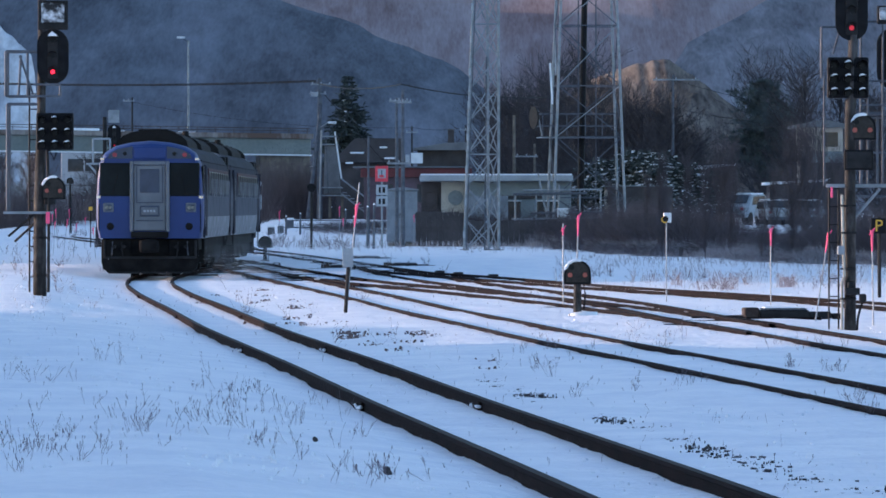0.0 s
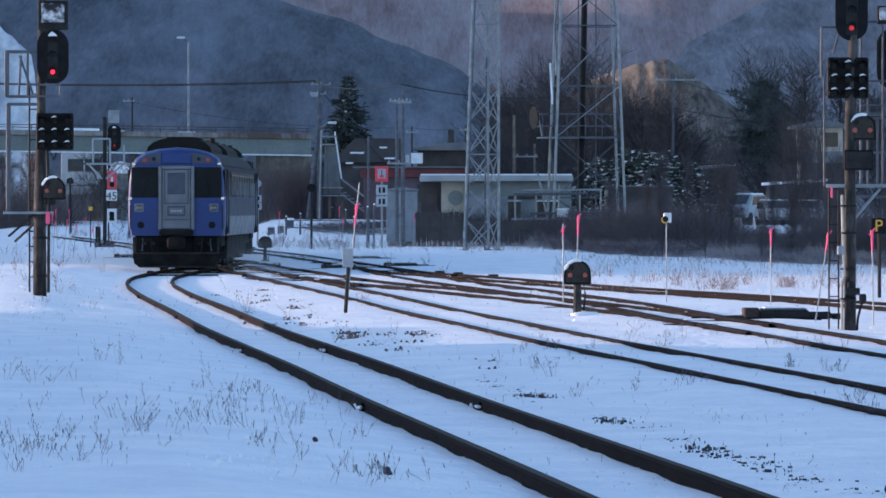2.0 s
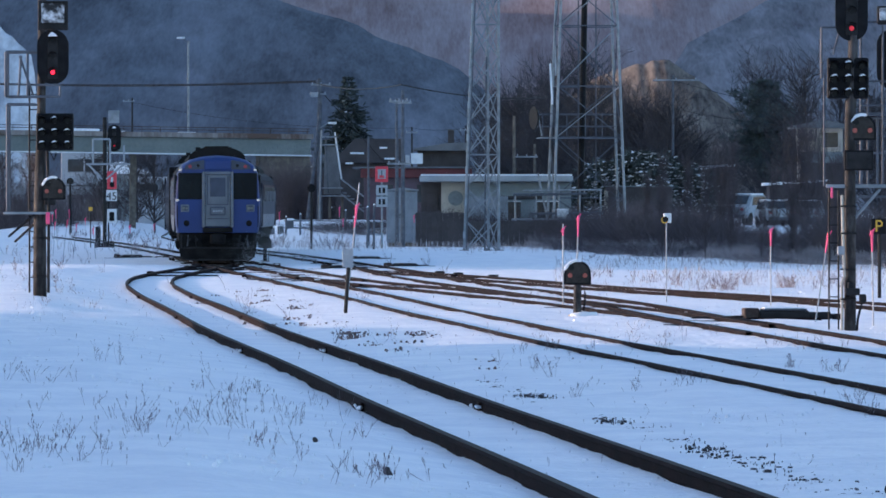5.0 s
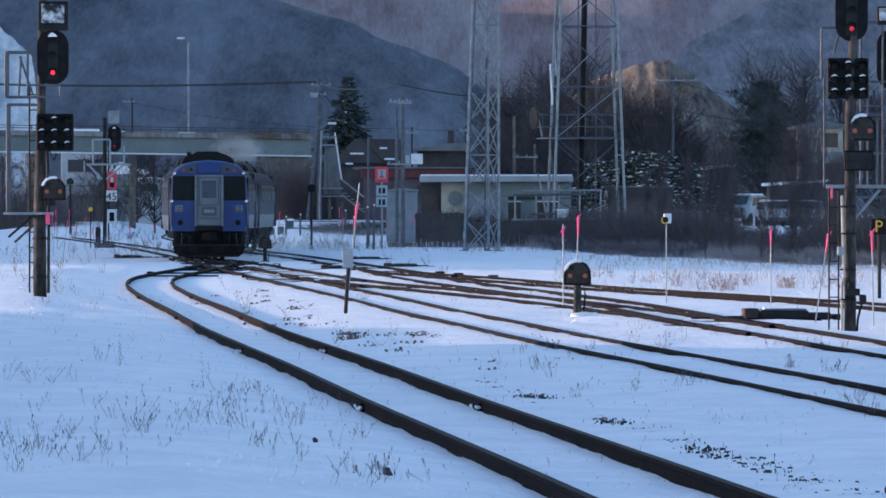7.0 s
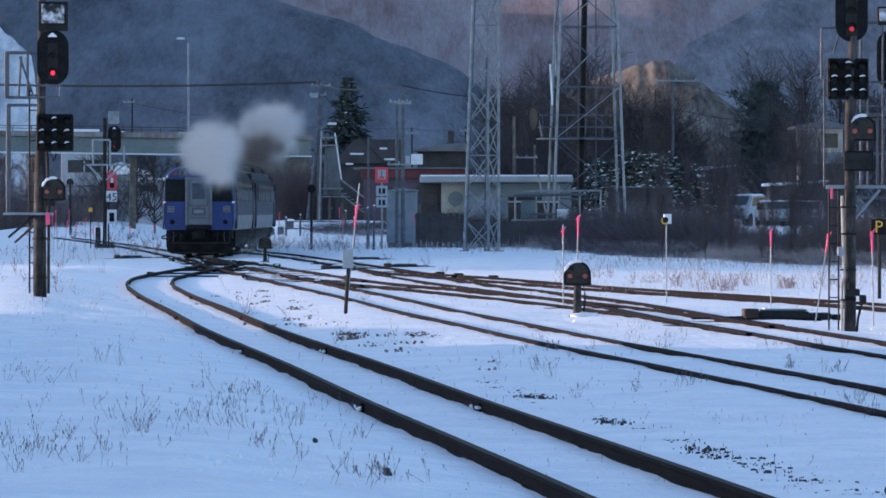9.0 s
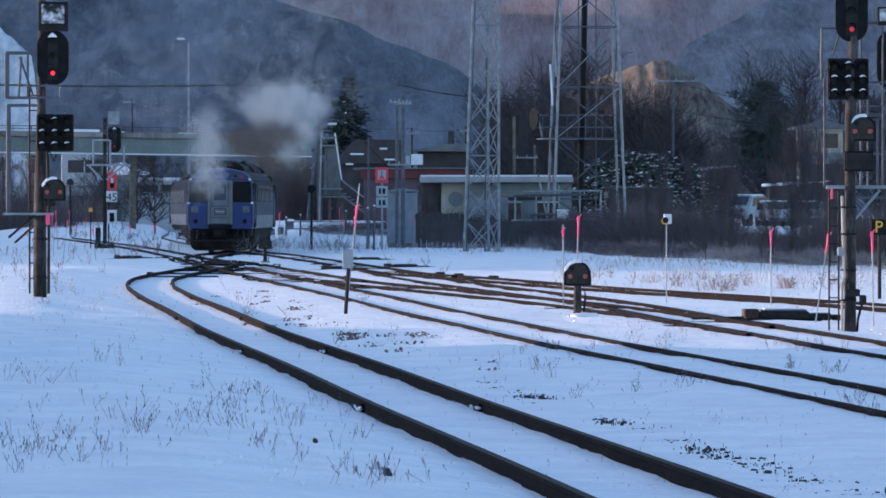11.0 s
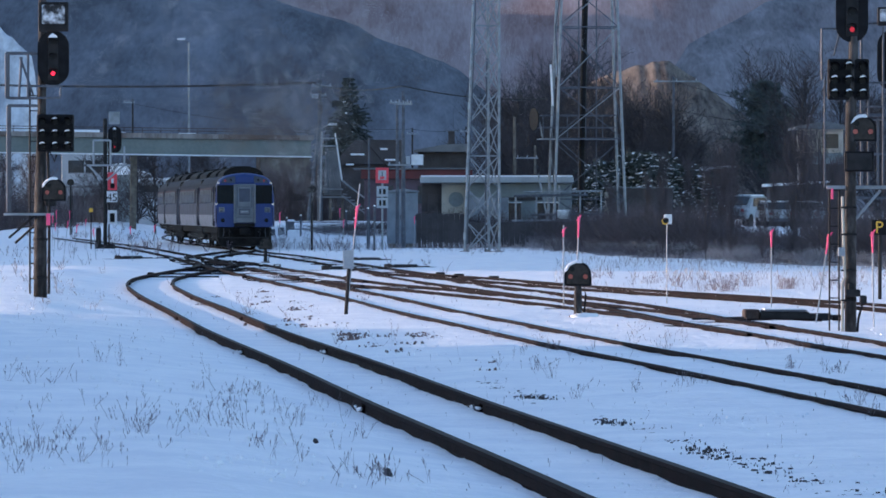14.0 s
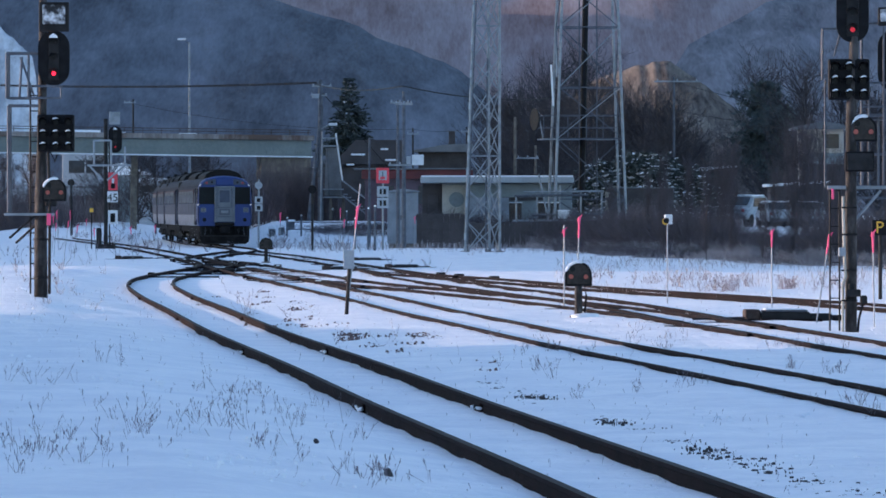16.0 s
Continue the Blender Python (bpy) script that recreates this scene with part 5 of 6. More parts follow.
    right_clumps = ((6.45, 146, 0.14, 1, 70, 0.46), (6.75, 147, 0.05, 1, 40, 0.4), (6.0, 156, 0.12, 1, 40, 0.36), (7.6, 156, 0.12, 1, 40, 0.36), (8.3, 150, 0.1, 1, 70, 0.4), (5.2, 160, 0.3, 2, 40, 0.3), (9.3, 148, 0.3, 1.5, 40, 0.35), (3.4, 92, 0.5, 3, 30, 0.2), (5.0, 84, 0.4, 3, 26, 0.2), (1.9, 83, 0.6, 3, 30, 0.18), (6.2, 168, 0.15, 1, 12, 0.42), (7.0, 172, 0.2, 1, 16, 0.4), (8.1, 166, 0.15, 1, 10, 0.42), (9.0, 170, 0.15, 1, 14, 0.45), (4.4, 175, 0.3, 2, 40, 0.35), (10.1, 160, 0.2, 2, 40, 0.4))
    for x, y, w, dy, n, h in near_clumps + middle_clumps + left_clumps + right_clumps:
        for _ in range(max(3, n // 3)):
            cx, cy = x + rng.gauss(0, w * 1.2), y + rng.gauss(0, dy)
            for _ in range(rng.choice((1, 2, 3, 5, 8))):
                stalk(cx + rng.gauss(0, 0.035), cy + rng.gauss(0, 0.1), h * rng.uniform(0.25, 1.05), 0.4, 3)
    for _ in range(1100):
        y = rng.uniform(40, 150)
        stalk(rng.uniform(-0.07, 0.06) * y, y, rng.uniform(0.02, 0.1), 0.45, 1)
    ob = sticks("dry_weeds", segs, STRAW)
    tagged(ob, "dry brown weeds and grass standing out of snow", "weeds", kind="stuff")
    # frosted grass at the foot of the thicket
    segs.clear()
    for _ in range(6500):
        x = rng.uniform(1.0, 26)
        y = thicket_foot(x) + 3 - abs(rng.gauss(0, 24))
        if y > 100 + max(0, 12 - x) * 9:
            stalk(x, max(y, 134 + rng.uniform(0, 40)), rng.uniform(0.06, 0.36), 0.35, 1)
    for _ in range(650):
        stalk(rng.uniform(-8.5, 1.5), 312 + rng.gauss(0, 15), rng.uniform(0.08, 0.42), 0.3, 1)
    for _ in range(2200):
        y = rng.uniform(140, 250)
        x = rng.uniform(0.018, 0.074) * y
        if noise.noise((x * 0.5, y * 0.06, 4)) > -0.1:
            stalk(x, y, rng.uniform(0.06, 0.26), 0.3, 1)
    ob = sticks("frosted_grass", segs, FROST)
    tagged(ob, "pale frosted grass at the foot of the thicket", "grass", kind="stuff")


weeds()


# ---- houses and boards ----
def flat_hut():
    h = thing("white_hut", 2.9, 345, 0, "low white hut with a flat snowy roof slab", "building", "buildings round the yard")
    part("wall", box(-3.0, -1.62, 0, 6, -0.3, 3.5, 0.03), CREAM, h)
    part("side_wall", box(-1.6, 4.2, -0.5, 6.0, -0.3, 3.5, 0.03), GREYWALL, h)
    part("roof_slab", box(-4.2, 4.3, -1.2, 6.6, 3.52, 3.84, 0.04), PALEWALL, h, "pale roof slab")
    part("snow_cap", box(-4.15, 4.25, -1.15, 6.5, 3.84, 3.93, 0.04), SNOWCAP, h)
    part("door", box(-3.8, -3.2, 0.3, 0.38, 0.2, 2.9, 0.02), DARKWALL, h)
    part("porch_wall", box(-4.1, -3.0, 0.4, 0.5, -0.2, 3.5), DARKWALL, h)
    for x, w in ((0.1, 1.3), (2.3, 1.2)):
        win = part("window", box(x, x + w, -0.53, -0.48, 1.3, 2.4, 0.02), PANE, h)
        part("window_frame", box(x - 0.05, x + w + 0.05, -0.55, -0.5, 2.4, 2.46), WHITE, win)
    # Dark strip put in for the shade over the windows.
    part("painted_lintel_shade", box(0.3, 2.6, -0.62, -0.5, 2.55, 2.72, 0.02), DARKWALL, h)
    part("round_plaque", tube([(-2.2, -0.05, 2.6), (-2.2, 0.0, 2.6)], 0.42, 18), GREYWALL, h)
    part("cabinet", box(-1.7, 0.7, -1.4, -0.55, -0.2, 2.7, 0.04), CABINET, h)


def red_house():
    h = thing("red_house", -2.2, 385, 0, "dark red house with a grey upper storey and chimney", "house", "buildings round the yard")
    part("wall", box(-2.7, 4.0, 0, 8, -0.3, 3.95, 0.03), MAUVE, h, "dull mauve lower wall")
    part("upper_band", box(-2.7, 4.0, 0, 8, 3.95, 4.5, 0.03), RED_WALL, h)
    part("fascia", box(-2.9, 3.9, -0.3, 0.0, 3.95, 4.52, 0.03), RED_WALL, h)
    part("lower_roof", box(-3.4, 4.0, -0.5, 8.2, 4.53, 4.62, 0.02), ROOFGREY, h)
    part("upper_wall", box(0.6, 3.6, 2.0, 7.5, 4.6, 5.66, 0.03), DARKWALL, h)
    part("roof", prism([(0.35, 5.64), (4.0, 5.64), (4.0, 6.15), (2.4, 6.1), (0.35, 5.76)], 1.5, 8.0), ROOFGREY, h, "grey sheet roof with a skin of snow")
    part("chimney", box(2.5, 2.9, 3, 3.4, 6.05, 6.95, 0.04), DARKWALL, h)
    part("chimney_cap", box(2.42, 2.98, 2.92, 3.48, 6.92, 7.0, 0.02), ROOFGREY, h)
    part("sign_box", box(0.22, 0.95, -0.6, -0.3, 4.8, 5.45, 0.03), WHITE, h, "blank white rooftop sign")
    part("sign_box", box(-0.12, 0.14, -0.62, -0.35, 4.85, 5.35, 0.03), PALEWALL, h)
    for x in (-1.8, 0.6, 2.2):
        part("window", box(x, x + 0.9, -0.05, 0.02, 2.4, 3.5, 0.02), PANE, h)
    d = thing("dark_house", -4.7, 402, 0, "dark timber house with snow patches on its roof", "house", "buildings round the yard")
    part("wall", box(-2.2, 2.0, 0, 6, -0.3, 5.0, 0.03), DARKWALL, d)
    part("roof", prism([(-2.5, 5.0), (2.3, 5.0), (2.0, 6.55), (-1.0, 6.55)], -0.5, 6.5), DARKWALL, d)
    for x, z, w in ((-1.3, 5.55, 0.9), (-1.6, 4.9, 0.5), (0.6, 5.9, 0.5), (0.9, 5.2, 0.7)):
        part("snow_patch", box(x, x + w, -0.62, -0.45, z, z + 0.12, 0.04), SNOWCAP, d)


def left_block():
    b = thing("white_building", -31.5, 560, 0, "white two-storey building behind the road bridge", "building", "buildings round the yard")
    part("wall", box(-2.9, 0.9, 0, 10, -0.3, 8.2, 0.05), PALEWALL, b)
    part("wing", box(0.9, 4.3, 0.5, 9, -0.3, 5.2, 0.05), GREYWALL, b)
    part("wing_roof", prism([(0.8, 5.2), (4.7, 5.2), (4.7, 5.35), (2.4, 6.3), (0.8, 6.0)], 0.2, 9.4), SNOWCAP, b, "snowy roof of the low wing")
    part("roof", prism([(-3.3, 8.2), (1.3, 8.2), (1.3, 8.5), (-1, 9.2), (-3.3, 8.5)], -0.6, 10.6), SNOWCAP, b)
    part("ledge", box(-2.95, 0.95, -0.12, 0.0, 4.05, 4.2, 0.02), ROOFGREY, b)
    part("porch", box(-2.2, -0.4, -1.6, 0.0, -0.3, 2.3, 0.04), DARKWALL, b)
    for z in (2.2, 5.4):
        for x in (-2.3, -0.75):
            w = part("window", box(x, x + 1.4, -0.06, 0.02, z, z + 1.1, 0.02), PANE, b)
            part("window_frame", box(x - 0.06, x + 1.46, -0.09, -0.05, z - 0.08, z - 0.01), STEEL, w)
    s = thing("low_shed", -24.0, 545, 0, "low grey shed with a dark band of windows", "building", "buildings round the yard")
    part("wall", box(-3.2, 3.8, 0, 6, -0.3, 4.6, 0.03), PALEWALL, s)
    part("roof", box(-3.5, 4.1, -0.5, 6.4, 4.6, 4.85, 0.05), SNOWCAP, s)
    for x in (-2.6, -0.6, 1.4):
        part("window", box(x, x + 1.6, -0.05, 0.02, 3.6, 4.2, 0.02), PANE, s)


def right_houses():
    h = thing("tan_house", 23.55, 391, 0, "tan two-storey house with a dark roof among trees", "house", "buildings round the yard")
    part("wall", box(-1.0, 1.6, 0, 6, -0.3, 7.1, 0.03), TANWALL, h)
    part("roof", prism([(-1.5, 7.1), (2.1, 7.1), (2.1, 7.25), (0.4, 7.6), (-1.5, 7.25)], -0.7, 6.7), ROOFGREY, h)
    part("lower_wall", box(-1.1, 1.7, -0.6, 0.0, -0.3, 4.9, 0.03), DARKWALL, h)
    part("window", box(0.3, 1.3, -0.05, 0.02, 5.9, 6.8, 0.02), PANE, h)
    part("balcony", box(-1.0, 1.5, -0.9, -0.6, 4.9, 5.6, 0.02), GREYWALL, h)
    for x, y, w, hh, lab in ((21.9, 384, 3.4, 3.45, "low shed with a snowy lean-to roof"), (17.4, 415, 3.6, 4.6, "small wooden house with snowy roof edge")):
        s = thing("shed", x, y, 0, lab, "shed", "buildings round the yard")
        part("wall", box(-w / 2, w / 2, 0, 4, -0.3, hh, 0.03), DARKWALL, s)
        part("roof", prism([(-w / 2 - 0.3, hh), (w / 2 + 0.3, hh + 0.25), (w / 2 + 0.3, hh + 0.4), (-w / 2 - 0.3, hh + 0.18)], -0.6, 4.4), SNOWCAP, s)
    c = thing("concrete_block_hut", 10.9, 338, 0, "dark concrete block hut with a pale corner", "hut", "buildings round the yard")
    part("wall", box(-2.0, 1.6, 0, 3, -0.3, 3.2, 0.04), DARKWALL, c)
    part("corner_pier", box(-2.12, -1.85, -0.08, 0.3, -0.3, 3.0, 0.03), CREAM, c)
    part("roof_edge", box(-2.1, 1.7, -0.15, 3.1, 3.2, 3.26, 0.02), GREYWALL, c)
    f = thing("dark_fence", 3.2, 318, 0, "dark plank fence in front of the hut", "fence")
    for k in range(34):
        x = -4.6 + k * 0.28
        part("board", box(x, x + 0.26, 0, 0.03, -0.2, (1.82 if k < 9 else 1.38) + 0.03 * math.sin(k * 2.1)), DARKWALL, f)
    part("rail", box(-4.6, 4.9, -0.05, 0.0, 0.95, 1.05), DARKWALL, f)


def parked_car(x, y, rz, label, tall=1.0):
    c = thing("parked_car", x, y, ground_z(x, y), label, "car", "parked cars", rz=rz)
    c.scale = (1.0, 1.0, tall)
    prof = [(-2.0, 0.35), (-2.05, 0.9), (-1.5, 0.98), (-0.95, 1.45), (0.95, 1.5), (1.55, 1.0), (2.0, 0.85), (2.05, 0.35)]
    body = prism(prof, -0.8, 0.8)
    bmesh.ops.bevel(body, geom=body.edges[:], offset=0.06, segments=2, affect='EDGES')
    part("body", body, PALEWALL, c)
    for y0, y1 in ((-0.82, -0.79), (0.79, 0.82)):
        part("side_window", prism([(-1.0, 0.98), (-0.8, 1.38), (0.85, 1.42), (1.25, 1.0)], y0, y1), PANE, c)
    part("windscreen", prism([(1.02, 1.46), (1.5, 1.06), (1.55, 1.09), (1.07, 1.5)], -0.66, 0.66), PANE, c)
    part("rear_window", prism([(-1.43, 1.05), (-1.0, 1.4), (-1.05, 1.45), (-1.49, 1.08)], -0.62, 0.62), PANE, c)
    for wy in (-0.6, 0.6):
        part("tail_light", box(-2.09, -2.03, wy - 0.1, wy + 0.1, 0.72, 0.86, 0.02), DIMRED, c)
        part("headlight", box(2.0, 2.06, wy - 0.12, wy + 0.12, 0.62, 0.76, 0.02), LAMPGLASS, c)
    part("bumper", box(2.02, 2.12, -0.76, 0.76, 0.36, 0.52, 0.03), GUARD, c)
    part("bumper", box(-2.12, -2.02, -0.76, 0.76, 0.36, 0.52, 0.03), GUARD, c)
    part("snow_cap", box(-0.9, 0.9, -0.68, 0.68, 1.47, 1.56, 0.04), SNOWCAP, c)
    part("snow_cap", box(1.58, 1.98, -0.66, 0.66, 0.9, 1.0, 0.03), SNOWCAP, c)
    for wx in (-1.25, 1.25):
        for wy in (-0.75, 0.75):
            w = part("wheel", wheel_bm(0.3, 0.18, 16), BLACK, c)
            w.matrix_basis = pose(wx, wy, 0.3, 0, 0, 90)


flat_hut(), red_house(), left_block(), right_houses()
parked_car(18.5, 378, 62, "snow-covered white van parked behind the thicket", 1.25)
parked_car(19.5, 366, 98, "snow-covered white car parked in front of a van")
parked_car(21.9, 372, 82, "snow-covered pale car parked beside another car")


# ---- poles ----
def pole(name, x, y, h, r, label, arms=(), material=CONC, cat="pole", group="poles round the yard"):
    p = thing(name, x, y, 0, label, cat, group)
    part("pole", tube([(0, 0, -0.3), (0, 0, h)], [r, r * 0.7], 10), material, p)
    for z, w, off in arms:
        a = part("crossarm", box(off - w / 2, off + w / 2, -0.12, -0.04, z - 0.05, z + 0.05, 0.01), STEEL, p)
        for k in (-0.42, 0.0, 0.42):
            part("insulator", tube([(off + k * w, -0.08, z + 0.05), (off + k * w, -0.08, z + 0.16)], 0.035, 8), GREYPAINT, a)
    return p


p1 = pole("utility_pole", -7.95, 400, 10.4, 0.19, "grey utility pole with transformer and crossarms", ((10.0, 1.3, 0.1), (9.4, 1.1, -0.1)), GUARD)
part("transformer", box(-0.55, -0.1, -0.4, -0.15, 9.2, 9.5, 0.05), GREYPAINT, p1)
part("strut", tube([(-0.95, -0.1, -0.3), (-0.72, -0.1, 1.6), (0.1, -0.1, 8.7)], [0.14, 0.13, 0.1], 8), GUARD, p1, "leaning prop pole")
lamp = part("lamp_arm", tube([(0.0, -0.1, 7.2), (0.6, -0.2, 7.55)], 0.035, 6), STEEL, p1)
part("lamp_head", box(0.55, 1.1, -0.3, -0.1, 7.45, 7.62, 0.05), WHITE, lamp, "pale street lamp head")
part("stay", tube([(0.1, 0, 9.6), (5.5, 0, 3.5)], 0.025, 5), IRON, p1)
pole("utility_pole", -2.36, 318, 7.65, 0.1, "dark utility pole beside a steel pole", ((7.5, 1.0, 0.1),), GUARD)
pole("utility_pole", -2.04, 316, 8.05, 0.115, "steel pole with two crossarms", ((4.3, 1.2, -0.2), (7.4, 0.9, 0)), GUARD)
pole("thin_pole", -3.9, 325, 5.8, 0.07, "thin grey pole near the cabinet", (), GUARD)
pole("utility_pole", 14.8, 400, 10.6, 0.105, "thin utility pole with a wide crossarm", ((10.3, 3.0, 0.2),), GUARD)
pole("utility_pole", 4.46, 390, 7.85, 0.12, "grey pole in front of bare trees", (), CONC)
pole("utility_pole", 5.78, 392, 6.1, 0.1, "short grey pole with an arm", ((5.3, 1.4, -0.5),), CONC)
lp = pole("street_lamp", -20.6, 503, 15.6, 0.11, "tall street lamp on the road bridge", (), STEEL, "street lamp")
part("lamp_arm", tube([(0, 0, 15.5), (-0.6, 0, 15.85)], 0.04, 6), GUARD, lp)
part("lamp_head", box(-0.95, -0.3, -0.1, 0.1, 15.78, 15.95, 0.04), WHITE, lp)
pole("utility_pole", -26.5, 530, 11.5, 0.1, "thin pole behind the road bridge", ((11.2, 1.0, -0.3),), IRON)
pole("utility_pole", 1.9, 520, 9.0, 0.1, "thin distant pole over the roofs", ((8.6, 1.0, 0),), IRON)
pole("utility_pole", -2.6, 520, 8.9, 0.1, "thin distant pole over the roofs", ((8.4, 1.0, 0),), IRON)


def wire(label, spans, r=0.02):
    w = thing("overhead_wire", 0, 0, 0, label, "cable", "overhead wires")
    for a, b, sag in spans:
        a, b = Vector(a), Vector(b)
        pts = [a.lerp(b, k / 10) - Vector((0, 0, sag * 4 * (k / 10) * (1 - k / 10))) for k in range(11)]
        part("span", tube(pts, r, 4, caps=False), IRON, w)


wire("dark overhead wires sagging between poles", (((-45, 430, 11.4), (-8.2, 400, 10.25), 0.5), ((-8.2, 400, 10.1), (-2.2, 330, 8.6), 0.3), ((-2.2, 330, 8.6), (6.0, 345, 8.2), 0.3), ((-45, 432, 11.36), (-8.2, 401, 10.2), 0.5)), 0.04)
wire("thin distant overhead wires over the roofs", (((-26.5, 530, 11.1), (-2.6, 520, 8.8), 0.7), ((-2.6, 520, 8.8), (1.9, 520, 8.8), 0.2), ((14.8, 400, 10.3), (31, 420, 8.0), 0.5), ((14.8, 401, 8.5), (34, 420, 7.0), 0.5)), 0.018)


def stair_tower():
    s = thing("steel_stair", -7.6, 395, 0, "grey steel stair tower up to the road bridge", "stairs")
    part("panel", prism([(0.0, 2.95), (1.1, 2.95), (0.85, 6.0), (0.08, 6.0)], 0, 1.6), ROOFGREY, s)
    part("rail", tube([(0.72, -0.1, 6.9), (1.15, -0.1, 3.9)], 0.055, 6), WHITE, s)
    part("rail", tube([(-0.12, -0.1, 7.0), (-0.25, -0.1, 1.2)], 0.06, 6), STEEL, s)
    part("rail", tube([(0.15, -0.1, 6.6), (0.3, -0.1, 3.0)], 0.035, 6), GUARD, s)
    for z, x0, x1 in ((2.8, -0.35, 1.4), (3.3, -0.2, 1.2), (6.05, -0.2, 0.95), (6.55, -0.15, 0.85)):
        part("landing", box(x0, x1, -0.3, 1.8, z, z + 0.08, 0.02), STEEL, s)
    for z in (3.9, 2.95):
        part("stringer", tube([(1.15, -0.2, z), (3.4, -0.2, z - 1.75)], 0.055, 6), STEEL, s)
    for k in range(9):
        part("tread", box(1.2 + k * 0.24, 1.46 + k * 0.24, -0.15, 1.3, 3.0 - k * 0.19, 3.05 - k * 0.19), STEEL, s)
    for x in (-0.25, 0.4, 1.2):
        part("column", box(x - 0.09, x + 0.09, 0.3, 0.5, -0.3, 2.8, 0.02), CONC, s)


stair_tower()


def equipment_cabinet():
    c = thing("equipment_cabinet", -2.15, 322, 0, "large grey metal equipment cabinet with a peaked top", "cabinet")
    part("body", box(-0.78, 0.82, 0, 0.9, 0.25, 2.95, 0.04), CABINET, c)
    part("roof", prism([(-0.85, 2.95), (0.9, 2.95), (0.9, 3.0), (0.1, 3.12), (-0.85, 3.0)], -0.08, 1.0), CABINET, c)
    part("plinth", box(-0.7, 0.75, 0.05, 0.85, -0.2, 0.25, 0.02), CONC, c)
    for x in (-0.76, 0.03):
        d = part("door", box(x, x + 0.77, -0.03, 0.0, 0.3, 2.88, 0.01), CABINET, c)
        part("handle", box(x + 0.66, x + 0.7, -0.07, -0.03, 1.5, 1.75, 0.01), IRON, d)
    b = thing("trackside_board", -2.95, 300, 0, "white boards under a red-framed square board on a post", "sign", "trackside boards")
    part("post", tube([(0, 0, -0.2), (0, 0, 4.0)], 0.05, 8), STEEL, b)
    f = part("red_board", box(-0.32, 0.3, -0.08, -0.04, 3.3, 4.05, 0.02), RED, b)
    part("inner_square", box(-0.2, 0.19, -0.1, -0.075, 3.46, 3.92, 0.01), PALEWALL, f)
    part("bar", box(-0.12, 0.1, -0.112, -0.098, 3.5, 3.62), RED, f)
    part("bar", box(-0.03, 0.02, -0.112, -0.098, 3.62, 3.86), GUARD, f)
    for z in (2.65, 2.1):
        w = part("white_board", box(-0.28, 0.28, -0.08, -0.04, z, z + 0.5, 0.02), PALEWALL, b)
        part("bar", box(-0.15, -0.05, -0.095, -0.078, z + 0.12, z + 0.38), IRON, w)
        part("bar", box(0.03, 0.16, -0.095, -0.078, z + 0.12, z + 0.38), IRON, w)
    b = thing("trackside_board", -9.6, 322, 0, "small white boards with dark squares on a post", "sign", "trackside boards")
    part("post", tube([(0, 0, -0.2), (0, 0, 3.6)], 0.05, 8), STEEL, b)
    part("round_lamp", tube([(0, -0.1, 3.3), (0, 0, 3.3)], 0.2, 14), GREYPAINT, b)
    for z in (2.35, 1.95):
        w = part("white_board", box(-0.2, 0.2, -0.08, -0.04, z, z + 0.36, 0.02), PALEWALL, b)
        part("bar", box(-0.09, 0.09, -0.095, -0.078, z + 0.08, z + 0.28), IRON, w)


equipment_cabinet()


def pipe_rack():
    """Low pipes on posts in front of the tower's foot."""
    r = thing("pipe_rack", 6.0, 327, 0, "low grey pipes on posts beside the tower foot", "pipes")
    for z, x0, x1, q in ((2.75, -2.3, 1.6, 0.07), (2.95, -1.8, 2.4, 0.05), (1.75, -1.4, 2.5, 0.06), (1.45, -2.4, 2.2, 0.05)):
        part("pipe", tube([(x0, 0, z), (x1, 0, z + 0.06)], q, 8), GUARD if q > 0.055 else STEEL, r)
    for x, h in ((-2.2, 2.8), (-1.1, 3.0), (0.1, 3.3), (1.2, 3.0), (2.3, 3.0)):
        part("post", tube([(x, 0.1, -0.3), (x, 0.1, h)], 0.05, 8), STEEL, r)
    part("brace", tube([(-1.0, 0.05, 3.9), (-0.5, 0.05, 1.4)], 0.05, 6), STEEL, r)
    b = part("box", box(0.0, 0.6, -0.3, 0.2, 1.55, 1.95, 0.03), WHITE, r, "small white box")
    part("snow_cap", box(-0.02, 0.62, -0.31, 0.2, 1.95, 2.02, 0.02), SNOWCAP, b)


pipe_rack()


# ---- small yard things ----
def snow_stake(x, y, h, lean=0.0, tape=(0.78, 1.0), plate=False, label="thin snow stake with pink tape at its top"):
    s = thing("snow_stake", x, y, ground_z(x, y), label, "marker stake", "snow stakes")
    top = (lean, 0, h)
    part("stake", tube([(0, 0, -0.15), top], 0.012, 6), GREYPAINT, s)
    if tape:
        a, b = tape
        part("tape", tube([(lean * a, 0, h * a), (lean * (a + b) / 2, 0, h * (a + b) / 2), (lean * b, 0, h * b)], [0.014, 0.019, 0.026], 8), PINK, s, "fluorescent pink tape")
        part("tape_end", tube([(lean * b, 0, h * b - 0.03), (lean * b + 0.05, -0.01, h * b + 0.04)], [0.02, 0.008], 6), PINK, s)
        part("tape_end", tube([(lean * b, 0, h * b - 0.03), (lean * b - 0.045, -0.01, h * b - 0.07)], [0.018, 0.008], 6), PINK, s)
    return s


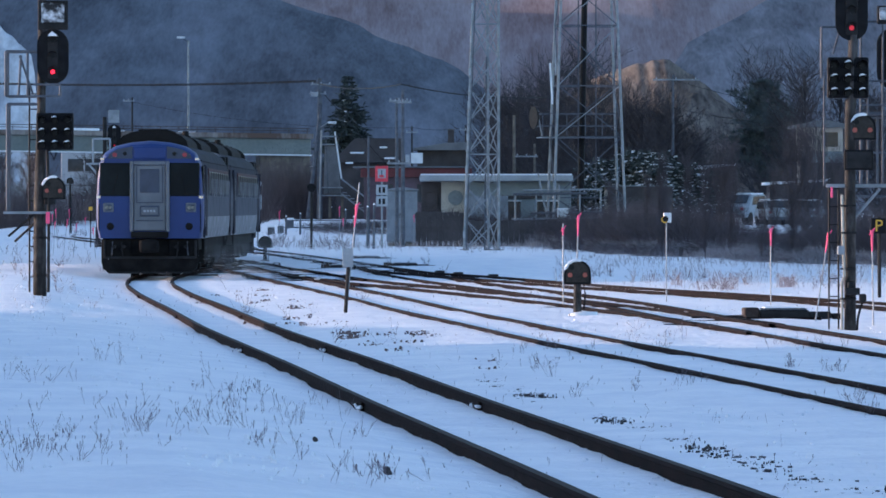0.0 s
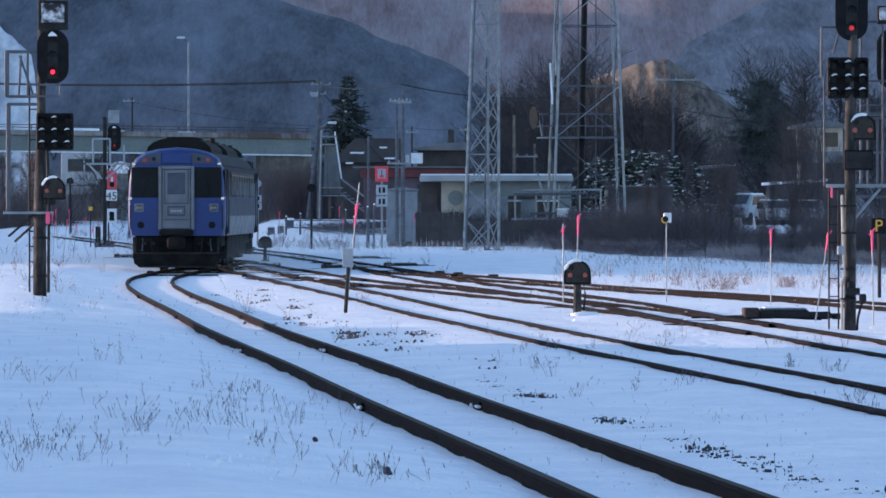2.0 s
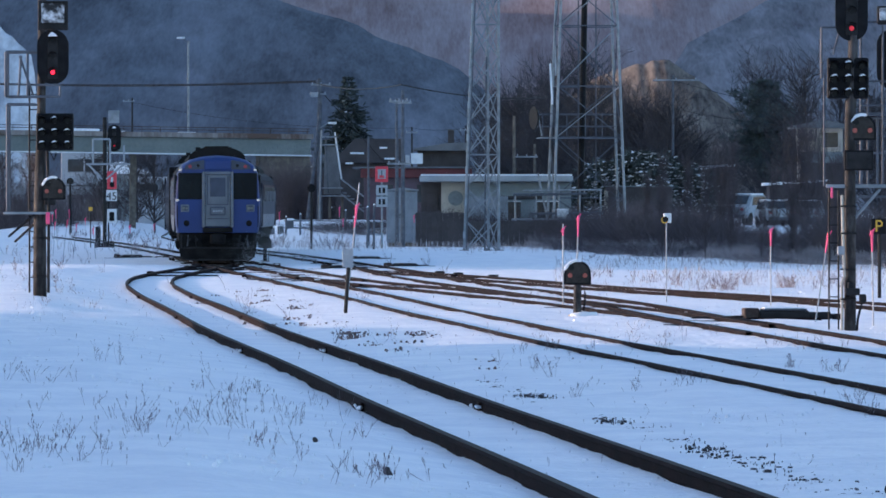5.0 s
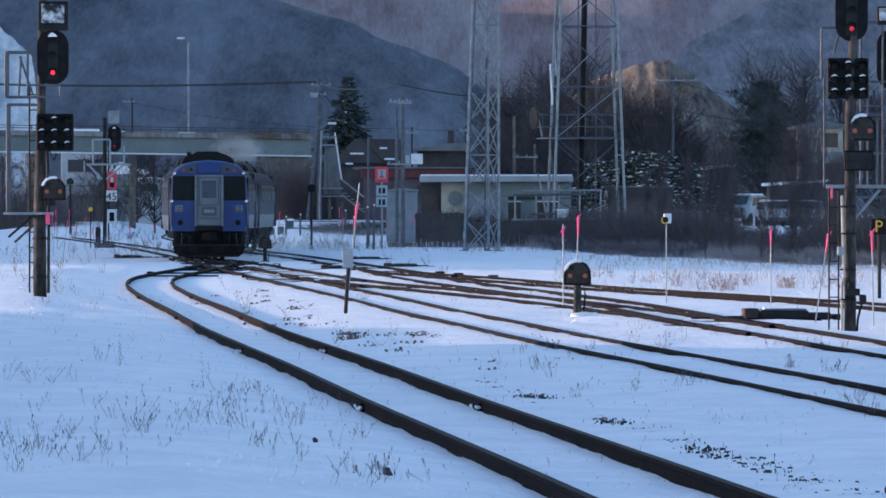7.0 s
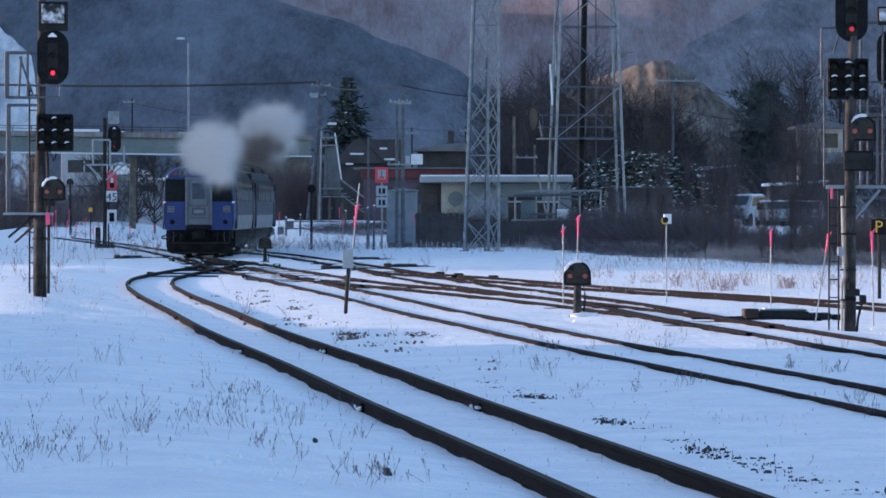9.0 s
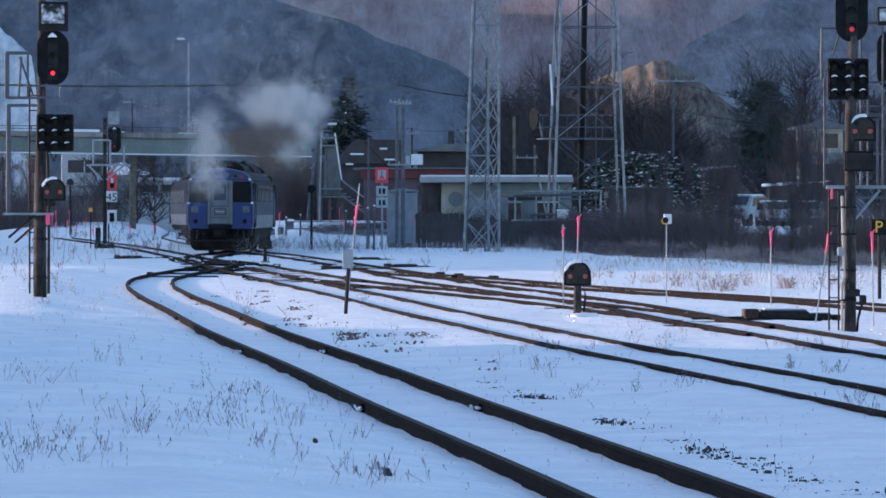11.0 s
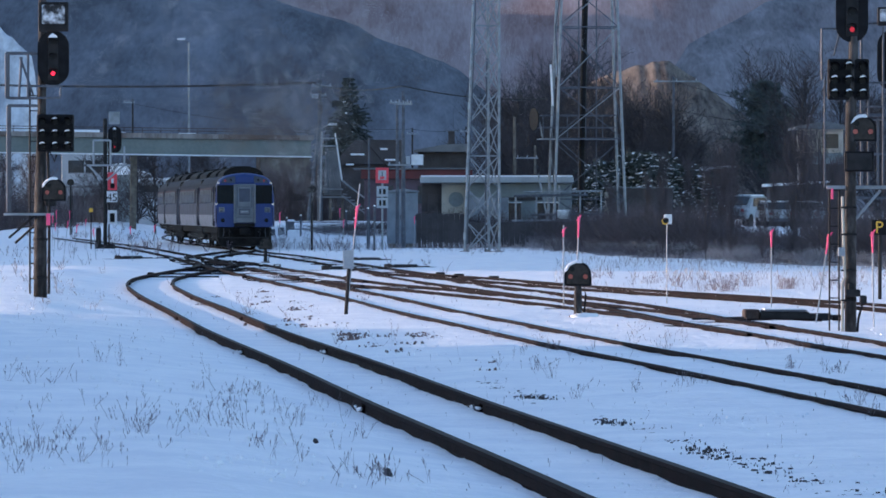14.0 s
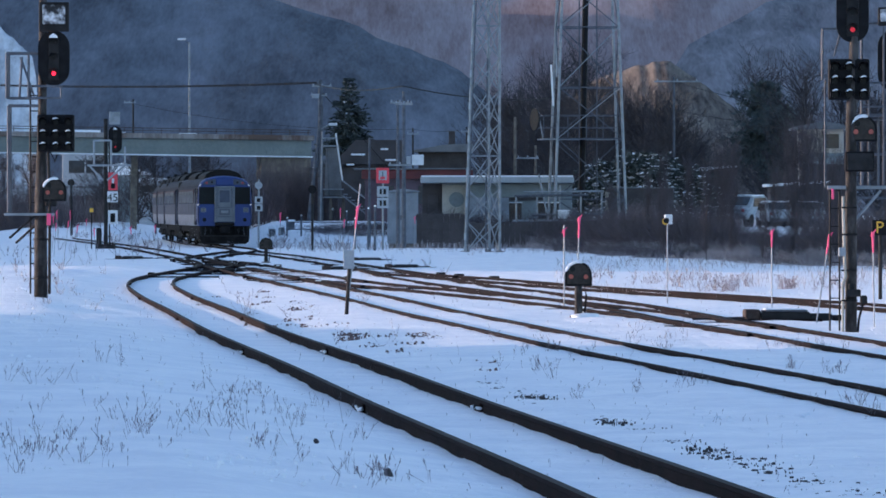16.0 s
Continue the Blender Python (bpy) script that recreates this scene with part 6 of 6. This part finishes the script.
for x, y, h, lean in ((6.49, 123, 1.5, 0.0), (6.17, 103.4, 1.5, 0.25), (7.0, 101, 1.55, -0.03), (-5.0, 300, 2.0, 0), (-1.45, 310, 1.6, 0), (-4.2, 260, 1.5, 0.02), (2.48, 116.5, 1.78, 0.06),
                      (-18.4, 292, 1.7, 0.05), (-18.6, 300, 1.9, -0.1), (-18.9, 315, 1.9, -0.05), (-17.6, 305, 1.5, 0.05), (-12.2, 262, 1.3, 0.02), (-6.6, 250, 1.8, 0.02),
                      (-14.6, 245, 1.35, 0.16), (-13.4, 240, 1.2, -0.12), (-15.3, 250, 1.5, 0.2), (-11.9, 238, 1.3, -0.1), (-16.2, 258, 1.4, 0.1)):
    snow_stake(x, y, h, lean)
snow_stake(2.3, 119, 1.62, 0.0, (0.86, 0.95), label="thin snow stake with a scrap of pink tape")
st = snow_stake(-1.78, 113, 2.38, 0.26, (0.66, 0.83), label="leaning white stake with pink tape and a small plate")
part("lower_post", tube([(0, 0, -0.1), (0.06, 0, 0.85)], 0.035, 8), IRON, st, "dark lower post")
part("plate", box(-0.05, 0.15, -0.06, -0.02, 0.84, 1.18, 0.01), GREYPAINT, st)
st = snow_stake(4.53, 126, 1.74, 0, None, label="thin stake with a small yellow and white head")
part("head", box(-0.06, 0.1, -0.08, 0.08, 1.62, 1.82, 0.02), WHITE, st)
part("face", tube([(-0.04, -0.1, 1.68), (-0.04, -0.08, 1.68)], 0.07, 12), YELLOW, st)
part("eye", tube([(-0.025, -0.108, 1.695), (-0.025, -0.09, 1.695)], 0.06, 14), IRON, st)

sp = thing("parking_sign", 9.25, 132, 0, "black square board with a yellow letter on a post", "sign", "trackside boards")
part("post", tube([(0.02, 0, -0.2), (0.02, 0, 1.8)], 0.04, 8), IRON, sp)
bd = part("board", box(-0.16, 0.16, -0.07, -0.03, 1.45, 1.78, 0.01), BLACK, sp)
letters("P", 0, -0.078, 1.5, 0.36, YELLOW, bd)


def dwarf_signal(x, y, label, post=0.48, lens=AMBER, capped=True):
    d = thing("dwarf_signal", x, y, ground_z(x, y), label, "railway signal", "dwarf signals")
    part("post", tube([(0, 0, -0.1), (0, 0, post + 0.1)], [0.075, 0.068], 12), MASTBROWN if capped else IRON, d)
    part("foot", box(-0.16, 0.16, -0.12, 0.12, -0.1, 0.04, 0.02), CONC, d)
    if capped:
        bm = bmesh.new()
        bmesh.ops.create_icosphere(bm, subdivisions=3, radius=0.24)
        for v in bm.verts:
            v.co = Vector((v.co.x * 1.3 + 0.15, v.co.y, v.co.z * 0.35)) * (1 + 0.35 * noise.noise(v.co * 6))
        part("snow_heap", bm, SNOWCAP, d, smooth=True)
    dwarf_head(d, 0, post + 0.3, 0.48, 0.43, lens, capped)
    part("cable", tube([(0.1, 0.0, post + 0.12), (0.14, 0, post - 0.1), (0.1, 0, 0.0)], 0.018, 6), BLACK, d)
    return d


dwarf_signal(2.38, 110, "black dwarf shunting signal capped with snow")
dwarf_signal(-6.5, 227, "black dwarf signal between two tracks", 0.4, LENS, False)
dwarf_signal(-25.8, 430, "black shunting signal on a tall post", 3.6, LENS, False)


def lot_posts():
    """Short posts with a rail, a round-headed marker and low boxes beside the lot."""
    m = thing("marker_post", -6.31, 298, 0, "tall dark post with a round head beside the track", "post", "posts round the lot")
    part("post", tube([(0, 0, -0.2), (0, 0, 3.0)], 0.06, 8), IRON, m)
    part("round_head", tube([(0, -0.06, 3.0), (0, 0.06, 3.0)], 0.2, 16), BLACK, m)
    for x, y, h in ((-8.0, 348, 1.25), (-5.5, 350, 1.3), (-3.72, 305, 2.1), (-3.3, 296, 2.2), (-8.9, 352, 1.1), (-4.45, 310, 1.6)):
        p = thing("short_post", x, y, ground_z(x, y) - 0.1, "short grey post standing in the snow", "post", "posts round the lot")
        part("post", tube([(0, 0, -0.1), (0.02, 0, h)], 0.055, 8), GUARD, p)
        part("snow_cap", tube([(0.02, 0, h), (0.02, 0, h + 0.07)], [0.06, 0.03], 8), SNOWCAP, p)
    r = thing("low_rail", -8.0, 349, ground_z(-8, 349), "low grey pipe rail at the edge of the lot", "railing")
    for z in (0.35, 0.75):
        part("rail", tube([(-0.9, 0, z), (2.5, 1, z)], 0.03, 6), GUARD, r)
    for x, y, w in ((-9.3, 356, 0.35), (-8.85, 360, 0.4), (-9.9, 358, 0.4)):
        q = thing("covered_box", x, y, ground_z(x, y), "low equipment box under a heap of snow", "equipment box", "boxes on the lot")
        part("case", box(-w / 2, w / 2, -0.2, 0.2, -0.1, 0.4, 0.03), GUARD, q)
        part("snow_cap", box(-w / 2 - 0.03, w / 2 + 0.03, -0.22, 0.22, 0.4, 0.58, 0.08), SNOWCAP, q)


lot_posts()


def point_machine(x, y, rz, label):
    m = thing("point_machine", x, y, ground_z(x, y), label, "point machine", "point machines", rz=rz)
    part("case", box(-0.35, 0.5, -0.25, 0.25, 0.0, 0.16, 0.03), IRON, m)
    part("lid", box(-0.3, 0.46, -0.27, 0.27, 0.16, 0.19, 0.02), GUARD, m, "lid with a skin of snow")
    part("gear_box", box(-0.62, -0.36, -0.22, 0.22, 0.0, 0.2, 0.03), RUSTRAIL, m, "rusty brown gear box")
    part("motor", box(0.5, 0.9, -0.16, 0.16, 0.0, 0.13, 0.04), IRON, m)
    part("cover", box(0.92, 1.1, -0.12, 0.12, 0.0, 0.1, 0.02), BLACK, m)
    for dy in (-0.12, 0.12):
        part("rod", tube([(-0.5, dy, 0.06), (-1.5, dy, 0.03)], 0.016, 6), IRON, m)
    part("timber", box(-1.1, 0.7, -0.36, -0.3, -0.1, 0.04, 0.02), RAIL, m)
    part("timber", box(-1.1, 0.7, 0.3, 0.36, -0.1, 0.04, 0.02), RAIL, m)
    part("snow_cap", box(-0.27, 0.42, -0.2, 0.2, 0.187, 0.212, 0.012), SNOWCAP, m)
    return m


pm = point_machine(5.78, 107, 4, "dark point machine with rods beside the siding")
for x, y in ((-1.35, 207), (-2.9, 237), (-3.3, 200), (-12.4, 246)):
    copy_thing(pm, pose(x, y, 0, 0, 0, 4))


def turnout_ironwork():
    """Slide chairs, braces, stretcher rods and timber ends round the crossing, some under snow."""
    rng = random.Random(8)
    iron, snow = bmesh.new(), bmesh.new()
    for line, y0, y1, n in (((MAIN_XS, MAIN_YS), 172, 262, 22), (tuple(zip(*CROSS)), 160, 262, 26), (tuple(zip(*THIRD)), 158, 226, 20), (tuple(zip(*FOURTH)), 165, 230, 12)):
        for _ in range(n):
            y = rng.uniform(y0, y1)
            x = float(np.interp(y, line[1], line[0])) + rng.choice((-1, 1)) * rng.choice((0.62, 0.65, 0.46, 0.68, 0.85))
            w, d, top = rng.uniform(0.03, 0.12), rng.uniform(0.06, 0.3), rng.uniform(0.09, 0.15)
            box(x - w, x + w, y - d, y + d, 0.0, top, 0.02, iron)
            if rng.random() < 0.3:
                box(x - w * 0.9, x + w * 0.6, y - d * 0.8, y + d * 0.8, top - 0.005, top + 0.03, 0.012, snow)
    for y in (176, 184, 193, 203, 214, 224):
        x = float(np.interp(y, MAIN_YS, MAIN_XS))
        tube([(x - 0.5, y, 0.1), (x + 1.5, y + 0.2, 0.1)], 0.022, 6, iron)
    ob = thing("turnout_ironwork", 0, 0, 0, "dark chairs, braces and rods of the crossing, part snowed over", "track fittings")
    for name, bm, material in (("ironwork", iron, SIDERAIL), ("snow_cap", snow, SNOWCAP)):
        part(name, bm, material, ob)["kind"] = "stuff"


turnout_ironwork()


def ballast():
    """Dark stones that the snow has not covered, beside the main line."""
    rng = random.Random(3)
    verts, faces = [], []
    for _ in range(3200):
        y = rng.uniform(34, 71)
        if noise.noise((y * 0.7, 3, 0)) + 0.6 * noise.noise((y * 2.3, 8, 0)) + 0.25 * smooth(3.5, 0, abs(y - 39.8)) < rng.gauss(0.12, 0.3):
            continue
        x = main_x(y) + 1.42 + rng.gauss(0, 0.1) + 0.1 * noise.noise((y * 0.9, 21, 0))
        r = (0.0022 + 0.013 * rng.random() ** 6) * (1 + y / 200)
        z = ground_z(x, y) + 0.004
        k, top = len(verts), r * rng.uniform(0.3, 0.75)
        ring = [(t * 1.047 + rng.uniform(-0.3, 0.3), rng.uniform(0.6, 1.7)) for t in range(6)]
        verts += [(x + 1.3 * r * math.cos(t) * q, y + 1.3 * r * math.sin(t) * q, z - 0.02) for t, q in ring]
        verts += [(x + r * math.cos(t) * q, y + 0.7 * r * math.sin(t) * q, z + top * rng.uniform(0.4, 1.0)) for t, q in ring]
        faces += [(k + a, k + (a + 1) % 6, k + 6 + (a + 1) % 6, k + 6 + a) for a in range(6)] + [tuple(k + 6 + a for a in range(6))]
    me = bpy.data.meshes.new("ballast")
    me.from_pydata(verts, [], faces)
    me.materials.append(STONE)
    tagged(new("ballast", me), "dark ballast stones showing through snow", "gravel", kind="stuff")


ballast()


def soil_clods():
    """Frozen brown crumbs of soil and dead stalks in loose drifts beside the curve."""
    rng = random.Random(8)
    verts, faces = [], []
    for cx, cy, wx, wy, n in ((-3.2, 119, 0.45, 4.0, 130), (-2.3, 104, 0.4, 3.2, 130), (-1.45, 94, 0.35, 3.0, 120), (-0.95, 87, 0.3, 2.5, 60), (-0.5, 96, 0.5, 3.0, 110), (-3.9, 130, 0.4, 4.0, 60), (0.6, 80, 0.3, 3.0, 40), (-4.6, 140, 0.4, 4.0, 50)):
        heaps = [(rng.gauss(0, wx), rng.gauss(0, wy)) for _ in range(max(4, n // 14))]
        for _ in range(n):
            hx, hy = rng.choice(heaps)
            x, y = cx + hx + rng.gauss(0, 0.1), cy + hy + rng.gauss(0, 0.5)
            r = (0.006 + 0.02 * rng.random() ** 2.2) * (0.6 + cy / 200)
            z, k = ground_z(x, y) - 0.005, len(verts)
            ring = [(t * 1.2566 + rng.uniform(-0.35, 0.35), rng.uniform(0.6, 1.4)) for t in range(5)]
            verts += [(x + 1.3 * r * math.cos(t) * q, y + 1.3 * r * math.sin(t) * q, z - 0.02) for t, q in ring]
            verts += [(x + 0.7 * r * math.cos(t) * q, y + 0.7 * r * math.sin(t) * q, z + r * rng.uniform(0.5, 1.3)) for t, q in ring]
            faces += [(k + a, k + (a + 1) % 5, k + 5 + (a + 1) % 5, k + 5 + a) for a in range(5)] + [tuple(k + 5 + a for a in range(5))]
    me = bpy.data.meshes.new("soil_clods")
    me.from_pydata(verts, [], faces)
    me.materials.append(SOIL)
    tagged(new("soil_clods", me), "brown crumbs of frozen soil strewn on snow", "soil", kind="stuff")


soil_clods()
for x, y, r in ((-1.0, 48.5, 0.028), (-0.38, 42.8, 0.04), (3.0, 41.6, 0.05)):
    bm = bmesh.new()
    bmesh.ops.create_icosphere(bm, subdivisions=2, radius=r)
    for v in bm.verts:
        v.co *= 0.8 + 0.5 * noise.noise(v.co * 30)
    ob = tagged(to_object("stone", bm, STONE), "dark stone lying on the snow", "stone", "loose stones")
    ob.matrix_basis = pose(x, y, ground_z(x, y) + r * 0.5)


def snow_crumbs():
    """Loose crumbs and clods of snow on the crust and along the rails."""
    rng = random.Random(15)
    verts, faces = [], []

    def crumb(x, y, r, lift):
        z = ground_z(x, y) + lift
        k = len(verts)
        ring = [(t * 1.2566 + rng.uniform(-0.3, 0.3), rng.uniform(0.7, 1.3)) for t in range(5)]
        verts.extend([(x + r * math.cos(t) * q, y + 1.5 * r * math.sin(t) * q, z - 0.02) for t, q in ring])
        verts.extend([(x + 0.6 * r * math.cos(t) * q, y + 0.8 * r * math.sin(t) * q, z + r * rng.uniform(0.05, 0.3)) for t, q in ring])
        faces.extend([(k + a, k + (a + 1) % 5, k + 5 + (a + 1) % 5, k + 5 + a) for a in range(5)] + [tuple(k + 5 + a for a in range(5))])
    for line, n in ((MAIN, 450), (CROSS, 300), (THIRD, 200)):
        pts = [p for p in spline(line, 0.5) if 38 < p.y < 175]
        for _ in range(n):
            p = rng.choice(pts)
            side = rng.choice((-1, 1)) * (0.5665 + rng.choice((-1, 1)) * (0.05 + abs(rng.gauss(0, 0.05))))
            crumb(p.x + side, p.y + rng.uniform(-0.3, 0.3), rng.uniform(0.005, 0.018), rng.uniform(-0.004, 0.008))
    for _ in range(2400):
        y = 40 + 110 * rng.random() ** 1.4
        crumb(rng.uniform(-0.07, 0.072) * y, y, 0.006 + 0.03 * rng.random() ** 2, rng.uniform(-0.005, 0.006))
    me = bpy.data.meshes.new("snow_crumbs")
    me.from_pydata(verts, [], faces)
    me.materials.append(SNOW)
    tagged(new("snow_crumbs", me), "loose crumbs of snow lying on the crust", "snow", kind="stuff")


snow_crumbs()


# ---- exhaust smoke: wisps of tiny flakes, hidden in the cars until they leave the pipes ----
def wisp_mesh(seed, n, spread, size, material, length=2.0):
    """Flakes in soft lumps strung along a slim body of air."""
    rng = random.Random(seed)
    verts, faces = [], []
    lumps = [(Vector((rng.gauss(0, 0.22), rng.uniform(-length, length), rng.gauss(0, 0.22))), rng.uniform(0.5, 1.0)) for _ in range(int(8 + 4 * length))]
    while len(faces) < n:
        c, q = rng.choice(lumps)
        p = c + Vector((rng.gauss(0, 1), rng.gauss(0, 2), rng.gauss(0, 1))) * spread * q
        if abs(p.x) > 1.1 or abs(p.z) > 0.95 or abs(p.y) > length + 0.6:
            continue
        u = Vector((rng.gauss(0, 1), rng.gauss(0, 1), rng.gauss(0, 1))).normalized()
        w = u.orthogonal().normalized()
        s = size * rng.uniform(0.6, 1.3)
        k = len(verts)
        verts += [p + u * s, p + w * s, p - u * s, p - w * s]
        faces.append((k, k + 1, k + 2, k + 3))
    me = bpy.data.meshes.new("exhaust_smoke")
    me.from_pydata(verts, [], faces)
    me.materials.append(material)
    return me


WISPS = []          # object, kind (0 pale over the last car, 1 pale and 2 sooty over the car before), leaving time
DUSTS = []          # object, place along the train, phase


def smoke_wisps():
    rng = random.Random(11)
    pale = [wisp_mesh(60 + k, 4800, 0.16, 0.0052, SMOKE_W, 5.0) for k in range(6)]
    dark = [wisp_mesh(70 + k, 4800, 0.16, 0.0052, SMOKE_D, 5.0) for k in range(6)]
    for i in range(130):
        ob = tagged(new("exhaust_smoke", pale[i % 6]), "pale wisp of diesel exhaust over the train", "smoke", "wisps of exhaust", "stuff")
        WISPS.append((ob, 0, 7.5 + 1.15 * i / 130, rng))
    for i in range(190):
        sooty = i % 5 in (0, 2)
        ob = tagged(new("exhaust_smoke", dark[i % 6] if sooty else pale[i % 6]), "brown sooty wisp of diesel exhaust" if sooty else "pale wisp of diesel exhaust over the train", "smoke", "wisps of exhaust", "stuff")
        WISPS.append((ob, 2 if sooty else 1, 6.8 + 1.7 * i / 190, rng))
    # snow whirled up beside the wheels
    blown = [wisp_mesh(80 + k, 9000, 0.38, 0.0026, DUST, 3.0) for k in range(2)]
    for i in range(27):
        ob = tagged(new("blown_snow", blown[i % 2]), "thin cloud of blown snow beside the train", "snow dust", "clouds of blown snow", "stuff")
        DUSTS.append((ob, i, rng.uniform(0, 6)))



smoke_wisps()


# ---- what moves ----
def motions():
    """The train runs along the main line; every car's bogies follow the rails."""
    s = [0.0]
    for a, b in zip(main_line, main_line[1:]):
        s.append(s[-1] + (b - a).length)
    ys = [p.y for p in main_line]
    xs = [p.x for p in main_line]
    times = (-1, 0, 2, 4, 6.5, 8, 9.2, 11.5, 12.5, 14, 16, 17)
    tail = (157.2, 165.7, 182.8, 200.3, 222.5, 236.3, 248, 271.5, 282.5, 298.5, 322, 334)

    def place(d):
        return Vector((np.interp(d, s, xs), np.interp(d, s, ys), RAIL_TOP))

    fine = np.linspace(-1, 17, 181)
    even = np.convolve(np.interp(fine, times, np.interp(tail, ys, s)), np.ones(9) / 9, "same")

    def car_pose(i, t):
        d = float(np.interp(t, fine, even)) + i * 21.3
        a, b = place(d + 3.5), place(d + 17.8)
        mid, way = (a + b) / 2, b - a
        return pose(mid.x, mid.y, RAIL_TOP, 0, 0, math.degrees(math.atan2(-way.x, way.y)))

    for i, car in enumerate(cars):
        walk(car, [(float(t), car_pose(i, t)) for t in np.linspace(0, 16, 33)])

    # exhaust: each wisp rides in its car, leaves through the roof, stays behind, turns and spreads until it is too thin to see
    clocks = (7.0, 8.0, 8.6, 9.2, 11.3, 12.1, 13.0, 14.0, 16.0)
    drift = {0: ((-7.9, -8.25, -8.55, -8.95, -9.0, -9.2, -9.6, -10.0, -10.5), (240, 238, 235, 235, 235, 235, 235, 235, 235), (4.2, 4.25, 4.15, 4.12, 4.0, 3.9, 4.8, 6.2, 7.0)),
             1: ((-6.2, -7.25, -7.2, -7.15, -6.65, -6.5, -6.6, -6.6, -6.6), (263,) * 9, (4.6, 5.0, 5.35, 5.7, 6.35, 6.4, 6.2, 6.2, 6.6)),
             2: ((-7.0, -7.8, -7.7, -7.65, -7.55, -7.3, -7.1, -7.0, -6.9), (261,) * 9, (4.5, 4.4, 4.5, 4.55, 5.0, 5.3, 5.7, 6.0, 6.4))}
    width = {0: (0.15, 0.36, 0.44, 0.5, 0.45, 0.9, 1.5, 2.0, 3.0), 1: (0.34, 0.34, 0.4, 0.45, 0.66, 0.75, 0.85, 1.1, 1.6), 2: (0.3, 0.24, 0.33, 0.4, 0.58, 0.7, 0.85, 1.1, 1.6)}
    tilt = {0: (0, 0, 1, 3, 17, 30, 55, 65, 75), 1: (0, 0, 1, 2, 5, 9, 15, 25, 35), 2: (0, 0, 1, 2, 5, 8, 13, 20, 30)}
    # billows of each cloud, in its own widths
    lobes = {0: ((-1.5, 0.6), (0, 1.75), (1.4, 1.35), (0, 0), (0.8, -1.3), (0.95, -2.2), (-1.15, -1.0), (-0.9, 1.4), (1.6, 0), (0.3, -0.4)),
             1: ((-2.1, 0.2), (-0.85, 1.1), (0.85, 1.1), (2.1, 0.0), (1.4, -1.5), (0, -0.4), (-1.3, -0.4), (0.2, 0.5), (0.3, -3.2)),
             2: ((-1.7, 0), (1.6, 0.2), (0, 0.8), (0.2, -0.9), (-0.7, -0.3), (0.8, -0.4))}
    for n, (ob, kind, leave, rng) in enumerate(WISPS):
        i = min(kind, 1)
        bulge = rng.choice(lobes[kind])
        side = Vector((bulge[0] + rng.gauss(0, 0.2), rng.gauss(0, 1), bulge[1] + rng.gauss(0, 0.2)))
        away = Vector((rng.choice((-1, 1)) * (0.5 + abs(rng.gauss(0, 1))), rng.gauss(0, 0.6), abs(rng.gauss(0, 1)) + 0.9)).normalized()
        roll, column = rng.uniform(0, 360), kind == 0 and n % 7 == 0
        thin = rng.uniform(12.2, 15.6) if kind == 2 else (rng.uniform(10.2, 13.4) if n % 9 < 7 else rng.uniform(12.9, 14.8)) if kind else rng.uniform(11.9, 12.7) if column else rng.uniform(9.25, 10.6)
        rows = []
        for t in np.arange(0, 16.01, 0.25):
            t, u = float(t), float(t) - leave
            if u <= 0:
                rows.append((t, car_pose(i, t) @ pose(0, -0.6, 2.25)))
                continue
            k, v = 1 - math.exp(-u / 0.35), max(0.0, t - thin)
            goal = Vector([float(np.interp(t, clocks, c)) for c in drift[kind]])
            w, a = float(np.interp(t, clocks, width[kind])), float(np.interp(t, clocks, tilt[kind]))
            p = (car_pose(i, leave) @ Vector((0.3, -0.6, 4.3))).lerp(goal, k) + Vector((side.x * (0.4 if column else 1), side.y, side.z * (0.5 if column else 0.85))) * w * k
            p += away * (16.0 * v - 6.5 * (1 - math.exp(-v / 0.45)))
            p.z = max(p.z, 3.0)
            a += (80 - a) * smooth(0.0, 1.2, v)
            c, d = (1.0, 0.05) if column else (math.cos(radians(roll)), math.sin(radians(roll)))
            rows.append((t, pose(p.x, p.y, p.z, a * c, 0, a * d + 2 * k)))
        walk(ob, rows)

    # blown snow keeps up with the train, swaying and sinking
    for ob, n, phase in DUSTS:
        i, side = (n // 3) % 3, -1 if n % 3 == 0 else 1
        rows = []
        for t in np.arange(0, 16.01, 0.5):
            sway = math.sin(0.9 * t + phase)
            p = car_pose(i, t) @ Vector((side * (1.9 + 0.95 * (n % 5) + 0.4 * sway), -9 + 4.5 * (n % 5) + 1.5 * math.cos(0.7 * t + phase), 0.25 + 0.12 * math.sin(1.3 * t + phase)))
            rows.append((float(t), pose(p.x, p.y, p.z, 0, 0, 12 * sway)))
        walk(ob, rows)


motions()
